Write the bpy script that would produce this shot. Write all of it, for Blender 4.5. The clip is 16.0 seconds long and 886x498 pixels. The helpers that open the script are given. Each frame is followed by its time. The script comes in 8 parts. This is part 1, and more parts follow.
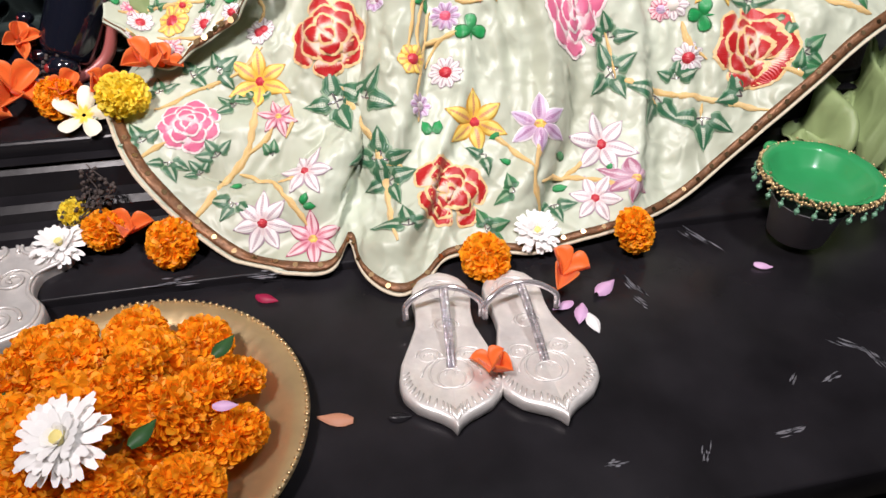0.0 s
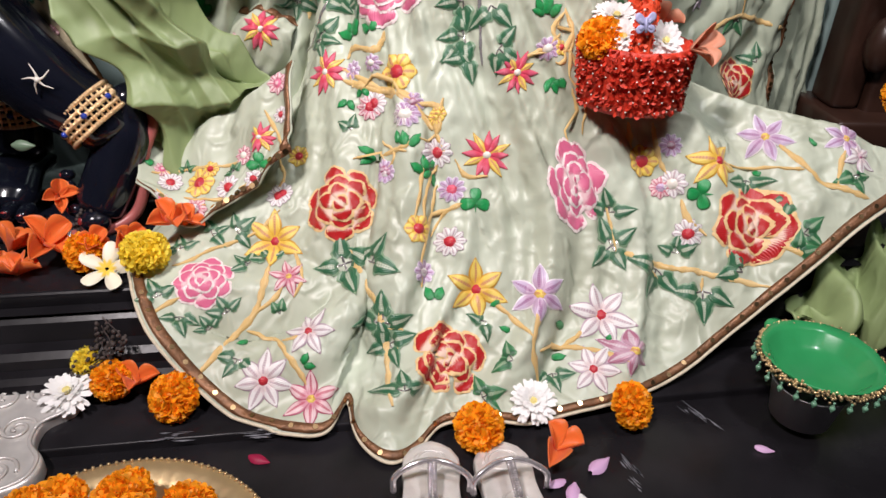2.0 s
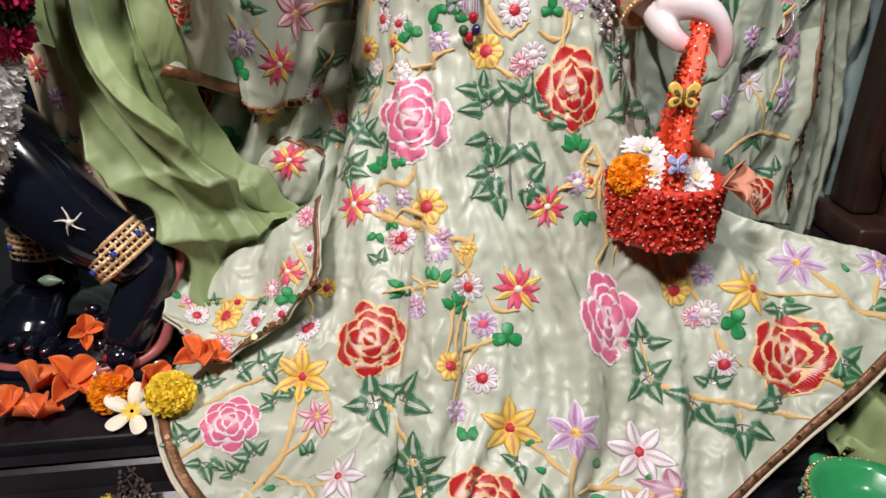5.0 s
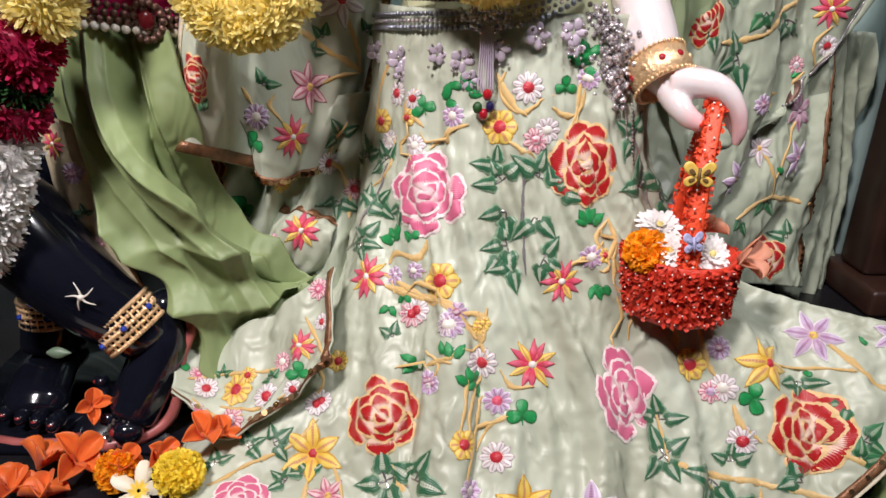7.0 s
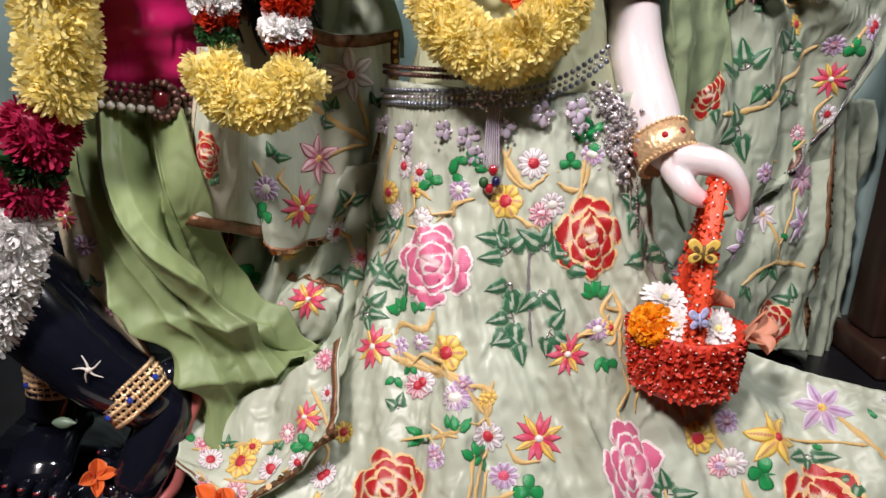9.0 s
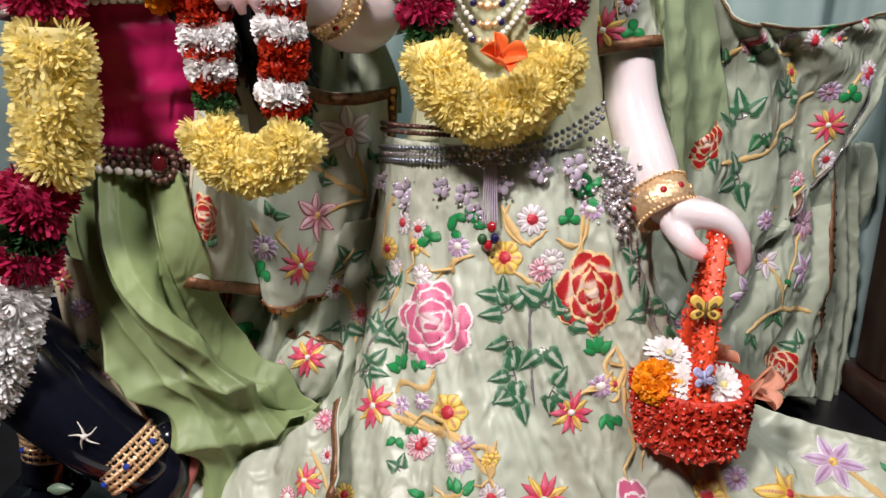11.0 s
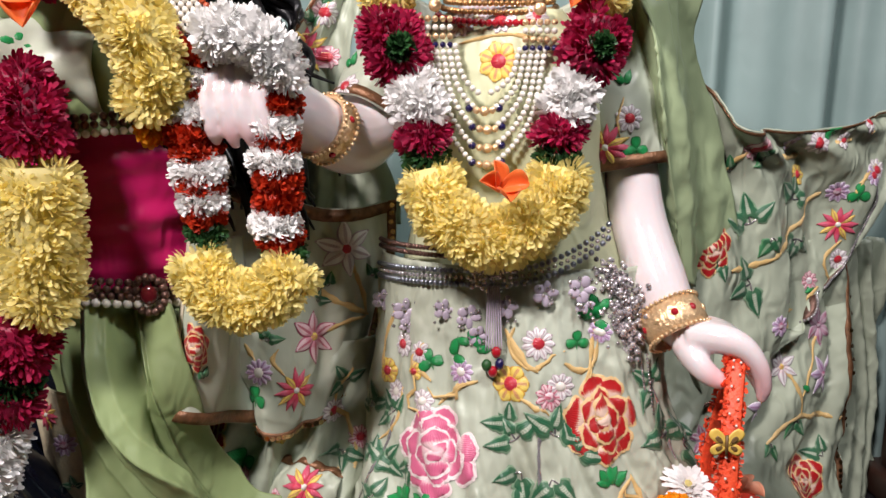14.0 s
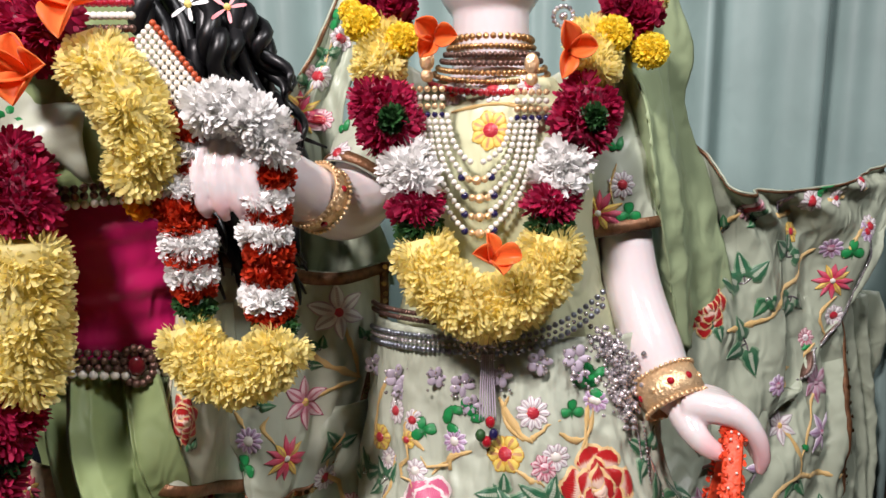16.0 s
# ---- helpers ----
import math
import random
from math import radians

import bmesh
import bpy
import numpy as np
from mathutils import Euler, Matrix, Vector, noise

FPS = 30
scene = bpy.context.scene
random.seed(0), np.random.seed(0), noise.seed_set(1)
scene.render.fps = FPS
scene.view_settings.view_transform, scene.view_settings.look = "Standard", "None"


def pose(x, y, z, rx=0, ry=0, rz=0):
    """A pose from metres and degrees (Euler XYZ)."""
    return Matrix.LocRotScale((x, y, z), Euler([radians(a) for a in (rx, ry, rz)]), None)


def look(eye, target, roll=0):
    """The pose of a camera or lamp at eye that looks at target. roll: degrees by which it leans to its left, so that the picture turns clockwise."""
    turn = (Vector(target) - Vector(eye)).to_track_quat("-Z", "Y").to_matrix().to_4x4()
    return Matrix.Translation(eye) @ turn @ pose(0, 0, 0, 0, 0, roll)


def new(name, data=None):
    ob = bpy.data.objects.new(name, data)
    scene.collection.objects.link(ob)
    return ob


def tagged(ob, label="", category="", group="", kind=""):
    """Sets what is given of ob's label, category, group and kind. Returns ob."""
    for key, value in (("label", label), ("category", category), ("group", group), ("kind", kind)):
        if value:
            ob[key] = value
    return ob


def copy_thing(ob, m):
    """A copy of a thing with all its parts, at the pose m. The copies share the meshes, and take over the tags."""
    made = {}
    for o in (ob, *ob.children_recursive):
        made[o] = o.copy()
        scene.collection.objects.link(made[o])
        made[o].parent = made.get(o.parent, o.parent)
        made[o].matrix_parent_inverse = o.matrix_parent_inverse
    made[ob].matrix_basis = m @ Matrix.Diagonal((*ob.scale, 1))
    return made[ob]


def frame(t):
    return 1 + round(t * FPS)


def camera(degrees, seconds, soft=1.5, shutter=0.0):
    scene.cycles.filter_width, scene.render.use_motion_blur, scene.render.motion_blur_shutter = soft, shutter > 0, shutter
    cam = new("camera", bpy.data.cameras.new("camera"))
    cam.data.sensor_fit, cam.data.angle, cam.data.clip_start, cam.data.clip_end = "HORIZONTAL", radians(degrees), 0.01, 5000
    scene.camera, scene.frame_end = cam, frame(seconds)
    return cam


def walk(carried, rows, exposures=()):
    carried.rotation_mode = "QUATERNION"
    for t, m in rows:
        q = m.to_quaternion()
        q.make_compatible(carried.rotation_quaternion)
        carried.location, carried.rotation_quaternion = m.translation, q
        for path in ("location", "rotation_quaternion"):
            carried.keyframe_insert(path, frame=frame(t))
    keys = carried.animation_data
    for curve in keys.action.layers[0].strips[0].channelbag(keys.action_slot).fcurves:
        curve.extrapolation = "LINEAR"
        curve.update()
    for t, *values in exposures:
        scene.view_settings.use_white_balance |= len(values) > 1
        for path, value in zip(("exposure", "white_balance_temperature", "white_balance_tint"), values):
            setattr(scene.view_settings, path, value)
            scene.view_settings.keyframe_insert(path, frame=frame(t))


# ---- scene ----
cam = camera(64.7, 16.0)
PATH = [
    (0, (0.019, 0.015, 0.532), (0.196, 1.546, -0.744), 1.9),
    (0.5, (0.034, 0.022, 0.546), (0.172, 1.608, -0.664), 2.9),
    (1, (0.046, 0.025, 0.563), (0.153, 1.675, -0.563), 2.9),
    (1.5, (0.053, 0.027, 0.577), (0.149, 1.711, -0.498), 2.7),
    (2, (0.057, 0.031, 0.594), (0.145, 1.754, -0.417), 2.4),
    (2.5, (0.057, 0.041, 0.607), (0.14, 1.787, -0.365), 2.1),
    (3, (0.048, 0.046, 0.617), (0.13, 1.811, -0.319), 1.9),
    (3.5, (0.043, 0.054, 0.627), (0.119, 1.833, -0.284), 1.7),
    (4, (0.034, 0.062, 0.64), (0.112, 1.855, -0.244), 1.7),
    (6.5, (0.014, 0.105, 0.691), (0.083, 1.944, -0.091), 1.5),
    (7, (0.009, 0.107, 0.702), (0.076, 1.96, -0.048), 1.6),
    (7.5, (0.007, 0.11, 0.709), (0.071, 1.976, -0.01), 1.7),
    (8, (0.006, 0.112, 0.719), (0.067, 1.988, 0.028), 1.8),
    (8.5, (0.007, 0.112, 0.728), (0.062, 1.999, 0.069), 1.7),
    (9, (0.006, 0.114, 0.739), (0.058, 2.009, 0.101), 1.6),
    (11.5, (0.013, 0.137, 0.771), (0.048, 2.071, 0.261), 0.3),
    (12, (0.014, 0.148, 0.78), (0.044, 2.09, 0.304), 0.1),
    (12.5, (0.012, 0.156, 0.789), (0.043, 2.102, 0.33), -0.0),
    (13, (0.013, 0.163, 0.8), (0.044, 2.118, 0.378), -0.1),
    (13.5, (0.013, 0.17, 0.81), (0.045, 2.13, 0.413), -0.3),
    (14, (0.014, 0.177, 0.825), (0.046, 2.143, 0.457), -0.4),
    (14.5, (0.014, 0.181, 0.839), (0.05, 2.15, 0.49), -0.5),
    (15, (0.015, 0.186, 0.847), (0.052, 2.159, 0.522), -0.5),
    (15.5, (0.016, 0.188, 0.855), (0.058, 2.164, 0.55), -0.4),
    (16, (0.018, 0.19, 0.864), (0.063, 2.17, 0.585), -0.5),
]
walk(cam, [(t, look(eye, target, roll)) for t, eye, target, roll in PATH], [(0, 0.42), (0.5, 0.26), (1, 0.18), (2, 0.08), (3.5, 0.0), (7, -0.02), (12, -0.08), (16, -0.12)])

# ---- world and lights ----
world = bpy.data.worlds.new("temple_air")
world.use_nodes = True
world.node_tree.nodes["Background"].inputs[0].default_value = (0.95, 0.98, 1.0, 1)
world.node_tree.nodes["Background"].inputs[1].default_value = 0.15
scene.world = world


def ceiling_spot(x, y, z, target, power, cone, color):
    data = bpy.data.lights.new("ceiling_spot", "SPOT")
    data.energy, data.shadow_soft_size, data.color = power, 0.15, color
    data.spot_size, data.spot_blend = radians(cone), 1.0
    new("ceiling_spot", data).matrix_world = look((x, y, z), target)


ceiling_spot(-0.62, -0.30, 2.10, (0.08, 1.0, 0.78), 232, 78, (1.0, 0.905, 0.915))
ceiling_spot(0.75, 0.05, 2.25, (0.2, 1.0, 0.70), 96, 84, (0.98, 0.96, 1.0))

# ---- materials ----
def mat(name, color, rough=0.6, metal=0.0, var=0.12, scale=40.0, bump=0.0, bscale=200.0, coat=0.0, sheen=0.0,
        spec=0.5, sss=0.0, rnd=0.0, island=0.0, thin=0.0):
    m = bpy.data.materials.new(name)
    m.use_nodes = True
    nt = m.node_tree
    b = nt.nodes["Principled BSDF"]
    b.inputs["Roughness"].default_value = rough
    b.inputs["Metallic"].default_value = metal
    b.inputs["Coat Weight"].default_value = coat
    b.inputs["Sheen Weight"].default_value = sheen
    b.inputs["Specular IOR Level"].default_value = spec
    if sss:
        b.inputs["Subsurface Weight"].default_value = sss
        b.inputs["Subsurface Radius"].default_value = (0.02, 0.01, 0.008)
        b.inputs["Subsurface Scale"].default_value = 0.3
    tc = nt.nodes.new("ShaderNodeTexCoord")
    n1 = nt.nodes.new("ShaderNodeTexNoise")
    n1.inputs["Scale"].default_value = scale
    n1.inputs["Detail"].default_value = 5
    nt.links.new(tc.outputs["Object"], n1.inputs["Vector"])
    hsv = nt.nodes.new("ShaderNodeHueSaturation")
    hsv.inputs["Color"].default_value = (*color, 1)
    mr = nt.nodes.new("ShaderNodeMapRange")
    mr.inputs["To Min"].default_value, mr.inputs["To Max"].default_value = 1 - 2 * var, 1 + 2 * var
    nt.links.new(n1.outputs["Fac"], mr.inputs["Value"])
    val = mr.outputs["Result"]
    if rnd or island:
        src = nt.nodes.new("ShaderNodeObjectInfo").outputs["Random"] if rnd else nt.nodes.new("ShaderNodeNewGeometry").outputs["Random Per Island"]
        k = rnd or island
        m2 = nt.nodes.new("ShaderNodeMapRange")
        m2.inputs["To Min"].default_value, m2.inputs["To Max"].default_value = 1 - k, 1 + k
        nt.links.new(src, m2.inputs["Value"])
        mu = nt.nodes.new("ShaderNodeMath")
        mu.operation = "MULTIPLY"
        nt.links.new(val, mu.inputs[0])
        nt.links.new(m2.outputs["Result"], mu.inputs[1])
        val = mu.outputs[0]
    nt.links.new(val, hsv.inputs["Value"])
    nt.links.new(hsv.outputs["Color"], b.inputs["Base Color"])
    if bump:
        n2 = nt.nodes.new("ShaderNodeTexNoise")
        n2.inputs["Scale"].default_value = bscale
        n2.inputs["Detail"].default_value = 4
        nt.links.new(tc.outputs["Object"], n2.inputs["Vector"])
        bp = nt.nodes.new("ShaderNodeBump")
        bp.inputs["Strength"].default_value = bump
        bp.inputs["Distance"].default_value = 0.002
        nt.links.new(n2.outputs["Fac"], bp.inputs["Height"])
        nt.links.new(bp.outputs["Normal"], b.inputs["Normal"])
    if thin:
        tr = nt.nodes.new("ShaderNodeBsdfTranslucent")
        nt.links.new(hsv.outputs["Color"], tr.inputs["Color"])
        mx = nt.nodes.new("ShaderNodeMixShader")
        mx.inputs[0].default_value = thin
        nt.links.new(b.outputs[0], mx.inputs[1])
        nt.links.new(tr.outputs[0], mx.inputs[2])
        nt.links.new(mx.outputs[0], nt.nodes["Material Output"].inputs["Surface"])
    return m


def thread_mat(name, inner, outer, edge=None, at=0.45, lines=26.0, rough=0.38, mid=None, rim=0.74):
    """Satin-stitch thread: colour runs along the petal from inner to outer with a jagged change; a corded edge, a beaded mid line, stitch lines and relief."""
    m = bpy.data.materials.new(name)
    m.use_nodes = True
    nt = m.node_tree
    b = nt.nodes["Principled BSDF"]
    b.inputs["Roughness"].default_value = rough
    b.inputs["Sheen Weight"].default_value = 0.1

    def calc(op, a, c, d=None):
        q = nt.nodes.new("ShaderNodeMath")
        q.operation = op
        for k, v in enumerate((a, c, d)):
            if isinstance(v, (int, float)):
                q.inputs[k].default_value = v
            elif v is not None:
                nt.links.new(v, q.inputs[k])
        return q.outputs[0]

    def step(v, lo, hi):
        q = nt.nodes.new("ShaderNodeMapRange")
        q.inputs["From Min"].default_value, q.inputs["From Max"].default_value = lo, hi
        nt.links.new(v, q.inputs["Value"])
        return q.outputs["Result"]

    def over(fac, under_color, color):
        q = nt.nodes.new("ShaderNodeMix")
        q.data_type = "RGBA"
        nt.links.new(fac, q.inputs["Factor"])
        nt.links.new(under_color, q.inputs["A"])
        q.inputs["B"].default_value = (*color, 1)
        return q.outputs["Result"]

    uv = nt.nodes.new("ShaderNodeUVMap")
    sep = nt.nodes.new("ShaderNodeSeparateXYZ")
    nt.links.new(uv.outputs["UV"], sep.inputs[0])
    x, y = sep.outputs["X"], sep.outputs["Y"]
    sn = calc("SINE", calc("MULTIPLY", x, lines * 6.283), 0)
    nz = nt.nodes.new("ShaderNodeTexNoise")
    nz.inputs["Scale"].default_value = 9.0
    nt.links.new(uv.outputs["UV"], nz.inputs["Vector"])
    run = calc("MULTIPLY_ADD", nz.outputs["Fac"], 0.16, calc("MULTIPLY_ADD", sn, 0.06, y))
    ramp = nt.nodes.new("ShaderNodeValToRGB")
    el = ramp.color_ramp.elements
    el[0].position, el[0].color = at, (*inner, 1)
    el[1].position, el[1].color = at + 0.13, (*outer, 1)
    nt.links.new(run, ramp.inputs[0])
    col = ramp.outputs[0]
    off = calc("ABSOLUTE", calc("MULTIPLY_ADD", x, 2.0, -1.0), 0)
    if mid:
        line = calc("MULTIPLY", step(off, 0.26, 0.14), calc("MULTIPLY", step(y, 0.06, 0.12), step(y, 0.88, 0.80)))
        dots = calc("MULTIPLY_ADD", calc("SINE", calc("MULTIPLY", y, 75.0), 0), 0.25, 0.75)
        col = over(calc("MULTIPLY", line, dots), col, mid)
    if edge:
        col = over(calc("MAXIMUM", step(off, rim, rim + 0.08), step(y, 0.90, 0.93)), col, edge)
    nt.links.new(col, b.inputs["Base Color"])
    bp = nt.nodes.new("ShaderNodeBump")
    bp.inputs["Strength"].default_value = 0.3
    bp.inputs["Distance"].default_value = 0.0005
    nt.links.new(sn, bp.inputs["Height"])
    nt.links.new(bp.outputs["Normal"], b.inputs["Normal"])
    return m


def satin_mat(name, color, rough=0.36, var=0.10, shift=(1, 1, 1), crease=0.55):
    """Silk satin: two-scale tint, fine crumple and weave."""
    m = bpy.data.materials.new(name)
    m.use_nodes = True
    nt = m.node_tree
    b = nt.nodes["Principled BSDF"]
    b.inputs["Roughness"].default_value = rough
    b.inputs["Specular IOR Level"].default_value = 0.5
    tc = nt.nodes.new("ShaderNodeTexCoord")
    n1 = nt.nodes.new("ShaderNodeTexNoise")
    n1.inputs["Scale"].default_value = 7.0
    n1.inputs["Detail"].default_value = 3
    nt.links.new(tc.outputs["Object"], n1.inputs["Vector"])
    mix = nt.nodes.new("ShaderNodeValToRGB")
    mix.color_ramp.elements[0].position, mix.color_ramp.elements[1].position = 0.3, 0.7
    mix.color_ramp.elements[0].color = (*[c * (1 - var) for c in color], 1)
    mix.color_ramp.elements[1].color = (*[min(c * (1 + var) * s, 0.95) for c, s in zip(color, shift)], 1)
    nt.links.new(n1.outputs["Fac"], mix.inputs[0])
    nt.links.new(mix.outputs[0], b.inputs["Base Color"])
    mp = nt.nodes.new("ShaderNodeMapping")
    mp.inputs["Scale"].default_value = (1.0, 1.0, 0.55)
    nt.links.new(tc.outputs["Object"], mp.inputs["Vector"])
    n2 = nt.nodes.new("ShaderNodeTexNoise")
    n2.noise_type = "RIDGED_MULTIFRACTAL"
    n2.inputs["Scale"].default_value = 34.0
    n2.inputs["Detail"].default_value = 3
    n2.inputs["Distortion"].default_value = 0.9
    nt.links.new(mp.outputs["Vector"], n2.inputs["Vector"])
    n3 = nt.nodes.new("ShaderNodeTexNoise")
    n3.inputs["Scale"].default_value = 900.0
    nt.links.new(tc.outputs["Object"], n3.inputs["Vector"])
    b1 = nt.nodes.new("ShaderNodeBump")
    b1.inputs["Strength"].default_value = crease
    b1.inputs["Distance"].default_value = 0.012
    nt.links.new(n2.outputs["Fac"], b1.inputs["Height"])
    b2 = nt.nodes.new("ShaderNodeBump")
    b2.inputs["Strength"].default_value = 0.15
    b2.inputs["Distance"].default_value = 0.0005
    nt.links.new(n3.outputs["Fac"], b2.inputs["Height"])
    nt.links.new(b1.outputs["Normal"], b2.inputs["Normal"])
    nt.links.new(b2.outputs["Normal"], b.inputs["Normal"])
    return m


LACQUER = mat("black_lacquer", (0.013, 0.012, 0.014), 0.27, var=0.45, scale=11, bump=0.10, bscale=60, spec=0.16)
SATIN = satin_mat("mint_satin", (0.485, 0.515, 0.39), 0.40, 0.16, (0.97, 1.0, 1.06))
GREEN_SATIN = satin_mat("apple_green_satin", (0.24, 0.31, 0.135), 0.50, 0.22, crease=0.35)
VEIL_SATIN = satin_mat("sage_satin", (0.41, 0.455, 0.345), 0.42, 0.14)
CURTAIN = satin_mat("grey_teal_curtain", (0.27, 0.37, 0.35), 0.5, 0.10, crease=0.06)
MAGENTA = satin_mat("magenta_satin", (0.50, 0.010, 0.11), 0.34, 0.2, crease=0.35)
def painted_marble(name, color, tint, spots):
    """Polished marble with a rose tint painted round the given places."""
    m = mat(name, color, 0.16, var=0.03, scale=8, coat=0.3, sss=0.25)
    nt = m.node_tree
    b = nt.nodes["Principled BSDF"]
    col = b.inputs["Base Color"].links[0].from_socket
    geo = nt.nodes.new("ShaderNodeTexCoord")
    for at, r in spots:
        d = nt.nodes.new("ShaderNodeVectorMath")
        d.operation = "DISTANCE"
        d.inputs[1].default_value = at
        nt.links.new(geo.outputs["Object"], d.inputs[0])
        mr = nt.nodes.new("ShaderNodeMapRange")
        mr.inputs["From Min"].default_value, mr.inputs["From Max"].default_value = r * 0.4, r
        mr.inputs["To Min"].default_value, mr.inputs["To Max"].default_value = 0.85, 0.0
        nt.links.new(d.outputs["Value"], mr.inputs["Value"])
        mx = nt.nodes.new("ShaderNodeMix")
        mx.data_type = "RGBA"
        nt.links.new(mr.outputs["Result"], mx.inputs["Factor"])
        nt.links.new(col, mx.inputs["A"])
        mx.inputs["B"].default_value = (*tint, 1)
        col = mx.outputs["Result"]
    nt.links.new(col, b.inputs["Base Color"])
    return m


MARBLE = painted_marble("white_marble", (0.74, 0.66, 0.66), (0.74, 0.42, 0.43), (((0.368, 0.895, 0.538), 0.045), ((0.325, 0.880, 0.548), 0.028), ((-0.178, 0.868, 0.796), 0.035)))
ONYX = mat("polished_black_stone", (0.006, 0.007, 0.013), 0.13, var=0.2, scale=10, coat=0.5)
RED_NAIL = mat("red_lacquer_nail", (0.26, 0.025, 0.025), 0.25)
ROSE_SOLE = mat("rose_painted_sole", (0.42, 0.12, 0.11), 0.35, var=0.1)
WOOD = mat("dark_throne_wood", (0.035, 0.016, 0.011), 0.35, var=0.3, scale=14, bump=0.2, bscale=50)
GOLD = mat("gold", (0.86, 0.60, 0.34), 0.28, 0.6, var=0.15, scale=120, bump=0.9, bscale=260)
BRASS = mat("brushed_brass", (0.62, 0.46, 0.25), 0.38, 0.75, var=0.12, scale=30, bump=0.1, bscale=150)
SILVER = mat("embossed_silver", (0.74, 0.71, 0.68), 0.36, 0.45, var=0.15, scale=50, bump=0.35, bscale=120)
STEEL = mat("stainless_steel", (0.62, 0.62, 0.64), 0.30, 0.6, var=0.06, scale=20)
DARK_SILVER = mat("dark_silver_filigree", (0.30, 0.32, 0.37), 0.32, 0.9, var=0.3, scale=300, bump=0.5, bscale=500)
ANTIQUE = mat("antique_gold_stonework", (0.16, 0.09, 0.07), 0.35, 0.7, var=0.45, scale=350, bump=0.6, bscale=500)
PEARL = mat("pearl", (0.78, 0.74, 0.66), 0.22, var=0.04, scale=60, coat=0.6)
RUBY = mat("red_stone", (0.35, 0.01, 0.02), 0.12, coat=0.8)
SAPPHIRE = mat("dark_blue_bead", (0.015, 0.012, 0.06), 0.15, coat=0.6)
LILAC_STONE = mat("lilac_stone", (0.58, 0.50, 0.60), 0.18, var=0.15, scale=90, coat=0.6, island=0.25)
DIAMANTE = mat("clear_diamante", (0.66, 0.62, 0.64), 0.12, 0.75, var=0.3, scale=500, island=0.4)
TRIM = mat("copper_sequin_trim", (0.20, 0.095, 0.045), 0.42, 0.45, var=0.45, scale=110, bump=0.5, bscale=300)
SEQUIN = mat("gold_sequin", (0.62, 0.42, 0.22), 0.25, 1.0)
CREAM_CORD = mat("cream_cord", (0.66, 0.58, 0.43), 0.6, var=0.15, scale=200, bump=0.5, bscale=500)
GOLD_CORD = thread_mat("ochre_couched_thread", (0.68, 0.46, 0.18), (0.74, 0.52, 0.23), None, 0.4, 60)
T_RED = thread_mat("red_thread", (0.80, 0.58, 0.46), (0.43, 0.010, 0.012), None, 0.52, 15)
T_HEART = thread_mat("red_heart_thread", (0.50, 0.03, 0.04), (0.46, 0.02, 0.04), (0.72, 0.46, 0.20), 0.5, 8, rim=2.0)
T_PINK = thread_mat("pink_thread", (0.80, 0.54, 0.56), (0.66, 0.14, 0.26), None, 0.48, 15)
T_CORAL = thread_mat("coral_pink_thread", (0.62, 0.05, 0.10), (0.64, 0.10, 0.17), (0.50, 0.04, 0.07), 0.4, 8)
T_YELLOW = thread_mat("yellow_thread", (0.72, 0.44, 0.06), (0.80, 0.60, 0.13), (0.56, 0.30, 0.04), 0.3, 10, mid=(0.52, 0.20, 0.12))
T_LILAC = thread_mat("lilac_thread", (0.50, 0.34, 0.48), (0.56, 0.44, 0.60), (0.76, 0.70, 0.74), 0.4, 8, mid=(0.30, 0.12, 0.26))
T_WHITE = thread_mat("white_thread", (0.66, 0.54, 0.54), (0.76, 0.73, 0.72), (0.42, 0.31, 0.36), 0.25, 8, mid=(0.40, 0.28, 0.32))
T_BLUSH = thread_mat("blush_thread", (0.58, 0.24, 0.30), (0.74, 0.52, 0.54), (0.40, 0.08, 0.14), 0.3, 8, mid=(0.44, 0.05, 0.10))
T_PLUM = thread_mat("plum_thread", (0.50, 0.30, 0.38), (0.36, 0.13, 0.20), (0.56, 0.40, 0.48), 0.4, 8, mid=(0.60, 0.50, 0.54))
T_GREEN = thread_mat("green_thread", (0.02, 0.10, 0.04), (0.03, 0.16, 0.06), (0.09, 0.24, 0.11), 0.3, 9, mid=(0.30, 0.40, 0.26))
T_EMERALD = thread_mat("emerald_thread", (0.01, 0.20, 0.05), (0.012, 0.27, 0.07), (0.02, 0.14, 0.04), 0.3, 9)
T_SAGE = thread_mat("beaded_sage_thread", (0.05, 0.14, 0.07), (0.025, 0.12, 0.055), (0.20, 0.30, 0.19), 0.22, 9, mid=(0.50, 0.54, 0.42))
OUTLINE_GOLD = thread_mat("gold_outline_thread", (0.74, 0.50, 0.22), (0.78, 0.54, 0.26), None, 0.4, 30)
OUTLINE_ROSE = thread_mat("pale_rose_outline_thread", (0.86, 0.70, 0.68), (0.88, 0.74, 0.72), None, 0.4, 30)
T_STEM = GOLD_CORD
MARIGOLD_O = mat("orange_marigold_petals", (0.98, 0.41, 0.010), 0.55, var=0.1, scale=60, island=0.22, thin=0.35)
MARIGOLD_Y = mat("yellow_marigold_petals", (0.98, 0.80, 0.08), 0.55, var=0.1, scale=60, island=0.15, thin=0.35)
MUM_WHITE = mat("white_chrysanthemum_petals", (0.92, 0.91, 0.89), 0.5, var=0.04, scale=60, island=0.08, thin=0.15)
MUM_YELLOW = mat("pale_yellow_petals", (0.95, 0.85, 0.38), 0.5, var=0.08, scale=60, island=0.18, thin=0.5)
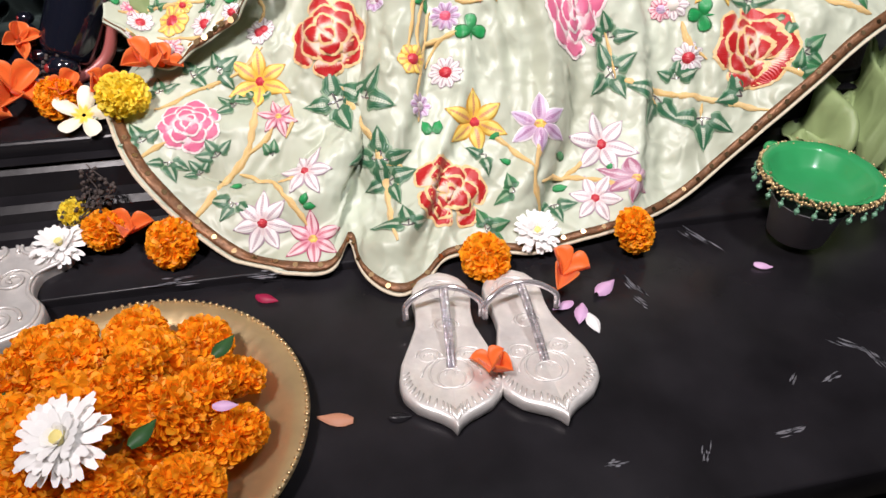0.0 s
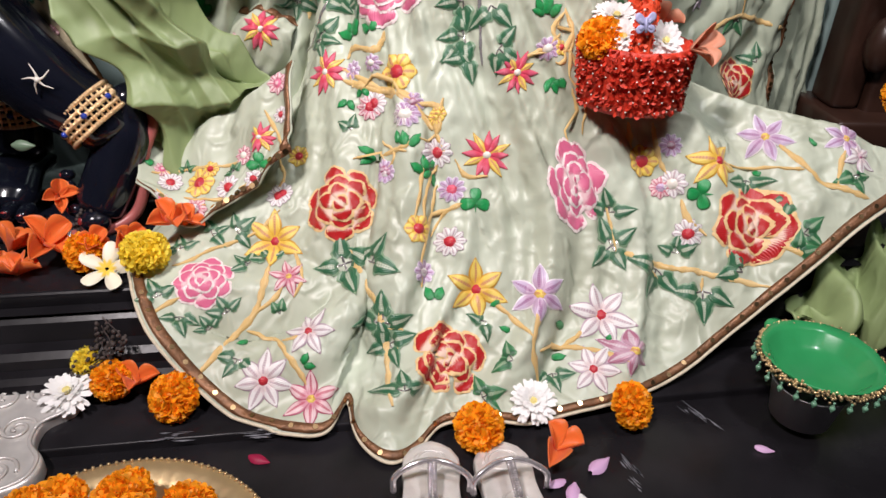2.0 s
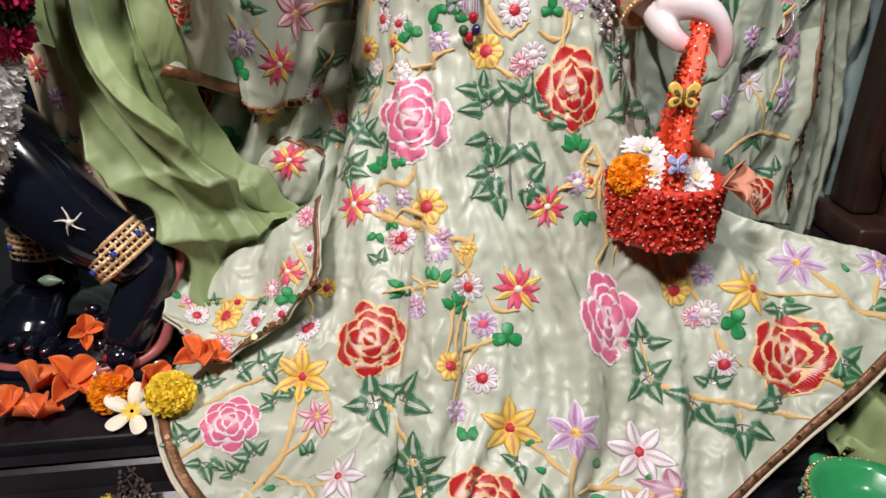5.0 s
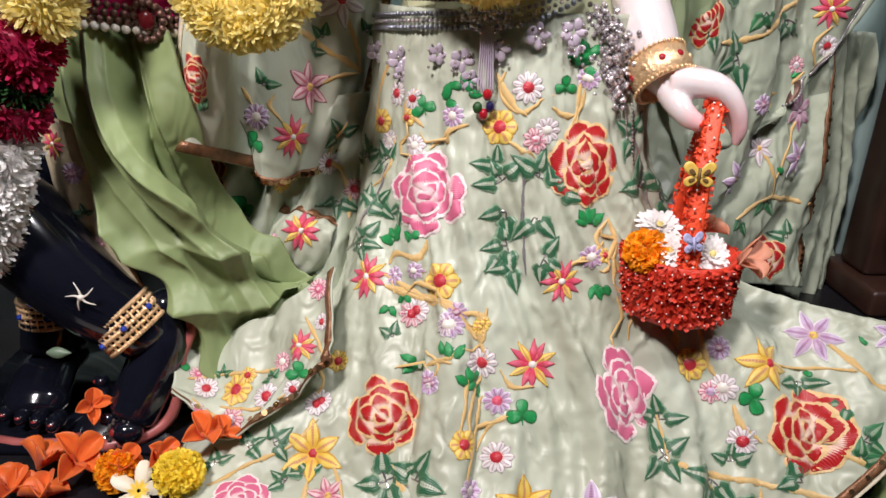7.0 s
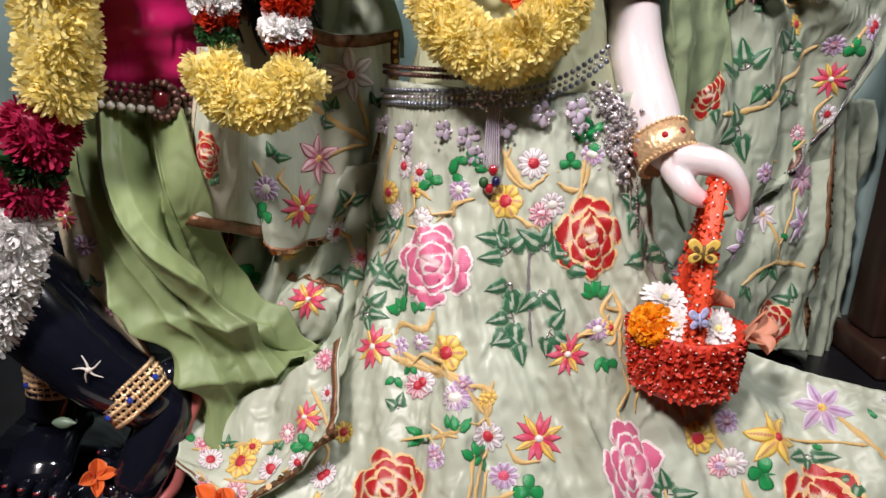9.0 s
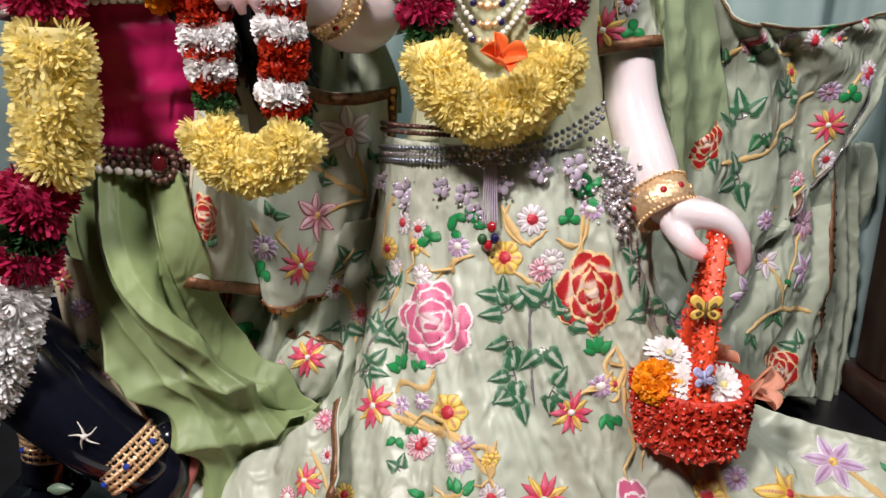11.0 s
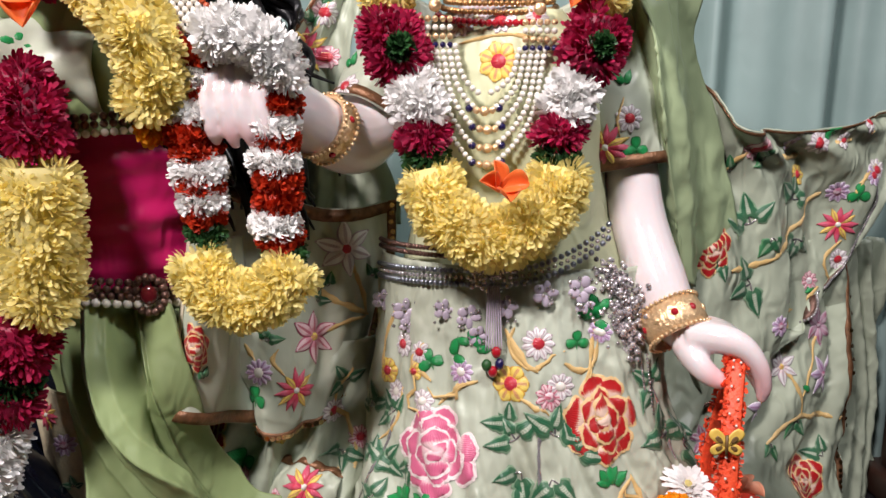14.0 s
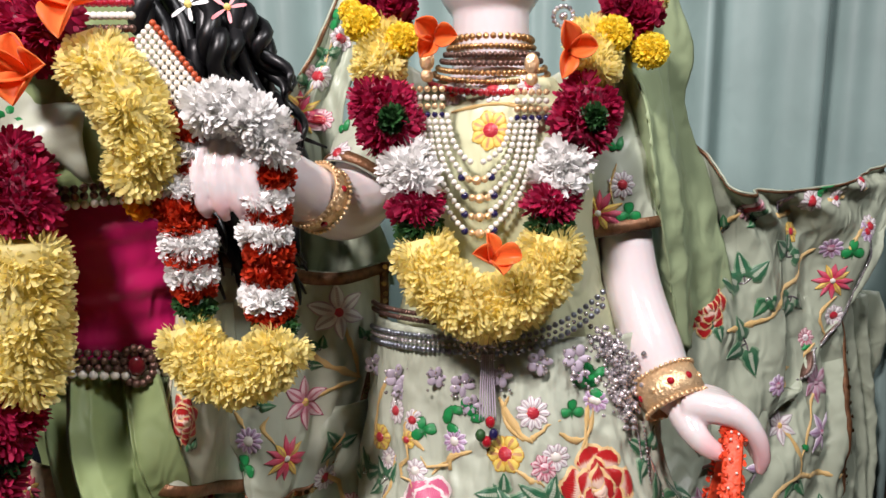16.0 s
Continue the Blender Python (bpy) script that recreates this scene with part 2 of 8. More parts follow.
MUM_MAROON = mat("crimson_petals", (0.42, 0.014, 0.07), 0.5, var=0.15, scale=60, island=0.4, thin=0.35)
MUM_RED = mat("brick_red_petals", (0.50, 0.035, 0.008), 0.5, var=0.15, scale=60, island=0.4, thin=0.35)
FERN = mat("dark_green_leaf_tufts", (0.02, 0.075, 0.018), 0.5, var=0.2, scale=60, island=0.4)
BUTEA = mat("orange_flame_petals", (0.94, 0.22, 0.04), 0.45, var=0.15, scale=25, sheen=0.2, bump=0.1, thin=0.35)
PEACH = mat("pale_peach_petals", (0.78, 0.36, 0.22), 0.5, var=0.15, scale=25, thin=0.35)
FRANGI = thread_mat("frangipani_petal", (0.85, 0.60, 0.08), (0.84, 0.79, 0.62), None, 0.25, 2)
RED_LACE = mat("red_beaded_lace", (0.62, 0.045, 0.02), 0.5, var=0.3, scale=160, bump=0.8, bscale=300)
ORANGE_LACE = mat("orange_red_lace", (0.84, 0.09, 0.03), 0.5, var=0.25, scale=160, bump=0.6, bscale=300)
GREEN_VINYL = mat("green_lined_bowl", (0.03, 0.27, 0.09), 0.22, var=0.12, scale=14, coat=0.3)
HAIR = mat("black_wig_hair", (0.006, 0.006, 0.007), 0.38, var=0.3, scale=60)
WALL = mat("cream_wall_paint", (0.62, 0.58, 0.52), 0.8, var=0.05, scale=5)
FLOOR = mat("grey_stone_floor", (0.22, 0.20, 0.18), 0.5, var=0.15, scale=6)
LILAC_PETAL = mat("lilac_orchid_petals", (0.62, 0.38, 0.60), 0.5, var=0.12)
DUST = mat("pale_scuff", (0.16, 0.16, 0.18), 0.7, var=0.3, scale=70)
DRIED = mat("dried_herb", (0.06, 0.045, 0.04), 0.8, var=0.2)
BETEL = mat("pale_green_leaf", (0.20, 0.30, 0.20), 0.4, var=0.15)
YELLOW_CARD = mat("yellow_butterfly_card", (0.75, 0.50, 0.10), 0.45, var=0.1)
BROWN_INK = mat("brown_printing", (0.16, 0.09, 0.03), 0.5)
LILAC_CARD = mat("lilac_butterfly_card", (0.44, 0.44, 0.66), 0.45, var=0.1)
SMALL_SATIN = mat("cream_brocade", (0.55, 0.48, 0.32), 0.45, var=0.2, scale=90, bump=0.4, bscale=200)


# ---- building tools ----
from mathutils.bvhtree import BVHTree

V = Vector
rng = np.random.default_rng(7)


def mesh_part(name, verts, faces, mats, parent=None, label="", ids=None, uvs=None, smooth=True):
    me = bpy.data.meshes.new(name)
    me.from_pydata([tuple(v) for v in verts], [], [tuple(f) for f in faces])
    for m in (mats if isinstance(mats, (list, tuple)) else [mats]):
        me.materials.append(m)
    if ids is not None:
        me.polygons.foreach_set("material_index", np.asarray(ids, dtype=np.int32))
    if uvs is not None:
        layer = me.uv_layers.new(name="UVMap")
        li = np.empty(len(me.loops), dtype=np.int32)
        me.loops.foreach_get("vertex_index", li)
        layer.data.foreach_set("uv", np.asarray(uvs, dtype=np.float32)[li].ravel())
    if smooth:
        me.polygons.foreach_set("use_smooth", np.ones(len(me.polygons), dtype=bool))
    me.update()
    ob = new(name, me)
    if parent:
        ob.parent = parent
    if label:
        ob["label"] = label
    return ob


def part(name, bm, material, parent=None, label="", smooth=True):
    me = bpy.data.meshes.new(name)
    bm.to_mesh(me)
    bm.free()
    for m in (material if isinstance(material, (list, tuple)) else [material]):
        me.materials.append(m)
    if smooth:
        me.polygons.foreach_set("use_smooth", np.ones(len(me.polygons), dtype=bool))
    ob = new(name, me)
    if parent:
        ob.parent = parent
    if label:
        ob["label"] = label
    return ob


def thing(name, label, category, group="", at=(0, 0, 0)):
    ob = new(name)
    ob.empty_display_size = 0.02
    ob.location = at
    return tagged(ob, label, category, group)


def under(child, parent):
    """Hang a child on a thing that stands off the origin, keeping the child's place."""
    child.parent = parent
    child.matrix_parent_inverse = Matrix.Translation(parent.location).inverted()
    return child


def catmull(pts, n):
    """n points evenly along a smooth curve through pts (by parameter)."""
    p = np.array(pts, dtype=float)
    p = np.vstack([2 * p[0] - p[1], p, 2 * p[-1] - p[-2]])
    t = np.linspace(0, len(pts) - 1 - 1e-9, n)
    i = t.astype(int)
    f = (t - i)[:, None]
    a, b, c, d = p[i], p[i + 1], p[i + 2], p[i + 3]
    return 0.5 * (2 * b + (c - a) * f + (2 * a - 5 * b + 4 * c - d) * f ** 2 + (3 * b - a - 3 * c + d) * f ** 3)


def curve_at(pts):
    tab = catmull(pts, 400)
    step = np.r_[0, np.cumsum(np.linalg.norm(np.diff(tab, axis=0), axis=1))]
    step /= step[-1]
    return lambda u: np.stack([np.interp(u, step, tab[:, k]) for k in range(3)], -1)


def box_bm(x0, x1, y0, y1, z0, z1, bevel=0.0, seg=2):
    bm = bmesh.new()
    bmesh.ops.create_cube(bm, size=1)
    bmesh.ops.transform(bm, matrix=Matrix.Translation(((x0 + x1) / 2, (y0 + y1) / 2, (z0 + z1) / 2)) @ Matrix.Diagonal((x1 - x0, y1 - y0, z1 - z0, 1)), verts=bm.verts)
    if bevel:
        bmesh.ops.bevel(bm, geom=bm.edges, offset=bevel, segments=seg, affect="EDGES", profile=0.5)
    return bm


def extrude_profile(prof, x0, x1):
    """A moulding: (y, z) points swept along x."""
    n = len(prof)
    verts = [(x0, y, z) for y, z in prof] + [(x1, y, z) for y, z in prof]
    faces = [(i, (i + 1) % n, n + (i + 1) % n, n + i) for i in range(n)]
    return verts, faces + [tuple(range(n))[::-1], tuple(range(n, 2 * n))]


def tube(path, radii, sides=12, cap=True, squash=1.0, ref=(0, 0, 1)):
    """Verts and faces of a tube along path with a radius for each point."""
    path = np.asarray(path, float)
    n = len(path)
    tan = np.gradient(path, axis=0)
    tan /= np.linalg.norm(tan, axis=1)[:, None] + 1e-12
    ref = np.array(ref, float)
    verts = []
    prev = None
    for i in range(n):
        s = np.cross(tan[i], ref)
        if np.linalg.norm(s) < 0.15:
            s = np.cross(tan[i], (0.3, 1, 0.1)) if prev is None else prev
        if prev is not None and np.dot(s, prev) < 0:
            s = -s
        s /= np.linalg.norm(s)
        prev = s
        w = np.cross(s, tan[i])
        for k in range(sides):
            a = 2 * math.pi * k / sides
            verts.append(path[i] + radii[i] * (math.cos(a) * s + squash * math.sin(a) * w))
    faces = []
    for i in range(n - 1):
        for k in range(sides):
            k2 = (k + 1) % sides
            faces.append((i * sides + k, i * sides + k2, (i + 1) * sides + k2, (i + 1) * sides + k))
    if cap:
        faces += [tuple(range(sides))[::-1], tuple(range((n - 1) * sides, n * sides))]
    return verts, faces


def join(*pieces):
    """One (verts, faces, ids) out of several (verts, faces[, material id])."""
    vs, fs, ids = [], [], []
    for p in pieces:
        o = len(vs)
        vs.extend(p[0])
        fs.extend([tuple(i + o for i in f) for f in p[1]])
        ids.extend([p[2] if len(p) > 2 else 0] * len(p[1]))
    return vs, fs, ids


def ball(c, r, seg=10, rings=6, stretch=(1, 1, 1)):
    vs, fs = [], []
    for i in range(1, rings):
        th = math.pi * i / rings
        for k in range(seg):
            a = 2 * math.pi * k / seg
            vs.append((c[0] + r * stretch[0] * math.sin(th) * math.cos(a), c[1] + r * stretch[1] * math.sin(th) * math.sin(a), c[2] + r * stretch[2] * math.cos(th)))
    vs += [(c[0], c[1], c[2] + r * stretch[2]), (c[0], c[1], c[2] - r * stretch[2])]
    top, bot = len(vs) - 2, len(vs) - 1
    for i in range(rings - 2):
        for k in range(seg):
            k2 = (k + 1) % seg
            fs.append((i * seg + k, (i + 1) * seg + k, (i + 1) * seg + k2, i * seg + k2))
    for k in range(seg):
        k2 = (k + 1) % seg
        fs += [(top, k, k2), (bot, (rings - 2) * seg + k2, (rings - 2) * seg + k)]
    return vs, fs


def beads(pts, r, seg=8, rings=5):
    rr = r if hasattr(r, "__len__") else [r] * len(pts)
    return join(*[ball(p, q, seg, rings) for p, q in zip(pts, rr)])[:2]


def lathe(prof, seg=48, wob=None):
    """(radius, z) profile turned about z."""
    vs, fs = [], []
    for i, (r, z) in enumerate(prof):
        for k in range(seg):
            a = 2 * math.pi * k / seg
            q = r * (wob(i, a) if wob else 1)
            vs.append((q * math.cos(a), q * math.sin(a), z))
    for i in range(len(prof) - 1):
        for k in range(seg):
            k2 = (k + 1) % seg
            fs.append((i * seg + k, i * seg + k2, (i + 1) * seg + k2, (i + 1) * seg + k))
    return vs, fs


class Sheet:
    """A cloth: a grid of points p(u, v), u across, v downwards, with a surface to sew things on."""

    def __init__(self, fn, nu, nv, name, material, parent, label="", thick=0.0025):
        self.u, self.v = np.meshgrid(np.linspace(0, 1, nu), np.linspace(0, 1, nv), indexing="ij")
        self.p = fn(self.u, self.v)
        self.fn, self.parent = fn, parent
        verts = self.p.reshape(-1, 3)
        faces = [(i * nv + j, i * nv + j + 1, (i + 1) * nv + j + 1, (i + 1) * nv + j) for i in range(nu - 1) for j in range(nv - 1)]
        self.tree = BVHTree.FromPolygons([tuple(q) for q in verts], faces)
        self.ob = mesh_part(name, verts, faces, material, parent, label)
        if thick:
            sol = self.ob.modifiers.new("thickness", "SOLIDIFY")
            sol.thickness, sol.offset = thick, -1

    def sew(self, p, lift=0.0):
        q, n, _, _ = self.tree.find_nearest(V(p))
        return q + n * lift


def ripple(u, v, seed, folds):
    """Soft folds: (waves across u, waves along v, height, phase) summed, with a slow warp."""
    out = np.zeros_like(u)
    w = 0.08 * np.sin(3.1 * v * 2 + seed) + 0.05 * np.sin(7 * u + 1.7 * seed)
    for a, b, h, ph in folds:
        out += h * np.sin(2 * math.pi * (a * (u + w) + b * v) + ph + seed)
    return out


def crumple(p, scale, height, seed=0.0):
    """Small sharp creases of handled silk: ridged noise over the cloth."""
    flat = p.reshape(-1, 3)
    out = np.empty(len(flat))
    for i, (x, y, z) in enumerate(flat):
        a = noise.noise((x * scale + seed, y * scale, z * scale * 0.7))
        b = noise.noise((x * scale * 2.3 + seed, y * scale * 2.3 + 5, z * scale * 1.6))
        out[i] = (0.5 - abs(a) * 1.6) + 0.45 * (0.5 - abs(b) * 1.6)
    return out.reshape(p.shape[:2]) * height


def push(p, h):
    """Move a grid of points along its own normal by h."""
    du = np.gradient(p, axis=0)
    dv = np.gradient(p, axis=1)
    n = np.cross(dv, du)
    n /= np.linalg.norm(n, axis=-1)[..., None] + 1e-12
    return p + n * h[..., None]


def band(sheet, us, vs, width_n, name, material, parent, label="", lift=0.003, across="v"):
    """A tape sewn along a sheet: us, vs give its two edges as (start, end) arrays."""
    u0, u1 = us
    v0, v1 = vs
    n = len(u0)
    verts, faces = [], []
    for i in range(n):
        for k in range(width_n):
            f = k / (width_n - 1)
            uu, vv = u0[i] * (1 - f) + u1[i] * f, v0[i] * (1 - f) + v1[i] * f
            q = grid_at(sheet, uu, vv)
            verts.append(sheet.sew(q, lift * (0.6 + 0.4 * math.sin(math.pi * f))))
    for i in range(n - 1):
        for k in range(width_n - 1):
            a = i * width_n + k
            faces.append((a, a + 1, a + width_n + 1, a + width_n))
    ob = mesh_part(name, verts, faces, material, parent, label)
    sol = ob.modifiers.new("thickness", "SOLIDIFY")
    sol.thickness, sol.offset = 0.0012, 0
    return ob


def grid_at(sheet, u, v):
    nu, nv = sheet.u.shape
    a, b = min(max(u, 0), 1) * (nu - 1), min(max(v, 0), 1) * (nv - 1)
    i, j = min(int(a), nu - 2), min(int(b), nv - 2)
    f, g = a - i, b - j
    p = sheet.p
    return (p[i, j] * (1 - f) + p[i + 1, j] * f) * (1 - g) + (p[i, j + 1] * (1 - f) + p[i + 1, j + 1] * f) * g


# ---- flowers ----
def petals(base, out, side, length, width, curl, rows=3):
    """Many petals at once: strips of quads that widen, curl and end in a rounded tip."""
    n = len(base)
    up = np.cross(side, out)
    prof = [(0.0, 0.4, 0.0), (0.5, 0.95, 0.10), (0.84, 0.95, 0.34), (1.0, 0.45, 0.56)] if rows == 3 else [(0.0, 0.4, 0.0), (0.6, 1.0, 0.2), (1.0, 0.55, 0.7)]
    L, W, C = (np.broadcast_to(np.asarray(q, float), (n,))[:, None] for q in (length, width, curl))
    cols = []
    for f, w, c in prof:
        mid = base + out * L * f + up * L * c * C
        cols += [mid - side * W * w / 2, mid + side * W * w / 2]
    k = len(cols)
    verts = np.stack(cols, 1).reshape(-1, 3)
    faces = [(i * k + 2 * j, i * k + 2 * j + 1, i * k + 2 * j + 3, i * k + 2 * j + 2) for i in range(n) for j in range(len(prof) - 1)]
    return verts.tolist(), faces


def unit(a):
    return a / (np.linalg.norm(a, axis=-1, keepdims=True) + 1e-12)


def head_of_petals(n, r, flat, length, width, curl, seed, low=-0.5, spread=0.35):
    """A pompon: petals on a ball, pointing outwards."""
    g = np.random.default_rng(seed)
    k = np.arange(n) + 0.5
    z = 1 - (1 - low) * k / n
    a = k * 2.39996 + g.normal(0, 0.15, n)
    d = np.stack([np.sqrt(np.maximum(1 - z * z, 0)) * np.cos(a), np.sqrt(np.maximum(1 - z * z, 0)) * np.sin(a), z], 1)
    out = unit(d + g.normal(0, spread, (n, 3)))
    side = unit(np.cross(out, g.normal(0, 1, (n, 3))))
    base = d * (r - length) * np.array([1, 1, flat])
    return petals(base, out * np.array([1, 1, flat]), side, length * g.uniform(0.75, 1.15, n), width * g.uniform(0.7, 1.2, n), curl * g.uniform(-1, 1, n))


def marigold_mesh(name, material, r, seed, flat=0.76, n=620):
    p = head_of_petals(n, r, flat, r * 0.30, r * 0.22, 0.7, seed, -0.6, 0.42)
    core = ball((0, 0, 0), r * 0.74, 12, 8, (1, 1, flat))
    vs, fs, _ = join(p, core)
    ob = mesh_part(name, vs, fs, material)
    return ob


def daisy_mesh(name, r, seed, rings=((26, 1.0, 0.12), (22, 0.82, 0.35), (18, 0.6, 0.7), (12, 0.36, 1.1)), material=None, heart=True):
    g = np.random.default_rng(seed)
    pcs = []
    for n, k, tilt in rings:
        a = np.arange(n) * 2 * math.pi / n + g.normal(0, 0.08, n)
        t = tilt + g.normal(0, 0.10, n)
        out = np.stack([np.cos(a) * np.cos(t), np.sin(a) * np.cos(t), np.sin(t)], 1)
        side = np.stack([-np.sin(a), np.cos(a), 0 * a], 1)
        pcs.append((*petals(out * r * 0.08, out, side, r * k * g.uniform(0.88, 1.05, n), r * 0.22, 0.25), 0))
    pcs.append((*ball((0, 0, r * 0.12), r * 0.2, 10, 6), 1))
    vs, fs, ids = join(*pcs)
    return mesh_part(name, vs, fs, [material or MUM_WHITE, MUM_YELLOW], ids=ids)


def fluff(name, path, radius, material, parent, label="", dens=2.2, length=0.016, width=0.009, curl=0.5, seed=1, spread=0.5):
    """A stretch of a flower garland: a core set all round with flower heads, each a half ball of petals that curl inwards."""
    g = np.random.default_rng(seed)
    path = np.asarray(path, float)
    m = len(path)
    rad = np.asarray([radius] * m if np.isscalar(radius) else radius, float)
    run = np.r_[0, np.cumsum(np.linalg.norm(np.diff(path, axis=0), axis=1))]
    length, width = length * 0.82, width * 0.84
    hr = rad.mean() * 0.62
    rows = max(1, int(round(run[-1] / (hr * 0.95))))
    pcs = []
    per = int(20 + 34 * dens)
    for a0 in range(rows):
        for b0 in range(6):
            at = (a0 + 0.5 + 0.35 * (b0 % 2) + g.uniform(-0.2, 0.2)) / (rows + 0.2) * run[-1]
            t = min(max(np.interp(at, run, np.arange(m)), 0), m - 1.001)
            i = int(t)
            pos = path[i] * (1 - t + i) + path[i + 1] * (t - i)
            tan = unit(path[i + 1] - path[i])
            s = unit(np.cross(tan, (0.13, 1.0, 0.21)))
            w = np.cross(s, tan)
            a = 2 * math.pi * (b0 + 0.5 * (a0 % 2)) / 6 + g.uniform(-0.25, 0.25)
            axis = unit(math.cos(a) * s + math.sin(a) * w + g.normal(0, 0.12, 3))
            k = np.arange(per) + 0.5
            h = 1 - 1.08 * k / per
            an = k * 2.39996
            e1 = unit(np.cross(axis, (0.3, 0.2, 0.9)))
            e2 = np.cross(axis, e1)
            flat = np.sqrt(np.maximum(1 - h * h, 0))[:, None]
            d = h[:, None] * axis + flat * (np.cos(an)[:, None] * e1 + np.sin(an)[:, None] * e2)
            out = unit(d + g.normal(0, spread * 0.42, (per, 3)))
            side = unit(np.cross(out, axis + g.normal(0, 0.25, 3)))
            r = rad[i]
            base = pos + axis * r * 0.42 + d * max(r * 0.62 - length * 0.85, 0.1 * r)
            pcs.append(petals(base, out, side, length * g.uniform(0.75, 1.15, per), width * g.uniform(0.75, 1.2, per), curl * g.uniform(0.1, 1.1, per)))
    core = tube(path, np.maximum(rad - length * 0.7, rad * 0.5), 10)
    vs, fs, _ = join(*pcs, core)
    return mesh_part(name, vs, fs, material, parent, label)


# ---- embroidery ----
def dome_petal(cx, cy, ang, length, width, shape="round", h=0.0016, nr=6, nc=5, bend=0.0):
    """A padded satin-stitch petal: local points (a, b, height) and uv, from its base outwards."""
    pts, uvs, faces = [], [], []
    ca, sa = math.cos(ang), math.sin(ang)
    for i in range(nr):
        t = i / (nr - 1)
        if shape == "round":
            w = math.sqrt(max(0.0, 1 - (2 * (0.12 + 0.88 * t) - 1.12) ** 2 / 1.25)) * (0.55 + 0.45 * t) + 0.02
        elif shape == "lance":
            w = math.sin(math.pi * (0.06 + 0.94 * t) ** 0.8) * 0.98 + 0.03
        elif shape == "fan":
            w = (0.34 + 0.66 * math.sin(math.pi / 2 * min(1.0, t / 0.62))) * (1.0 if t < 0.62 else math.sqrt(1 - 0.88 * ((t - 0.62) / 0.38) ** 2))
        elif shape == "ivy":
            w = float(np.interp(t, (0.0, 0.10, 0.24, 0.36, 0.48, 0.60, 0.80, 1.0), (0.40, 0.86, 1.0, 0.74, 0.76, 0.60, 0.30, 0.03)))
        elif shape == "leaf":
            w = math.sin(math.pi * min(1.0, 0.10 + 0.90 * t ** 0.75)) * (1.0 + 0.16 * math.cos(9.0 * t)) + 0.02
        else:
            w = math.sin(math.pi * (0.1 + 0.9 * t)) + 0.04
        for j in range(nc):
            s = 2 * j / (nc - 1) - 1
            fan = 0.10 * length * (1 - s * s) * (t if shape == "round" else 0)
            if shape == "fan":
                fan = length * t * t * (0.13 * (1 - s * s) - 0.07 * math.exp(-((s / 0.22) ** 2)))
            elif shape == "ivy":
                fan = -0.13 * length * abs(s) * (1 - t)
            x, y = t * length + fan, s * w * width / 2 + bend * length * t * t
            pts.append((cx + ca * x - sa * y, cy + sa * x + ca * y, h * math.sqrt(max(0.0, 1 - s * s)) * (0.45 + 0.55 * math.sin(math.pi * min(1, 0.15 + t)))))
            uvs.append(((s + 1) / 2, t))
    for i in range(nr - 1):
        for j in range(nc - 1):
            a = i * nc + j
            faces.append((a, a + 1, a + nc + 1, a + nc))
    return pts, uvs, faces


def sewn(name, sheet, at, pieces, mats, turn=0.0, label="", scale=1.0, base_lift=0.0):
    """Lay flat pieces (points, uvs, faces, material id, lift) on a cloth round the place nearest to at."""
    q, n, _, _ = sheet.tree.find_nearest(V(at))
    n = n.copy()
    for ox, oz in ((0.022, 0), (-0.022, 0), (0, 0.022), (0, -0.022)):
        n += sheet.tree.find_nearest(V(at) + V((ox, 0, oz)))[1]
    n.normalize()
    if n.y > 0.2 or n.z < -0.5:
        n = -n
    right = V((1, 0, 0)) - n * n.x
    right.normalize()
    up = n.cross(right)
    if up.z < 0 and abs(up.z) > 0.3:
        up = -up
    c, s = math.cos(radians(turn)), math.sin(radians(turn))
    U, W = right * c + up * s, up * c - right * s
    vs, fs, ids, uv = [], [], [], []
    for pts, uvs, faces, mid, lift in pieces:
        o = len(vs)
        for a, b, h in pts:
            p = q + U * (a * scale) + W * (b * scale)
            loc, nn, _, dist = sheet.tree.ray_cast(p + n * 0.05, -n, 0.13)
            if loc is None:
                loc, nn, _, _ = sheet.tree.find_nearest(p)
            if nn.dot(n) < 0:
                nn = -nn
            vs.append(loc + nn * (h + lift + base_lift + 0.0006))
        fs += [tuple(i + o for i in f) for f in faces]
        ids += [mid] * len(faces)
        uv += uvs
    return mesh_part(name, vs, fs, mats, sheet.ob, label, ids, uv)


def disc(r, h=0.002, n=10, cx=0, cy=0):
    pts, uvs, faces = [(cx, cy, h)], [(0.5, 0.0)], []
    for k in range(n):
        a = 2 * math.pi * k / n
        pts += [(cx + r * 0.6 * math.cos(a), cy + r * 0.6 * math.sin(a), h * 0.85), (cx + r * math.cos(a), cy + r * math.sin(a), 0)]
        uvs += [(k / n, 0.6), (k / n, 1.0)]
    for k in range(n):
        k2 = (k + 1) % n
        faces += [(0, 1 + 2 * k, 1 + 2 * k2), (1 + 2 * k, 2 + 2 * k, 2 + 2 * k2, 1 + 2 * k2)]
    return pts, uvs, faces


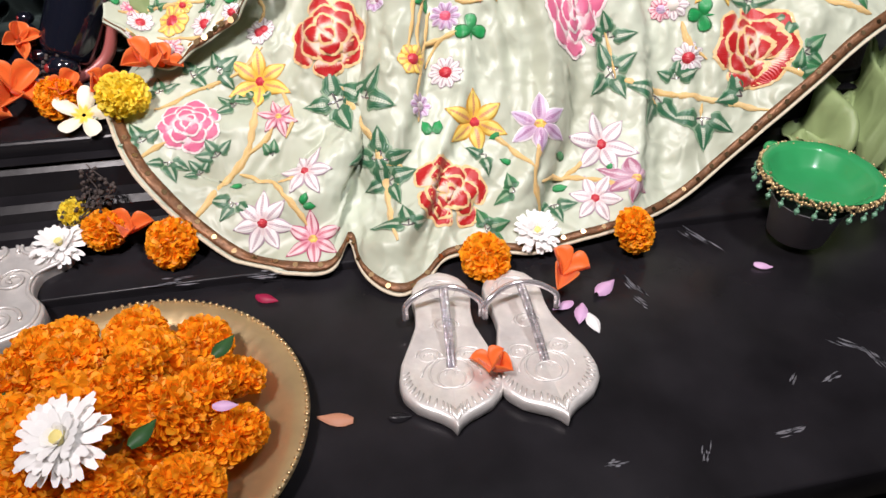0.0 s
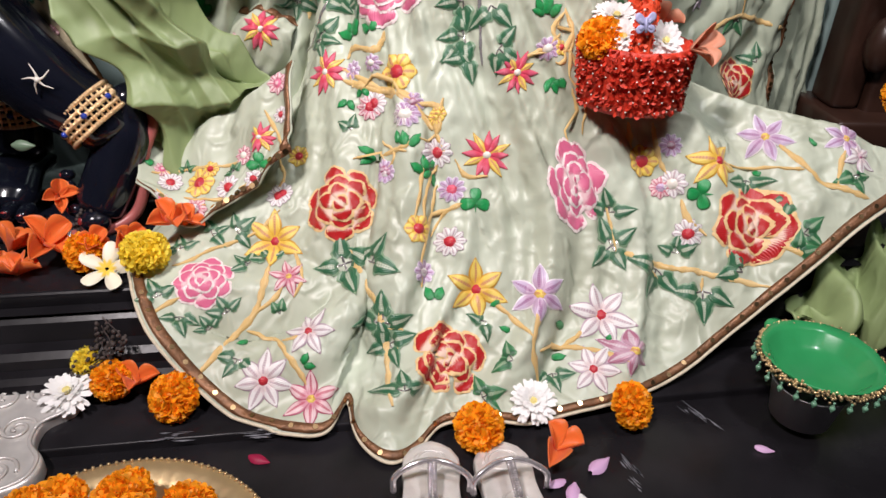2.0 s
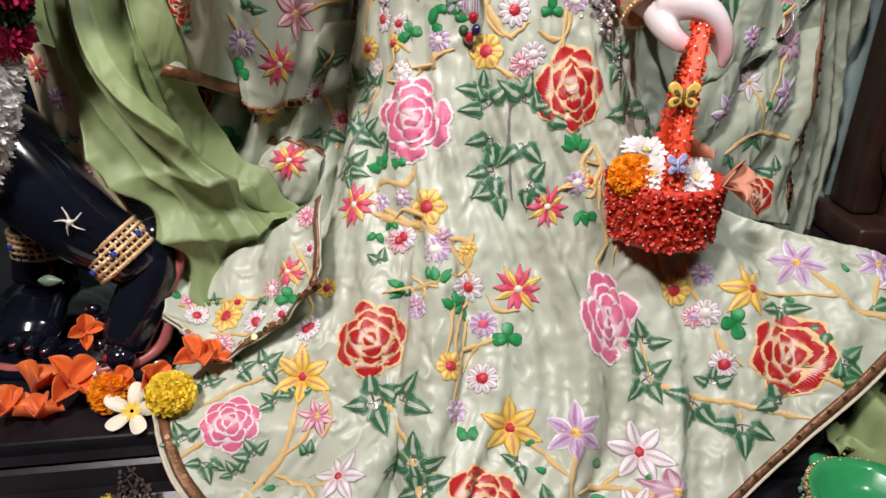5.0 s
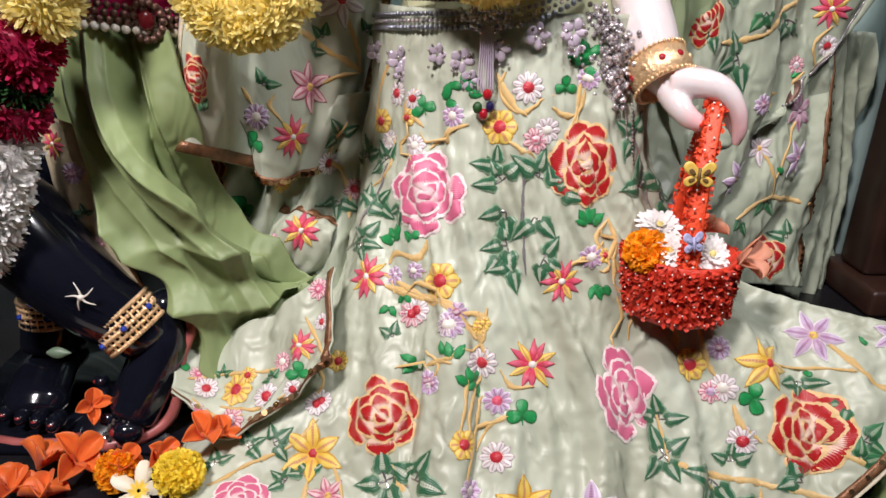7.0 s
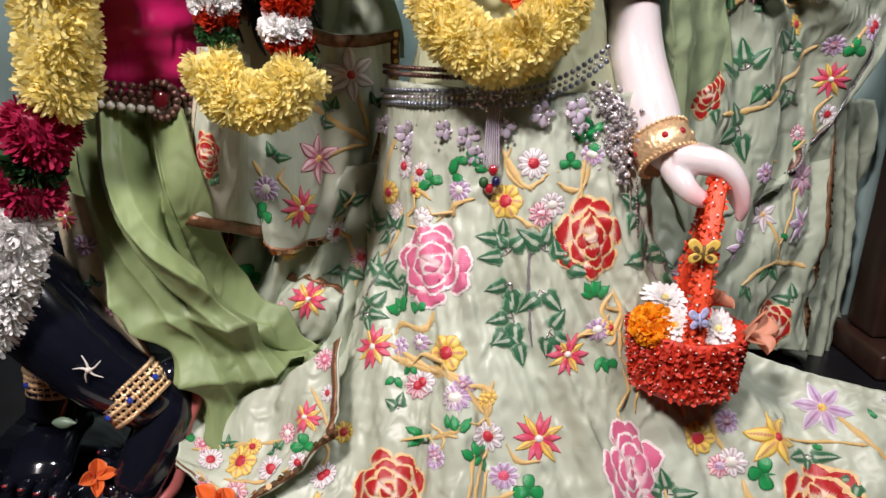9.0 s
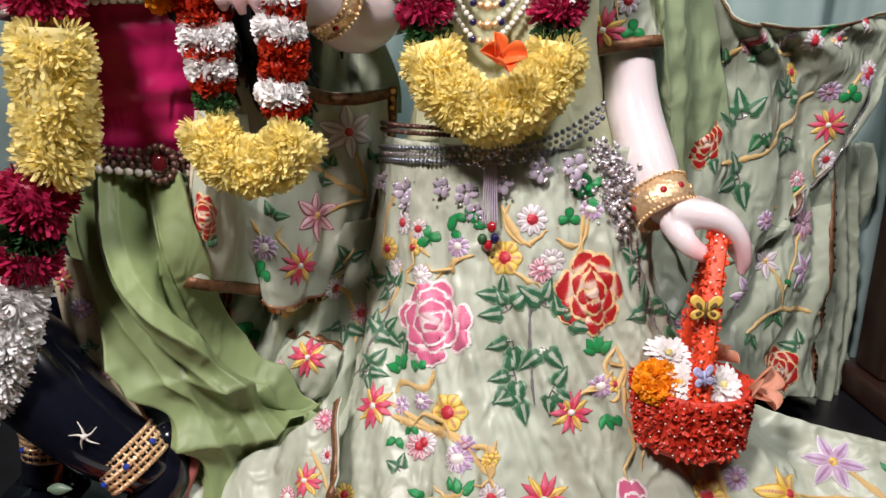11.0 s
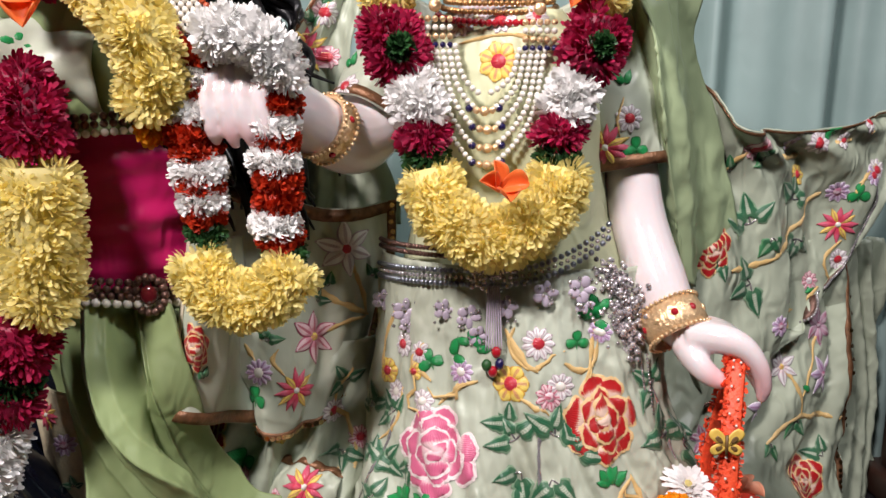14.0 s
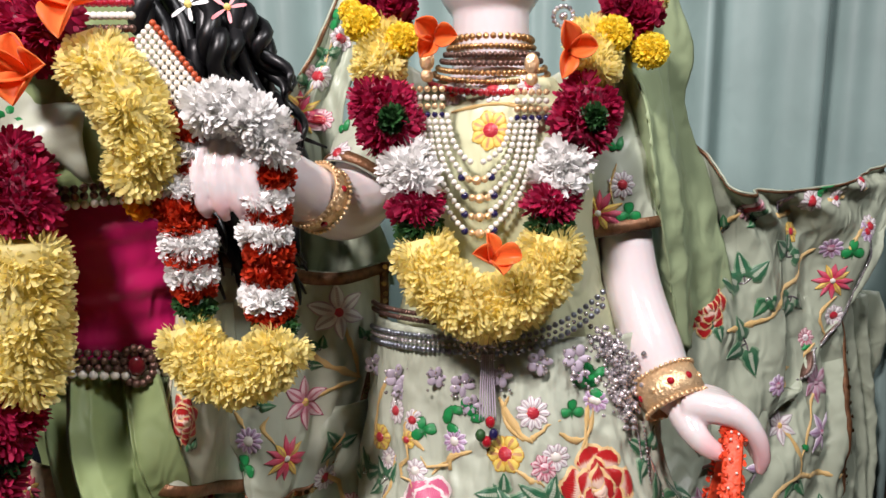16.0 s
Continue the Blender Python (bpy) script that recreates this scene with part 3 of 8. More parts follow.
def peony(sheet, at, size, turn=0, color=None, sx=1.0):
    """A large rose or peony: broad notched petals in overlapping rings, each on a slightly larger outline petal. size: its width."""
    g = random.Random(round(at[0] * 7919 + at[2] * 104729))
    color = color or T_RED
    r = size / 2
    pcs = []
    for n, rad, ln, wd, lift, ph in ((7, 0.46, 0.50, 0.68, 0.0006, 0.2), (6, 0.25, 0.44, 0.58, 0.0026, 0.6), (4, 0.06, 0.40, 0.52, 0.0046, 0.1), (2, -0.04, 0.24, 0.30, 0.0064, 0.9)):
        for k in range(n):
            a = 2 * math.pi * k / n + ph + g.uniform(-0.16, 0.16)
            b, le, wi = a + g.uniform(-0.2, 0.2), ln * r * g.uniform(0.86, 1.1), wd * r * g.uniform(0.85, 1.12)
            for mid, dz in ((0, 0.0), (1, -0.0007)):
                gap = 0.045 * r if mid else 0.0
                q = dome_petal(rad * r * math.cos(a), rad * r * math.sin(a), b, le + 1.4 * gap, wi + 2.4 * gap, "fan", 0.0020, 9, 9)
                pcs.append(([(x * sx, y, h) for x, y, h in q[0]], q[1], q[2], mid, lift + dz + 0.0002 * (k % 2)))
    return sewn("embroidered_rose", sheet, at, pcs, [color, OUTLINE_ROSE if color is T_PINK else OUTLINE_GOLD], turn)


def star(sheet, at, size, turn=0, color=None, n=6, heart=None, alt=None, wide=0.32, shape="lance"):
    """A pointed flower: n padded petals round a small heart; alt: second colour for every third petal."""
    g = random.Random(round(at[0] * 7919 + at[2] * 104729))
    r = size / 2
    pcs = []
    for k in range(n):
        a = 2 * math.pi * k / n + g.uniform(-0.1, 0.1) + math.pi / 2
        q = dome_petal(0.13 * r * math.cos(a), 0.13 * r * math.sin(a), a, 0.87 * r * g.uniform(0.88, 1.08), wide * r * 1.5, shape, 0.0024, 8, 7)
        pcs.append((*q, 2 if alt and k % 3 == 1 else 0, 0.0003 * (k % 2)))
    pcs.append((*disc(0.17 * r, 0.0032), 1, 0.0008))
    return sewn("embroidered_flower", sheet, at, pcs, [color or T_WHITE, T_HEART if heart in (None, T_RED) else heart, alt or color or T_WHITE], turn)


def posy(sheet, at, size, turn=0, color=None, heart=None, n=9):
    """A small round flower with blunt petals and a raised heart."""
    r = size / 2
    pcs = []
    for k in range(n):
        a = 2 * math.pi * k / n
        pcs.append((*dome_petal(0.3 * r * math.cos(a), 0.3 * r * math.sin(a), a, 0.68 * r, 2.3 * r / n * 2.3, "fan", 0.0018, 6, 7), 0, 0.0002 * (k % 2)))
    pcs.append((*disc(0.42 * r, 0.003), 1, 0.0008))
    return sewn("embroidered_flower", sheet, at, pcs, [color or T_WHITE, T_HEART if heart in (None, T_RED) else heart], turn)


def leaf(sheet, at, size, turn=0, color=None, n=3):
    """A sprig of lobed ivy leaves on short beaded stalks; single plain leaves where the thread is emerald."""
    g = random.Random(round(at[0] * 7919 + at[2] * 104729) + 3)
    color = color or T_GREEN
    ivy = color is not T_EMERALD
    pcs = []
    for k in range(n):
        a = math.pi / 2 + (k - (n - 1) / 2) * (1.35 if n < 4 else 6.2832 / n) + g.uniform(-0.22, 0.22)
        ln = size * g.uniform(0.44, 0.56)
        if ivy:
            pcs.append((*dome_petal(math.cos(a) * size * 0.16, math.sin(a) * size * 0.16, a + g.uniform(-0.35, 0.35), ln, ln * g.uniform(0.80, 1.0), "ivy", 0.0022, 14, 7), 0, 0.0002 * k))
            pcs.append((*dome_petal(0, 0, a, size * 0.2, size * 0.04, "lance", 0.0012, 4, 3), 1, 0.0))
        else:
            pcs.append((*dome_petal(math.cos(a) * size * 0.08, math.sin(a) * size * 0.08, a, ln, size * 0.36, "leaf", 0.0022, 8, 7, g.uniform(-0.25, 0.25)), 0, 0.0002 * k))
    return sewn("embroidered_leaf", sheet, at, pcs, [color, DIAMANTE], turn)


def clover(sheet, at, size, turn=0, color=None):
    pcs = []
    for k in range(3):
        a = math.pi / 2 + (k - 1) * 1.75
        pcs.append((*dome_petal(0, 0, a, size * 0.55, size * 0.62, "round", 0.0024, 6, 6), 0, 0.0002 * k))
    pcs.append((*dome_petal(0, 0, -math.pi / 2, size * 0.4, size * 0.1, "lance", 0.001, 4, 3), 0, 0))
    return sewn("embroidered_leaf", sheet, at, pcs, [color or T_EMERALD], turn)


def stem(sheet, pts, width=0.006, color=None, lift=0.0):
    """Couched cord along a smooth line on the cloth."""
    n = max(8, int(sum((V(a) - V(b)).length for a, b in zip(pts, pts[1:])) / 0.006))
    line = catmull(pts, n)
    pos = [sheet.tree.find_nearest(V(p))[:2] for p in line]
    vs, uv, fs = [], [], []
    for i in range(n):
        q, nn = pos[i]
        t = pos[min(i + 1, n - 1)][0] - pos[max(i - 1, 0)][0]
        if nn.y > 0.2 or nn.z < -0.5:
            nn = -nn
        s = t.cross(nn).normalized()
        w = width * (0.40 + 0.10 * math.sin(i * 1.9) + 0.06 * math.sin(i * 0.7)) * min(1.0, (i + 1.2) / 4, (n - i + 0.2) / 4)
        for f, h in ((-1, 0.0), (-0.55, 0.8), (0, 1.0), (0.55, 0.8), (1, 0.0)):
            vs.append(q + s * (f * w) + nn * (0.0005 + h * 0.0017 + lift))
            uv.append(((f + 1) / 2, i * 0.02))
    for i in range(n - 1):
        for k in range(4):
            a = i * 5 + k
            fs.append((a, a + 5, a + 6, a + 1))
    return mesh_part("embroidered_stem", vs, fs, color or T_STEM, sheet.ob, uvs=uv)


# ---- outlines of the cloths, row by row downwards ----
DRAPE = [
    [(-0.412, 0.945, 0.640), (-0.346, 0.935, 0.632), (-0.301, 0.94, 0.622), (-0.263, 0.97, 0.605)],
    [(-0.398, 0.91, 0.53), (-0.330, 0.89, 0.523), (-0.281, 0.9, 0.535), (-0.274, 0.96, 0.509)],
    [(-0.366, 0.91, 0.409), (-0.300, 0.89, 0.424), (-0.266, 0.92, 0.435), (-0.252, 1.0, 0.378)],
    [(-0.318, 0.92, 0.306), (-0.273, 0.9, 0.316), (-0.221, 0.92, 0.331), (-0.144, 0.99, 0.301)],
    [(-0.296, 0.93, 0.222), (-0.273, 0.92, 0.203), (-0.244, 0.92, 0.192), (-0.145, 0.97, 0.301)],
]
DRAPE_BORDER = [
    [(-0.451, 0.95, 0.528), (-0.421, 0.94, 0.524), (-0.39, 0.94, 0.511)],
    [(-0.438, 0.95, 0.415), (-0.401, 0.93, 0.415), (-0.375, 0.93, 0.408)],
    [(-0.391, 0.95, 0.307), (-0.361, 0.93, 0.317), (-0.34, 0.93, 0.301)],
    [(-0.352, 0.95, 0.215), (-0.334, 0.94, 0.212), (-0.314, 0.95, 0.179)],
]
APRON = [
    [(-0.321, 0.94, 0.229), (-0.248, 0.94, 0.239), (-0.169, 0.93, 0.287), (-0.1, 0.925, 0.346)],
    [(-0.302, 0.885, 0.211), (-0.237, 0.88, 0.189), (-0.162, 0.875, 0.227), (-0.098, 0.88, 0.297)],
    [(-0.295, 0.855, 0.205), (-0.234, 0.82, 0.163), (-0.169, 0.825, 0.19), (-0.095, 0.845, 0.254)],
]
UNDERCLOTH = [
    [(-0.357, 1.05, 0.520), (-0.258, 1.055, 0.525), (-0.159, 1.065, 0.530), (-0.060, 1.075, 0.540)],
    [(-0.333, 1.03, 0.360), (-0.248, 1.03, 0.365), (-0.168, 1.035, 0.370), (-0.080, 1.04, 0.370)],
    [(-0.339, 1.02, 0.206), (-0.252, 1.01, 0.212), (-0.165, 1.00, 0.223), (-0.095, 0.98, 0.209)],
    [(-0.343, 1.00, 0.086), (-0.251, 0.99, 0.1), (-0.164, 0.97, 0.114), (-0.094, 0.95, 0.135)],
]
POUCH = [
    [(-0.187, 1.06, 0.379), (-0.142, 1.03, 0.386), (-0.104, 1.03, 0.365)],
    [(-0.202, 1.03, 0.36), (-0.158, 1.0, 0.367), (-0.11, 1.0, 0.356)],
    [(-0.215, 1.03, 0.325), (-0.164, 1.0, 0.313), (-0.12, 1.01, 0.301)],
    [(-0.214, 1.05, 0.304), (-0.171, 1.03, 0.291), (-0.128, 1.04, 0.278)],
]
SASH = [
    [(-0.248, 1.023, 0.752), (-0.19, 1.05, 0.733), (-0.11, 1.085, 0.71), (-0.032, 1.121, 0.717)],
    [(-0.246, 1.009, 0.667), (-0.19, 1.025, 0.637), (-0.111, 1.07, 0.621), (-0.039, 1.118, 0.636)],
    [(-0.242, 1.001, 0.591), (-0.19, 1.004, 0.547), (-0.127, 1.053, 0.54), (-0.055, 1.11, 0.565)],
    [(-0.22, 1.001, 0.503), (-0.179, 1.0, 0.481), (-0.127, 1.043, 0.489), (-0.075, 1.101, 0.506)],
    [(-0.205, 1.008, 0.435), (-0.186, 1.006, 0.427), (-0.14, 1.037, 0.433), (-0.095, 1.092, 0.472)],
]
SASH_FLAP = [
    [(-0.257, 0.954, 0.695), (-0.235, 0.944, 0.696), (-0.212, 1.015, 0.687)],
    [(-0.275, 0.946, 0.584), (-0.242, 0.921, 0.591), (-0.212, 1.025, 0.563)],
    [(-0.297, 0.936, 0.489), (-0.26, 0.923, 0.487), (-0.208, 1.026, 0.441)],
]
VEIL = [
    [(0.301, 1.101, 0.935), (0.348, 1.124, 0.901), (0.392, 1.136, 0.862), (0.425, 1.116, 0.816), (0.489, 1.154, 0.805), (0.595, 1.215, 0.805), (0.779, 1.322, 0.837)],
    [(0.328, 1.094, 0.788), (0.376, 1.118, 0.773), (0.435, 1.146, 0.758), (0.489, 1.173, 0.749), (0.557, 1.213, 0.755), (0.64, 1.241, 0.767), (0.785, 1.325, 0.815)],
    [(0.347, 1.093, 0.639), (0.394, 1.117, 0.643), (0.453, 1.146, 0.654), (0.521, 1.182, 0.641), (0.617, 1.258, 0.675), (0.693, 1.272, 0.709), (0.79, 1.328, 0.793)],
    [(0.375, 1.107, 0.498), (0.433, 1.136, 0.48), (0.493, 1.156, 0.474), (0.578, 1.215, 0.511), (0.661, 1.274, 0.572), (0.724, 1.29, 0.662), (0.799, 1.333, 0.772)],
    [(0.393, 1.116, 0.417), (0.449, 1.145, 0.429), (0.513, 1.172, 0.473), (0.603, 1.23, 0.516), (0.679, 1.274, 0.6), (0.733, 1.295, 0.708), (0.804, 1.336, 0.768)],
]
SHAWL = [
    [(0.242, 1.05, 1.059), (0.247, 1.02, 1.052), (0.289, 1.06, 1.061), (0.334, 1.1, 1.07)],
    [(0.245, 1.04, 0.976), (0.248, 1.005, 0.972), (0.301, 1.058, 0.978), (0.361, 1.105, 0.984)],
    [(0.264, 1.032, 0.918), (0.269, 0.995, 0.913), (0.308, 1.054, 0.922), (0.355, 1.108, 0.923)],
    [(0.279, 1.04, 0.822), (0.285, 0.992, 0.82), (0.339, 1.069, 0.823), (0.399, 1.13, 0.818)],
    [(0.304, 1.062, 0.725), (0.314, 1.027, 0.727), (0.358, 1.079, 0.723), (0.431, 1.145, 0.719)],
    [(0.335, 1.098, 0.607), (0.342, 1.061, 0.61), (0.375, 1.107, 0.596), (0.454, 1.157, 0.612)],
]
TRAIN = [
    [(0.313, 1.176, 0.7), (0.396, 1.179, 0.708), (0.5, 1.225, 0.704), (0.71, 1.335, 0.648)],
    [(0.304, 1.095, 0.468), (0.394, 1.118, 0.46), (0.496, 1.158, 0.446), (0.698, 1.268, 0.408)],
    [(0.298, 1.055, 0.383), (0.395, 1.098, 0.363), (0.531, 1.166, 0.313), (0.715, 1.277, 0.269)],
    [(0.298, 1.035, 0.299), (0.391, 1.067, 0.271), (0.529, 1.124, 0.238), (0.716, 1.254, 0.172)],
]
TRAIN_BACK = [
    [(0.62, 1.253, 0.631), (0.721, 1.331, 0.619), (0.808, 1.38, 0.612)],
    [(0.66, 1.276, 0.405), (0.77, 1.359, 0.376), (0.857, 1.418, 0.356)],
    [(0.707, 1.303, 0.135), (0.801, 1.366, 0.099), (0.863, 1.412, 0.085)],
]
VEIL_BACK = [
    [(-0.093, 1.14, 1.074), (-0.074, 1.14, 1.073), (-0.045, 1.14, 1.066)],
    [(-0.128, 1.14, 0.995), (-0.095, 1.14, 0.992), (-0.065, 1.14, 0.988)],
    [(-0.172, 1.14, 0.923), (-0.131, 1.14, 0.919), (-0.09, 1.14, 0.915)],
    [(-0.17, 1.14, 0.871), (-0.129, 1.14, 0.863), (-0.084, 1.14, 0.855)],
    [(-0.174, 1.15, 0.788), (-0.097, 1.15, 0.764), (-0.036, 1.15, 0.732)],
    [(-0.185, 1.16, 0.677), (-0.101, 1.16, 0.676), (-0.029, 1.16, 0.675)],
]
SIDE_CLOTH = [
    [(0.572, 0.82, 0.067), (0.656, 0.86, 0.095), (0.779, 0.92, 0.166)],
    [(0.563, 0.79, 0.066), (0.634, 0.8, 0.09), (0.753, 0.84, 0.109)],
    [(0.567, 0.77, 0.059), (0.628, 0.76, 0.068), (0.738, 0.78, 0.055)],
    [(0.599, 0.791, 0.016), (0.666, 0.78, 0.016), (0.74, 0.756, 0.016)],
]


# ---- the shrine ----
tagged(part("floor", box_bm(-2.6, 2.6, -2.6, 2.0, -0.95, -0.9), FLOOR), "grey stone temple floor", "floor", kind="structure")
tagged(part("wall_north", box_bm(-2.6, 2.6, 1.9, 2.0, -0.9, 2.5), WALL), "plain cream wall behind the shrine", "wall", kind="structure")
tagged(part("wall_south", box_bm(-2.6, 2.6, -2.7, -2.6, -0.9, 2.5), WALL), "plain cream wall of the hall", "wall", kind="structure")
tagged(part("wall_west", box_bm(-2.7, -2.6, -2.6, 2.0, -0.9, 2.5), WALL), "plain cream side wall", "wall", kind="structure")
tagged(part("wall_east", box_bm(2.6, 2.7, -2.6, 2.0, -0.9, 2.5), WALL), "plain cream side wall", "wall", kind="structure")
tagged(part("ceiling", box_bm(-2.7, 2.7, -2.7, 2.0, 2.5, 2.6), WALL), "plain cream ceiling", "ceiling", kind="structure")

altar = thing("altar", "stepped black lacquered wooden altar table", "altar", at=(-0.17, 0.607, 0.0))
altar.rotation_euler = (0, 0, radians(7.5))
part("tabletop", box_bm(-1.5, 1.6, -0.36, 0.0, -0.05, 0.0, 0.004), LACQUER, altar)
part("cabinet", box_bm(-1.45, 1.55, -0.32, 1.0, -0.9, -0.05), LACQUER, altar)
part("lower_step", box_bm(-1.5, 1.6, -0.002, 0.10, -0.05, 0.010, 0.003), LACQUER, altar)
vs, fs = extrude_profile([(0.10, -0.05), (0.078, -0.04), (0.078, 0.022), (0.082, 0.032), (0.090, 0.037), (0.100, 0.040), (0.102, 0.052), (0.110, 0.058), (0.124, 0.062), (0.128, 0.086), (0.135, 0.092), (0.13, 0.097), (0.20, 0.098), (0.20, -0.05)], -1.5, 1.6)
mesh_part("moulding", vs, fs, LACQUER, altar, smooth=False)
part("platform", box_bm(-1.5, 1.6, 0.146, 1.0, 0.094, 0.116, 0.005, 3), LACQUER, altar, smooth=False)


def curtain_fn(u, v):
    x = -1.3 + 2.7 * u
    y = 1.47 + 0.028 * np.sin(2 * math.pi * 13 * (u + 0.02 * np.sin(9 * u) + 0.012 * v)) + 0.014 * np.sin(2 * math.pi * 29 * u + 2.0 * v) + 0.01 * np.sin(40 * u * (1 + 0.1 * v))
    return np.stack([x + 0.012 * np.sin(60 * u + 2 * v), y, 2.2 - 2.085 * v], -1)


curtain = thing("curtain", "pleated grey-teal satin backdrop curtain", "curtain")
Sheet(curtain_fn, 420, 40, "cloth", CURTAIN, curtain, thick=0.002)

throne = thing("throne_side", "dark brown carved wooden side post of throne", "throne", at=(0.95, 1.40, 0.116))
under(part("post", box_bm(0.92, 1.06, 1.30, 1.44, 0.116, 1.9, 0.012, 3), WOOD), throne)
for k in range(5):
    vs, fs = ball((0.905, 1.29, 0.30 + 0.13 * k), 0.030, 14, 10, (1, 1, 1.7))
    under(mesh_part("carved_knob", vs, fs, WOOD), throne)
under(part("plinth", box_bm(0.84, 1.10, 1.24, 1.45, 0.116, 0.17, 0.01, 3), WOOD), throne)
under(part("rail", box_bm(0.86, 0.915, 1.31, 1.40, 0.17, 1.0, 0.012, 3), WOOD), throne)

# ---- the lady's skirt ----
BODY = np.array((0.125, 1.07, 0.0))
RIGHT, FRONT = np.array((0.957, -0.29, 0.0)), np.array((-0.29, -0.957, 0.0))
hem = curve_at([(-0.305, 0.90, 0.125), (-0.29, 0.775, 0.128), (-0.25, 0.69, 0.095), (-0.195, 0.655, 0.04), (-0.135, 0.625, 0.012), (-0.075, 0.606, 0.012), (-0.035, 0.610, 0.013),
                (-0.017, 0.652, 0.018), (0.003, 0.60, 0.006), (0.035, 0.572, 0.004), (0.065, 0.588, 0.004), (0.095, 0.622, 0.012), (0.15, 0.628, 0.012), (0.195, 0.626, 0.012),
                (0.24, 0.638, 0.013), (0.29, 0.652, 0.014), (0.335, 0.667, 0.018), (0.40, 0.70, 0.028), (0.47, 0.74, 0.06), (0.53, 0.765, 0.10), (0.573, 0.78, 0.135), (0.66, 0.82, 0.19), (0.80, 0.88, 0.24)])


def skirt_fn(u, v):
    ang = np.radians(-150 + 158 * u)[..., None]
    waist = BODY + RIGHT * 0.185 * np.sin(ang + math.pi / 2 * 0 + np.radians(75)) * 0.98 + FRONT * 0.115 * np.cos(ang + np.radians(75)) + np.array((0, 0, 0.655))
    h = hem(u)
    side = (np.abs(u - 0.47) * 2)[..., None]
    left = np.clip((0.30 - u) / 0.25, 0, 1)[..., None]
    far = np.clip((u - 0.74) / 0.22, 0, 1)[..., None]
    p1 = waist + np.array((0, 0, -0.30)) + FRONT * 0.025
    p1 = p1 + np.array((-0.02, -0.02, -0.13)) * left + np.array((0.0, 0.0, -0.08)) * far
    k = 0.36 + 0.10 * side + 0.22 * left + 0.16 * far
    p2 = h + (waist - h) * k
    p2[..., 2:] = h[..., 2:] + 0.055 + 0.05 * side - 0.055 * left - 0.04 * far
    w = v[..., None]
    p = waist * (1 - w) ** 3 + 3 * p1 * w * (1 - w) ** 2 + 3 * p2 * w * w * (1 - w) + h * w ** 3
    grow = 0.15 + 0.85 * np.clip(v * 1.3, 0, 1)
    fade = np.clip((1 - v) / 0.10, 0.25, 1)
    f = ripple(u, v, 1.3, [(7.0, 0.25, 0.0085, 0), (13.0, -0.4, 0.0045, 1.0), (4.0, 0.9, 0.005, 2.0), (23.0, 0.8, 0.0022, 0.4), (31.0, -1.5, 0.0010, 2.4)]) * grow * fade
    f += ripple(u, v, 4.1, [(5.0, 3.0, 0.0016, 0), (9.0, -4.0, 0.0010, 1)]) * fade
    f += (crumple(p, 21.0, 0.0028) + crumple(p, 47.0, 0.0024, 9.0)) * fade
    p = push(p, f)
    deep = (p[..., 0] + 0.17) * -0.1305 + (p[..., 1] - 0.607) * 0.9914
    cap = np.interp(p[..., 2], [0.0, 0.037, 0.055, 0.09, 0.118, 0.128, 0.17], [0.070, 0.070, 0.092, 0.116, 0.139, 0.17, 0.9])
    p[..., 1] -= np.maximum(deep - cap, 0) * 1.02
    p[..., 2] = np.maximum(p[..., 2], np.where(deep > -0.004, 0.0135, 0.0035))
    return p


skirt_thing = thing("skirt", "mint satin skirt embroidered with large red and pink roses, sequined hem", "skirt")
skirt = Sheet(skirt_fn, 300, 170, "skirt_cloth", SATIN, skirt_thing)
uu = np.linspace(0, 1, 320)
band(skirt, (uu, uu), (uu * 0 + 0.972, uu * 0 + 0.993), 4, "hem_tape", TRIM, skirt_thing, "copper sequin hem tape")
vs, fs = tube([grid_at(skirt, a, 0.999) for a in uu], [0.0021] * len(uu), 6)
mesh_part("hem_cord", vs, fs, CREAM_CORD, skirt_thing, "cream corded edge")


def loft_fn(rows, folds=(), seed=1.0, crease=0.0045):
    """A cloth drawn through rows of points, with soft folds on it."""
    def fn(u, v):
        lines = np.stack([curve_at(r)(u[:, 0]) for r in rows], 0)
        m = len(rows)
        q = np.concatenate([[2 * lines[0] - lines[1]], lines, [2 * lines[-1] - lines[-2]]], 0)
        t = np.clip(v[0] * (m - 1), 0, m - 1 - 1e-9)
        i = t.astype(int)
        f = (t - i)[:, None, None]
        a, b, c, d = q[i], q[i + 1], q[i + 2], q[i + 3]
        p = 0.5 * (2 * b + (c - a) * f + (2 * a - 5 * b + 4 * c - d) * f ** 2 + (3 * b - a - 3 * c + d) * f ** 3)
        p = np.swapaxes(p, 0, 1)
        if folds:
            p = push(p, ripple(u, v, seed, folds) + crumple(p, 22.0, crease, seed))
        return p
    return fn


def edge_tape(sheet, side, name="edge_tape", material=None, inner=0.03, n=120, lift=0.0018):
    """A tape along one edge of a cloth: 'bottom', 'top', 'left' or 'right'."""
    t = np.linspace(0, 1, n)
    z, o = t * 0, t * 0 + 1
    lo, hi = 0.004, 0.004 + inner
    us, vs = {"bottom": ((t, t), (o - hi, o - lo)), "top": ((t, t), (z + lo, z + hi)), "left": ((z + lo, z + hi), (t, t)), "right": ((o - hi, o - lo), (t, t))}[side]
    return band(sheet, us, vs, 3, name, material or TRIM, sheet.parent, lift=lift)


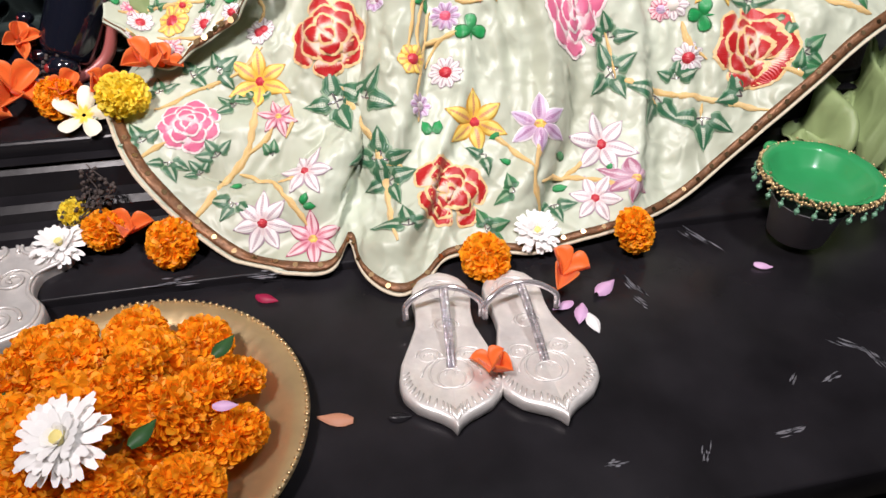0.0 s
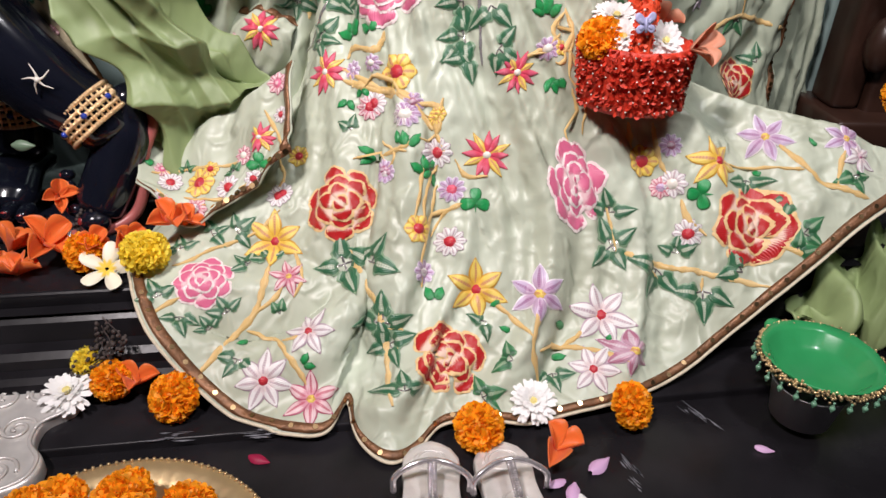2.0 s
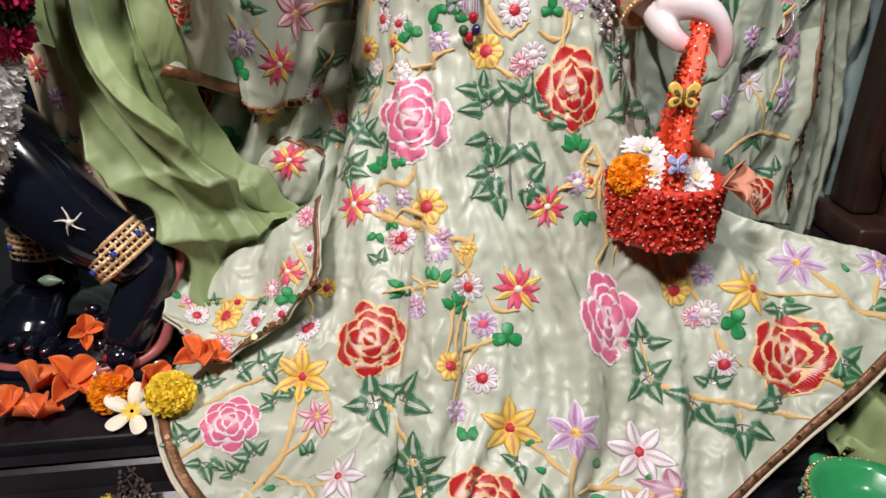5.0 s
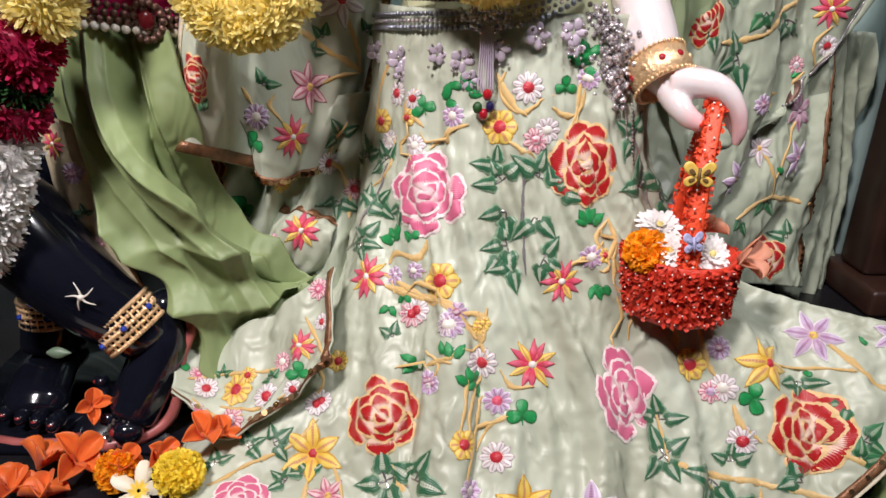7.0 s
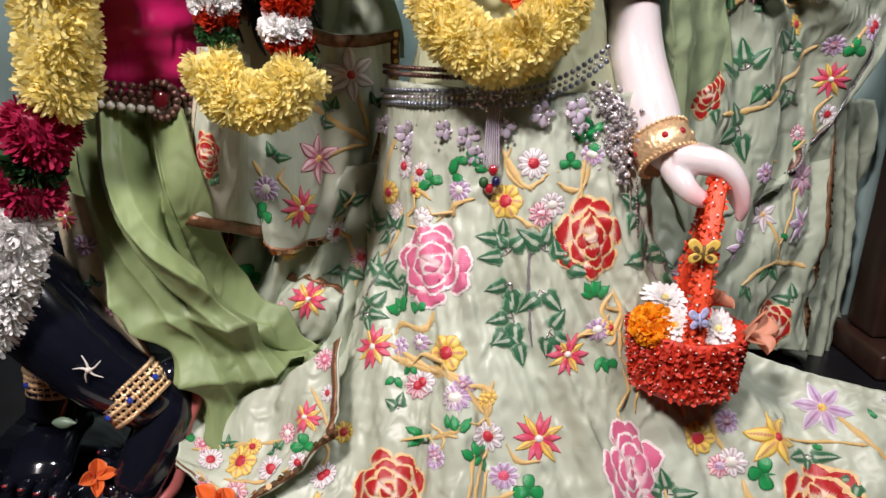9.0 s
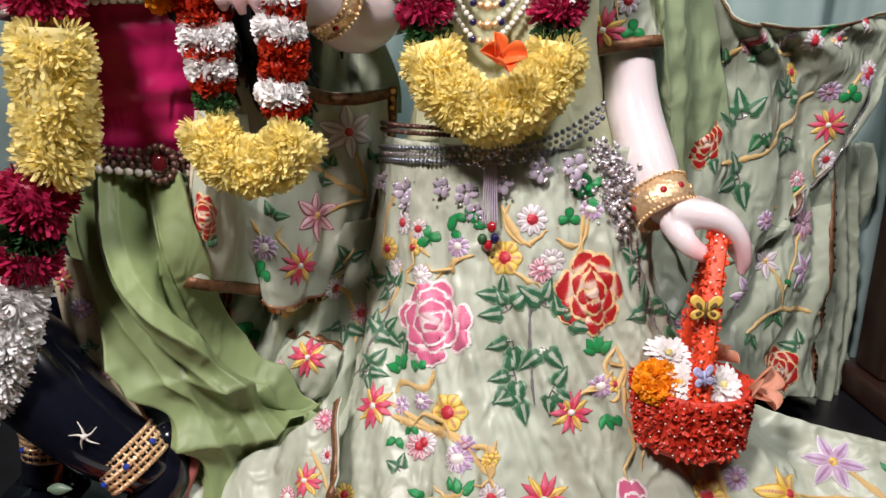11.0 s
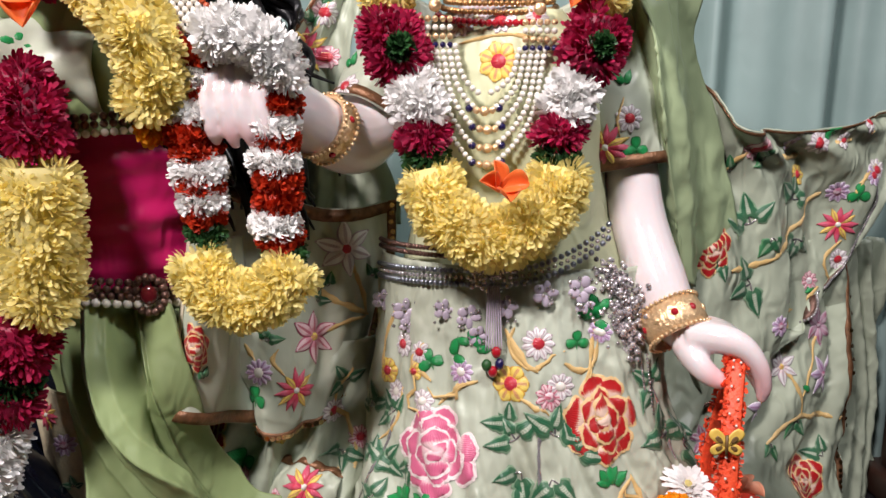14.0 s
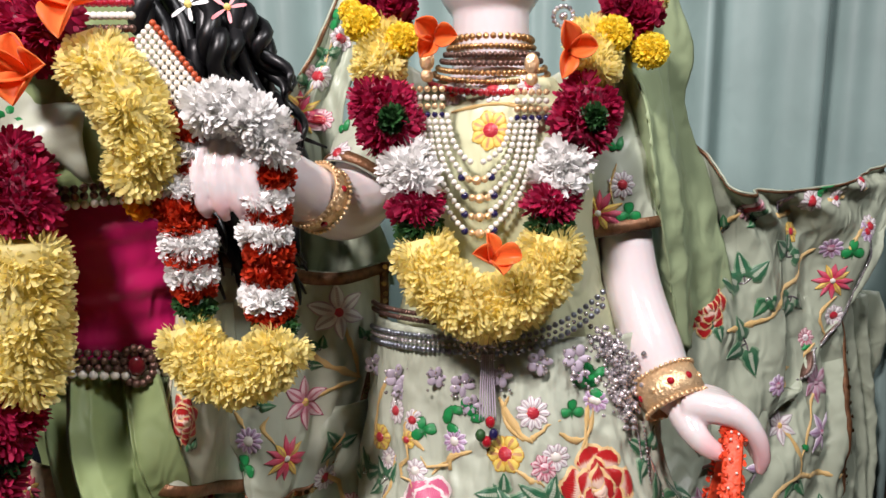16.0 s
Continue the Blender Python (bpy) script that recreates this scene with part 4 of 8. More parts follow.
def sequin_row(sheet, side, step, inner=0.018, r=0.004):
    """Small bright discs along an edge tape."""
    pcs = []
    for t in np.arange(0.02, 0.98, step):
        u, v = {"bottom": (t, 1 - inner), "top": (t, inner), "left": (inner, t), "right": (1 - inner, t)}[side]
        q, n, _, _ = sheet.tree.find_nearest(V(grid_at(sheet, u, v)))
        if n.y > 0.3:
            n = -n
        w = V((1, 0, 0.2)).cross(n).normalized()
        s = n.cross(w)
        n = (n + s * rng.uniform(-0.3, 0.3) + w * rng.uniform(-0.3, 0.3)).normalized()
        c = q + n * 0.0045
        pcs.append(([c + s * r * math.cos(a) + w * r * math.sin(a) for a in np.arange(8) * math.pi / 4], [tuple(range(8))]))
    vs, fs, _ = join(*pcs)
    ob = mesh_part("sequin_row", vs, fs, SEQUIN, sheet.parent, smooth=False)
    ob["kind"] = "stuff"
    return ob


sequin_row(skirt, "bottom", 0.017, 0.018, 0.0032)

dhoti = thing("dhoti", "apple-green satin dhoti with a hanging folded end", "dhoti")
drape_base = loft_fn(DRAPE)


def drape_fn(u, v):
    """Long pleats down the cloth, gathered into hanging swags where it pools."""
    p = drape_base(u, v)
    bend = u + 0.10 * np.sin(4.0 * v + 0.6) - 0.22 * v
    pleat = 0.026 * (1 - 2 * np.abs(np.sin(math.pi * 2.3 * bend + 0.5))) + 0.008 * (1 - 2 * np.abs(np.sin(math.pi * 5.3 * bend + 1.9)))
    low = np.clip((v - 0.52) / 0.25, 0, 1)
    swag = 0.030 * (1 - 2 * np.abs(np.sin(math.pi * (5.5 * v + 1.6 * np.abs(u - 0.45) + 0.3 * np.sin(5 * u))))) * np.clip(1.25 - v, 0.3, 1)
    return push(p, pleat * (1 - 0.55 * low) + swag * low + crumple(p, 20.0, 0.0035, 2.0))


drape = Sheet(drape_fn, 140, 150, "drape", GREEN_SATIN, dhoti)
border = Sheet(loft_fn(DRAPE_BORDER, [(1.5, 0.8, 0.002, 0), (2.5, 2.0, 0.001, 1)], 3.0), 30, 80, "border", SMALL_SATIN, dhoti, "brocade border with copper edge")
edge_tape(border, "right", inner=0.10)
sash_thing = thing("sash", "mint satin sash end with embroidered lilies and copper sequin edge", "sash")
sash = Sheet(loft_fn(SASH, [(2.5, 0.6, 0.005, 0.2), (5.0, 1.5, 0.002, 1.0)], 1.0, 0.0028), 90, 100, "front_fold", SATIN, sash_thing)
flap = Sheet(loft_fn(SASH_FLAP, [(1.5, 0.5, 0.004, 0.2)], 1.0, 0.0012), 40, 70, "back_fold", SATIN, sash_thing)
for s in ("bottom", "right", "top"):
    edge_tape(sash, s, inner=0.045)
edge_tape(flap, "bottom", inner=0.07)
edge_tape(flap, "left", inner=0.05, material=CREAM_CORD)
sequin_row(sash, "bottom", 0.035, 0.025, 0.0036)
sequin_row(sash, "right", 0.035, 0.025, 0.0036)
apron_thing = thing("scarf_end", "cream-green scarf end with dense embroidery and copper sequin edge", "scarf")
apron = Sheet(loft_fn(APRON, [(2.5, 0.6, 0.004, 0.2), (4.0, 2.0, 0.0025, 1.0)], 1.0, 0.0022), 90, 60, "cloth", SATIN, apron_thing)
edge_tape(apron, "bottom", inner=0.07)
edge_tape(apron, "right", inner=0.05)
sequin_row(apron, "bottom", 0.035, 0.04)
undercloth = Sheet(loft_fn(UNDERCLOTH, [(4, 1.0, 0.014, 0.2), (7.0, -2.0, 0.006, 1.0), (3.0, 3.0, 0.006, 0)], 5.0), 90, 80, "inner_cloth", VEIL_SATIN, apron_thing)
pouch_thing = thing("cloth_bundle", "rolled bundle of mint satin with copper tape and a coral flower", "cloth")
pouch = Sheet(loft_fn(POUCH, [(2, 1.0, 0.003, 0.2), (4.0, 3.0, 0.0015, 1.0)], 1.0, 0.0015), 50, 50, "cloth", SATIN, pouch_thing, thick=0.004)
edge_tape(pouch, "top", inner=0.10)
edge_tape(pouch, "bottom", inner=0.10)

veil_thing = thing("veil", "sage satin veil with embroidered flowers and beaded edge", "veil")
veil = Sheet(loft_fn(VEIL, [(2.2, 0.6, 0.009, 0.5), (4.5, -0.7, 0.006, 1.0), (7.0, 1.2, 0.002, 0), (3.0, 3.0, 0.003, 0.9)], 2.0), 130, 120, "cloth", VEIL_SATIN, veil_thing)
edge_tape(veil, "bottom", inner=0.018, material=ANTIQUE)
edge_tape(veil, "top", inner=0.018)
vs, fs = beads([grid_at(veil, u, 0.992) + np.array((0, -0.003, 0)) for u in np.linspace(0.3, 0.99, 95)], 0.0027, 6, 4)
mesh_part("bead_edge", vs, fs, DIAMANTE, veil_thing)
veil_back = Sheet(loft_fn(VEIL_BACK, [(2.0, 0.4, 0.008, 0.5), (4.5, -0.5, 0.003, 1.0)], 2.0), 60, 90, "shoulder_fold", VEIL_SATIN, veil_thing)
edge_tape(veil_back, "left", inner=0.05)
shawl_thing = thing("shoulder_scarf", "plain apple-green satin scarf in long folds", "scarf")
Sheet(loft_fn(SHAWL, [(1.6, 0.2, 0.006, 0.5), (4.0, 0.4, 0.003, 1.0)], 2.0), 60, 80, "cloth", satin_mat("pale_green_satin", (0.34, 0.42, 0.24), 0.42, 0.12, crease=0.25), shawl_thing)
train_thing = thing("train", "mint satin train with embroidered lilies and sequined vertical edge", "train")
train = Sheet(loft_fn(TRAIN, [(4, 0.2, 0.009, 0.5), (7.5, 0.5, 0.004, 1.0), (4, 3.0, 0.002, 1)], 3.0), 120, 80, "cloth", VEIL_SATIN, train_thing)
edge_tape(train, "right", inner=0.022)
sequin_row(train, "right", 0.035, 0.012, 0.0035)
plain = thing("backing_cloth", "plain grey-green satin cloth behind the train", "cloth")
Sheet(loft_fn(TRAIN_BACK, [(3.5, 0.2, 0.014, 0.5), (6, 0.6, 0.005, 1)], 1.0), 60, 50, "cloth", VEIL_SATIN, plain)
side_thing = thing("side_cloth", "green satin cloth spilling over the altar step", "cloth")
Sheet(loft_fn(SIDE_CLOTH, [(2.6, 0.5, 0.022, 0.5), (5.0, 1.4, 0.008, 1)], 1.0), 90, 60, "cloth", GREEN_SATIN, side_thing)


# ---- the two statues ----
def statue_lady():
    pcs = []
    body = [(0.125, 1.09, 0.12), (0.125, 1.09, 0.55), (0.125, 1.08, 0.66), (0.118, 1.07, 0.76), (0.105, 1.05, 0.85), (0.10, 1.045, 0.92), (0.096, 1.035, 0.96), (0.095, 1.035, 1.04)]
    pcs.append((*tube(body, [0.10, 0.10, 0.095, 0.088, 0.095, 0.075, 0.046, 0.044], 24, ref=(1, 0, 0)), 0))
    pcs.append((*ball((0.095, 1.04, 1.092), 0.088, 28, 20, (0.80, 0.86, 1.06)), 0))
    arm = catmull([(0.225, 1.055, 0.91), (0.250, 1.05, 0.83), (0.257, 1.04, 0.765), (0.268, 1.015, 0.690), (0.284, 0.968, 0.618), (0.294, 0.950, 0.592), (0.306, 0.934, 0.580)], 40)
    pcs.append((*tube(arm, np.interp(np.linspace(0, 1, 40), [0, 0.3, 0.45, 0.62, 0.82, 0.93, 1], [0.046, 0.036, 0.034, 0.0345, 0.027, 0.023, 0.023]), 20), 0))
    for k in range(4):
        o = k - 1.5
        f = catmull([(0.302, 0.934 + 0.007 * o, 0.583), (0.327, 0.920 + 0.010 * o, 0.586), (0.348, 0.909 + 0.011 * o, 0.580), (0.363, 0.902 + 0.011 * o, 0.562), (0.370 + 0.001 * k, 0.900 + 0.010 * o, 0.540), (0.374 - 0.003 * abs(o), 0.900 + 0.009 * o, 0.520 + 0.004 * k)], 28)
        pcs.append((*tube(f, np.interp(np.linspace(0, 1, 28), [0, 0.3, 0.55, 0.85, 1], [0.019, 0.0165, 0.0115, 0.0085, 0.005]), 12), 0))
    thumb = catmull([(0.298, 0.926, 0.574), (0.303, 0.906, 0.561), (0.314, 0.894, 0.549), (0.326, 0.888, 0.544), (0.338, 0.888, 0.545)], 18)
    pcs.append((*tube(thumb, np.interp(np.linspace(0, 1, 18), [0, 0.4, 0.8, 1], [0.017, 0.0135, 0.0095, 0.006]), 12), 0))
    arm = catmull([(-0.005, 1.075, 0.915), (-0.045, 1.06, 0.85), (-0.070, 1.03, 0.805), (-0.100, 0.985, 0.808), (-0.135, 0.935, 0.838), (-0.160, 0.905, 0.858)], 40)
    pcs.append((*tube(arm, np.interp(np.linspace(0, 1, 40), [0, 0.3, 0.5, 0.7, 1], [0.048, 0.044, 0.042, 0.034, 0.022]), 20), 0))
    pcs.append((*ball((-0.174, 0.895, 0.862), 0.03, 18, 12, (0.95, 0.72, 1.0)), 0))
    for k in range(4):
        x = -0.199 + 0.0172 * k
        f = catmull([(x, 0.882, 0.875), (x - 0.002, 0.868, 0.845), (x + 0.001, 0.870, 0.815), (x + 0.004, 0.878, 0.795 + 0.004 * abs(k - 1.5))], 12)
        pcs.append((*tube(f, np.interp(np.linspace(0, 1, 12), [0, 0.7, 1], [0.0092, 0.0080, 0.0045]), 10), 0))
    vs, fs, _ = join(*pcs)
    ob = mesh_part("lady_statue", vs, fs, MARBLE)
    fuse = ob.modifiers.new("one_stone", "REMESH")
    fuse.mode, fuse.voxel_size, fuse.use_smooth_shade = "VOXEL", 0.0028, True
    polish = ob.modifiers.new("polish", "SMOOTH")
    polish.factor, polish.iterations = 0.5, 5
    return tagged(ob, "polished white marble statue of a standing lady", "statue")


def statue_flute():
    pcs = []
    shin = catmull([(-0.66, 1.00, 0.62), (-0.56, 0.95, 0.48), (-0.47, 0.915, 0.385), (-0.400, 0.905, 0.310), (-0.352, 0.905, 0.268), (-0.328, 0.90, 0.235)], 40)
    pcs.append((*tube(shin, np.interp(np.linspace(0, 1, 40), [0, 0.3, 0.55, 0.8, 0.93, 1], [0.08, 0.066, 0.053, 0.040, 0.034, 0.012]), 22), 0))
    pcs.append((*ball((-0.317, 0.928, 0.284), 0.0245, 16, 12), 0))
    foot = catmull([(-0.318, 0.928, 0.283), (-0.322, 0.912, 0.245), (-0.336, 0.895, 0.205), (-0.352, 0.878, 0.168), (-0.362, 0.868, 0.150)], 24)
    pcs.append((*tube(foot, np.interp(np.linspace(0, 1, 24), [0, 0.25, 0.6, 0.9, 1], [0.024, 0.034, 0.035, 0.033, 0.022]), 18), 0))
    sole = catmull([(-0.300, 0.935, 0.300), (-0.286, 0.920, 0.262), (-0.300, 0.905, 0.220), (-0.303, 0.892, 0.180), (-0.314, 0.876, 0.147), (-0.345, 0.858, 0.131), (-0.388, 0.846, 0.127)], 40)
    pcs.append((*tube(sole, [0.008] * 40, 8), 2))
    for k, (x, y, z, r) in enumerate(((-0.357, 0.850, 0.148, 0.0165), (-0.383, 0.862, 0.158, 0.0105), (-0.392, 0.872, 0.170, 0.009), (-0.398, 0.882, 0.182, 0.0085), (-0.400, 0.893, 0.193, 0.008))):
        pcs.append((*ball((x, y, z), r, 14, 10, (1.25, 1.1, 0.95)), 0))
        pcs.append((*ball((x - r * 0.7, y - r * 0.55, z + r * 0.15), r * 0.5, 10, 8, (0.8, 0.7, 0.8)), 1))
    leg = catmull([(-0.45, 1.06, 0.60), (-0.49, 1.02, 0.40), (-0.50, 1.00, 0.26), (-0.505, 0.985, 0.19)], 24)
    pcs.append((*tube(leg, np.interp(np.linspace(0, 1, 24), [0, 0.6, 1], [0.07, 0.042, 0.042]), 20), 0))
    foot = catmull([(-0.505, 1.01, 0.165), (-0.505, 0.96, 0.168), (-0.500, 0.92, 0.155), (-0.495, 0.89, 0.142)], 20)
    pcs.append((*tube(foot, np.interp(np.linspace(0, 1, 20), [0, 0.4, 0.8, 1], [0.035, 0.040, 0.042, 0.03]), 20, squash=0.62), 0))
    for k in range(5):
        x, y, r = -0.455 - 0.024 * k, 0.872 + 0.006 * k, 0.0125 - 0.0008 * k
        pcs.append((*ball((x, y, 0.146), r, 14, 10, (0.85, 1.7, 0.95)), 0))
        pcs.append((*ball((x, y - r * 1.25, 0.149), r * 0.45, 10, 8, (0.9, 0.7, 0.7)), 1))
    pcs.append((*tube([(-0.54, 0.865, 0.122), (-0.50, 0.856, 0.122), (-0.45, 0.857, 0.122), (-0.425, 0.868, 0.124)], [0.007] * 4, 8), 2))
    body = [(-0.42, 1.06, 0.40), (-0.40, 1.04, 0.55), (-0.375, 1.035, 0.66), (-0.372, 1.035, 0.74), (-0.385, 1.03, 0.82), (-0.40, 1.02, 0.95), (-0.40, 1.03, 1.05)]
    pcs.append((*tube(catmull(body, 30), np.interp(np.linspace(0, 1, 30), [0, 0.4, 0.6, 1], [0.06, 0.07, 0.07, 0.09]), 24, ref=(1, 0, 0)), 0))
    pcs.append((*box_piece(-0.62, -0.24, 0.84, 1.30, 0.116, 0.124), 0))
    vs, fs, ids = join(*pcs)
    ob = mesh_part("flute_player_statue", vs, fs, [ONYX, RED_NAIL, ROSE_SOLE], ids=ids)
    return tagged(ob, "polished black stone statue with crossed feet and red nails", "statue")


def box_piece(x0, x1, y0, y1, z0, z1):
    v = [(x, y, z) for z in (z0, z1) for x, y in ((x0, y0), (x1, y0), (x1, y1), (x0, y1))]
    return v, [(3, 2, 1, 0), (4, 5, 6, 7), (0, 1, 5, 4), (1, 2, 6, 5), (2, 3, 7, 6), (3, 0, 4, 7)]


statue_lady()
statue_flute()

# ---- the lady's blouse ----
blouse_thing = thing("blouse", "pale green satin blouse with embroidered neckline and short sleeves", "blouse")


def bodice_fn(u, v):
    a = np.radians(-175 + 350 * u)
    z = 0.945 - 0.30 * v
    rx = np.interp(v, [0, 0.12, 0.35, 0.6, 0.8, 1.0], [0.072, 0.100, 0.114, 0.116, 0.122, 0.148])
    ry = np.interp(v, [0, 0.12, 0.35, 0.6, 0.8, 1.0], [0.050, 0.075, 0.100, 0.098, 0.090, 0.098])
    cx = np.interp(v, [0, 0.4, 1], [0.098, 0.108, 0.120])
    cy = np.interp(v, [0, 0.4, 1], [1.035, 1.055, 1.066])
    c = np.stack([cx, cy, z], -1)
    p = c + RIGHT * (rx * np.sin(a))[..., None] + FRONT * (ry * np.cos(a))[..., None]
    return push(p, ripple(u, v, 1.0, [(5, 1.0, 0.0012, 0), (7, -2, 0.0006, 1)]))


bodice = Sheet(bodice_fn, 120, 60, "bodice", satin_mat("cream_green_satin", (0.58, 0.60, 0.38), 0.4, 0.08), blouse_thing)


def sleeve(path, radii):
    line = curve_at(path)

    def fn(u, v):
        a = 2 * math.pi * u
        t = line(v[0])
        tan = np.gradient(t, axis=0)
        tan /= np.linalg.norm(tan, axis=1)[:, None]
        s = np.cross(tan, (0, 1, 0))
        s /= np.linalg.norm(s, axis=1)[:, None]
        w = np.cross(s, tan)
        r = np.interp(v, np.linspace(0, 1, len(radii)), radii)
        p = t[None] + r[..., None] * (np.cos(a)[..., None] * s[None] + np.sin(a)[..., None] * w[None])
        return push(p, ripple(u, v, 2.0, [(4, 1.0, 0.0025, 0), (7, -2, 0.0012, 1)]))
    sh = Sheet(fn, 60, 40, "sleeve", SATIN, blouse_thing)
    edge_tape(sh, "bottom", "cuff_tape", inner=0.07)
    return sh


sleeve_r = sleeve([(0.190, 1.06, 0.955), (0.225, 1.052, 0.88), (0.246, 1.042, 0.81), (0.254, 1.036, 0.762)], [0.056, 0.056, 0.050, 0.045])
sleeve_l = sleeve([(0.01, 1.085, 0.95), (-0.022, 1.075, 0.89), (-0.046, 1.058, 0.848), (-0.062, 1.038, 0.818)], [0.050, 0.056, 0.055, 0.054])

# ---- the flute player's clothes ----
waist_thing = thing("waistcloth", "crumpled magenta satin waistcloth over a green dhoti", "waistcloth")


def maroon_fn(u, v):
    a = np.radians(-120 + 240 * u)
    z = 0.815 - 0.165 * v
    cx, cy = -0.365 + 0 * v, 1.03 + 0 * v
    r = 0.112 + 0.004 * np.sin(5 * v)
    p = np.stack([cx + r * np.sin(a) * 1.02, cy - r * np.cos(a) * 0.88, z - 0.045 * v * (u - 0.2) * 0.6], -1)
    return push(p, ripple(u, v, 1.0, [(0.8, 3.0, 0.002, 0), (1.2, 6, 0.0012, 1), (3.0, 2.0, 0.001, 1)]))


maroon = Sheet(maroon_fn, 90, 50, "cloth", MAGENTA, waist_thing)


def hips_fn(u, v):
    a = np.radians(-120 + 240 * u)
    z = 0.66 - 0.28 * v
    r = 0.122 + 0.02 * v
    p = np.stack([-0.37 - 0.05 * v + r * np.sin(a), 1.05 + 0.07 * v - r * np.cos(a) * 0.85, z + 0 * u], -1)
    return push(p, ripple(u, v, 1.0, [(5, 0.5, 0.0035, 0), (9.0, -0.6, 0.0015, 1)]))


Sheet(hips_fn, 120, 50, "wrap", GREEN_SATIN, dhoti)


def kurta_fn(u, v):
    line = curve_at([(-0.66, 0.93, 0.93), (-0.52, 0.93, 0.90), (-0.42, 0.94, 0.885), (-0.33, 0.96, 0.875)])(v[0])
    a = -2 * math.pi * u
    r = np.interp(v, [0, 0.6, 1], [0.055, 0.048, 0.044])
    p = np.stack([line[None, :, 0] + 0 * u, line[None, :, 1] + r * np.sin(a), line[None, :, 2] + r * np.cos(a)], -1)
    return push(p, ripple(u, v, 2.0, [(3, 4.0, 0.004, 0), (5, -6, 0.002, 1)]))


kurta_thing = thing("tunic", "pale green satin tunic sleeve with wrinkles", "tunic")
tunic = Sheet(kurta_fn, 60, 70, "sleeve", SATIN, kurta_thing)


def chest_fn(u, v):
    a = np.radians(-130 + 260 * u)
    z = 1.05 - 0.24 * v
    p = np.stack([-0.40 + 0.03 * v + 0.125 * np.sin(a), 1.03 - 0.105 * np.cos(a), z + 0 * u], -1)
    return push(p, ripple(u, v, 2.0, [(5, 1.0, 0.004, 0), (8, 3, 0.002, 1)]))


Sheet(chest_fn, 70, 40, "body", GREEN_SATIN, kurta_thing)

hair = thing("wig", "long curly black wig hair with small star flowers", "hair")
g = np.random.default_rng(5)
locks = []
for k in range(90):
    x0, z0 = g.uniform(-0.36, -0.20), g.uniform(0.95, 1.10)
    y0 = 1.03 + g.uniform(-0.05, 0.06) + 0.2 * (x0 + 0.28)
    ph, am = g.uniform(0, 6.28), g.uniform(0.004, 0.014)
    n = 26
    t = np.linspace(0, 1, n)
    ln = g.uniform(0.16, 0.36)
    path = np.stack([x0 + 0.05 * t + am * np.sin(14 * t + ph) + g.uniform(0.0, 0.07) * t * t, y0 + am * np.cos(14 * t + ph), z0 - ln * t + 0.03 * t * t], 1)
    locks.append(tube(path, np.interp(t, [0, 0.7, 1], [0.011, 0.008, 0.0015]), 6))
vs, fs, _ = join(*locks)
mesh_part("curl_mass", vs, fs, HAIR, hair)
for x, y, z, m, r in ((-0.225, 0.945, 1.015, MUM_WHITE, 0.02), (-0.185, 0.945, 1.012, mat("pink_star_petals", (0.72, 0.25, 0.27), 0.5), 0.019)):
    q = daisy_mesh("hair_flower", r, 3, ((5, 1.0, 0.15),), m)
    q.matrix_world = pose(x, y, z, 80, 0, 0)
    under(q, hair)


# ---- embroidery on the cloths ----
peony(skirt, (-0.032, 0.820, 0.195), 0.091, 0, T_RED)
peony(skirt, (0.101, 0.688, 0.054), 0.086, 40, T_RED)
peony(skirt, (0.497, 0.830, 0.167), 0.104, 80, T_RED)
peony(skirt, (0.207, 0.925, 0.484), 0.103, 0, T_RED, 0.78)
peony(skirt, (0.017, 0.939, 0.441), 0.105, 0, T_PINK)
peony(skirt, (0.257, 0.837, 0.217), 0.112, 10, T_PINK, 0.74)
peony(skirt, (-0.195, 0.752, 0.121), 0.065, 20, T_PINK, 1.15)
star(skirt, (0.148, 0.838, 0.257), 0.063, 0, T_CORAL, 12, PEARL, T_YELLOW, 0.22)
star(skirt, (-0.058, 0.935, 0.327), 0.061, 0, T_CORAL, 12, PEARL, T_YELLOW, 0.22)
star(skirt, (0.182, 0.875, 0.351), 0.056, 0, T_CORAL, 12, PEARL, T_YELLOW, 0.22)
posy(skirt, (0.035, 0.887, 0.344), 0.046, 0, T_YELLOW, T_RED, 6)
posy(skirt, (0.353, 0.872, 0.239), 0.043, 0, T_YELLOW, T_RED, 7)
posy(skirt, (0.065, 0.776, 0.185), 0.035, 0, T_YELLOW, T_RED, 6)
posy(skirt, (0.103, 0.936, 0.525), 0.043, 0, T_YELLOW, T_RED, 6)
posy(skirt, (-0.041, 1.024, 0.511), 0.033, 0, T_YELLOW, T_RED, 6)
posy(skirt, (0.006, 0.888, 0.303), 0.034, 0, T_WHITE, T_RED, 9)
posy(skirt, (0.048, 0.853, 0.302), 0.033, 0, T_LILAC, PEARL, 9)
posy(skirt, (0.087, 0.840, 0.258), 0.037, 0, T_WHITE, T_RED, 10)
posy(skirt, (0.105, 0.814, 0.221), 0.032, 0, T_LILAC, T_CORAL, 10)
posy(skirt, (0.104, 0.780, 0.164), 0.036, 0, T_WHITE, T_RED, 10)
posy(skirt, (0.069, 0.758, 0.134), 0.030, 0, T_LILAC, T_WHITE, 8)
posy(skirt, (0.021, 0.831, 0.237), 0.027, 0, T_LILAC, T_PLUM, 8)
posy(skirt, (0.396, 0.854, 0.216), 0.037, 0, T_WHITE, PEARL, 9)
posy(skirt, (0.380, 0.851, 0.211), 0.029, 0, T_BLUSH, T_LILAC, 8)
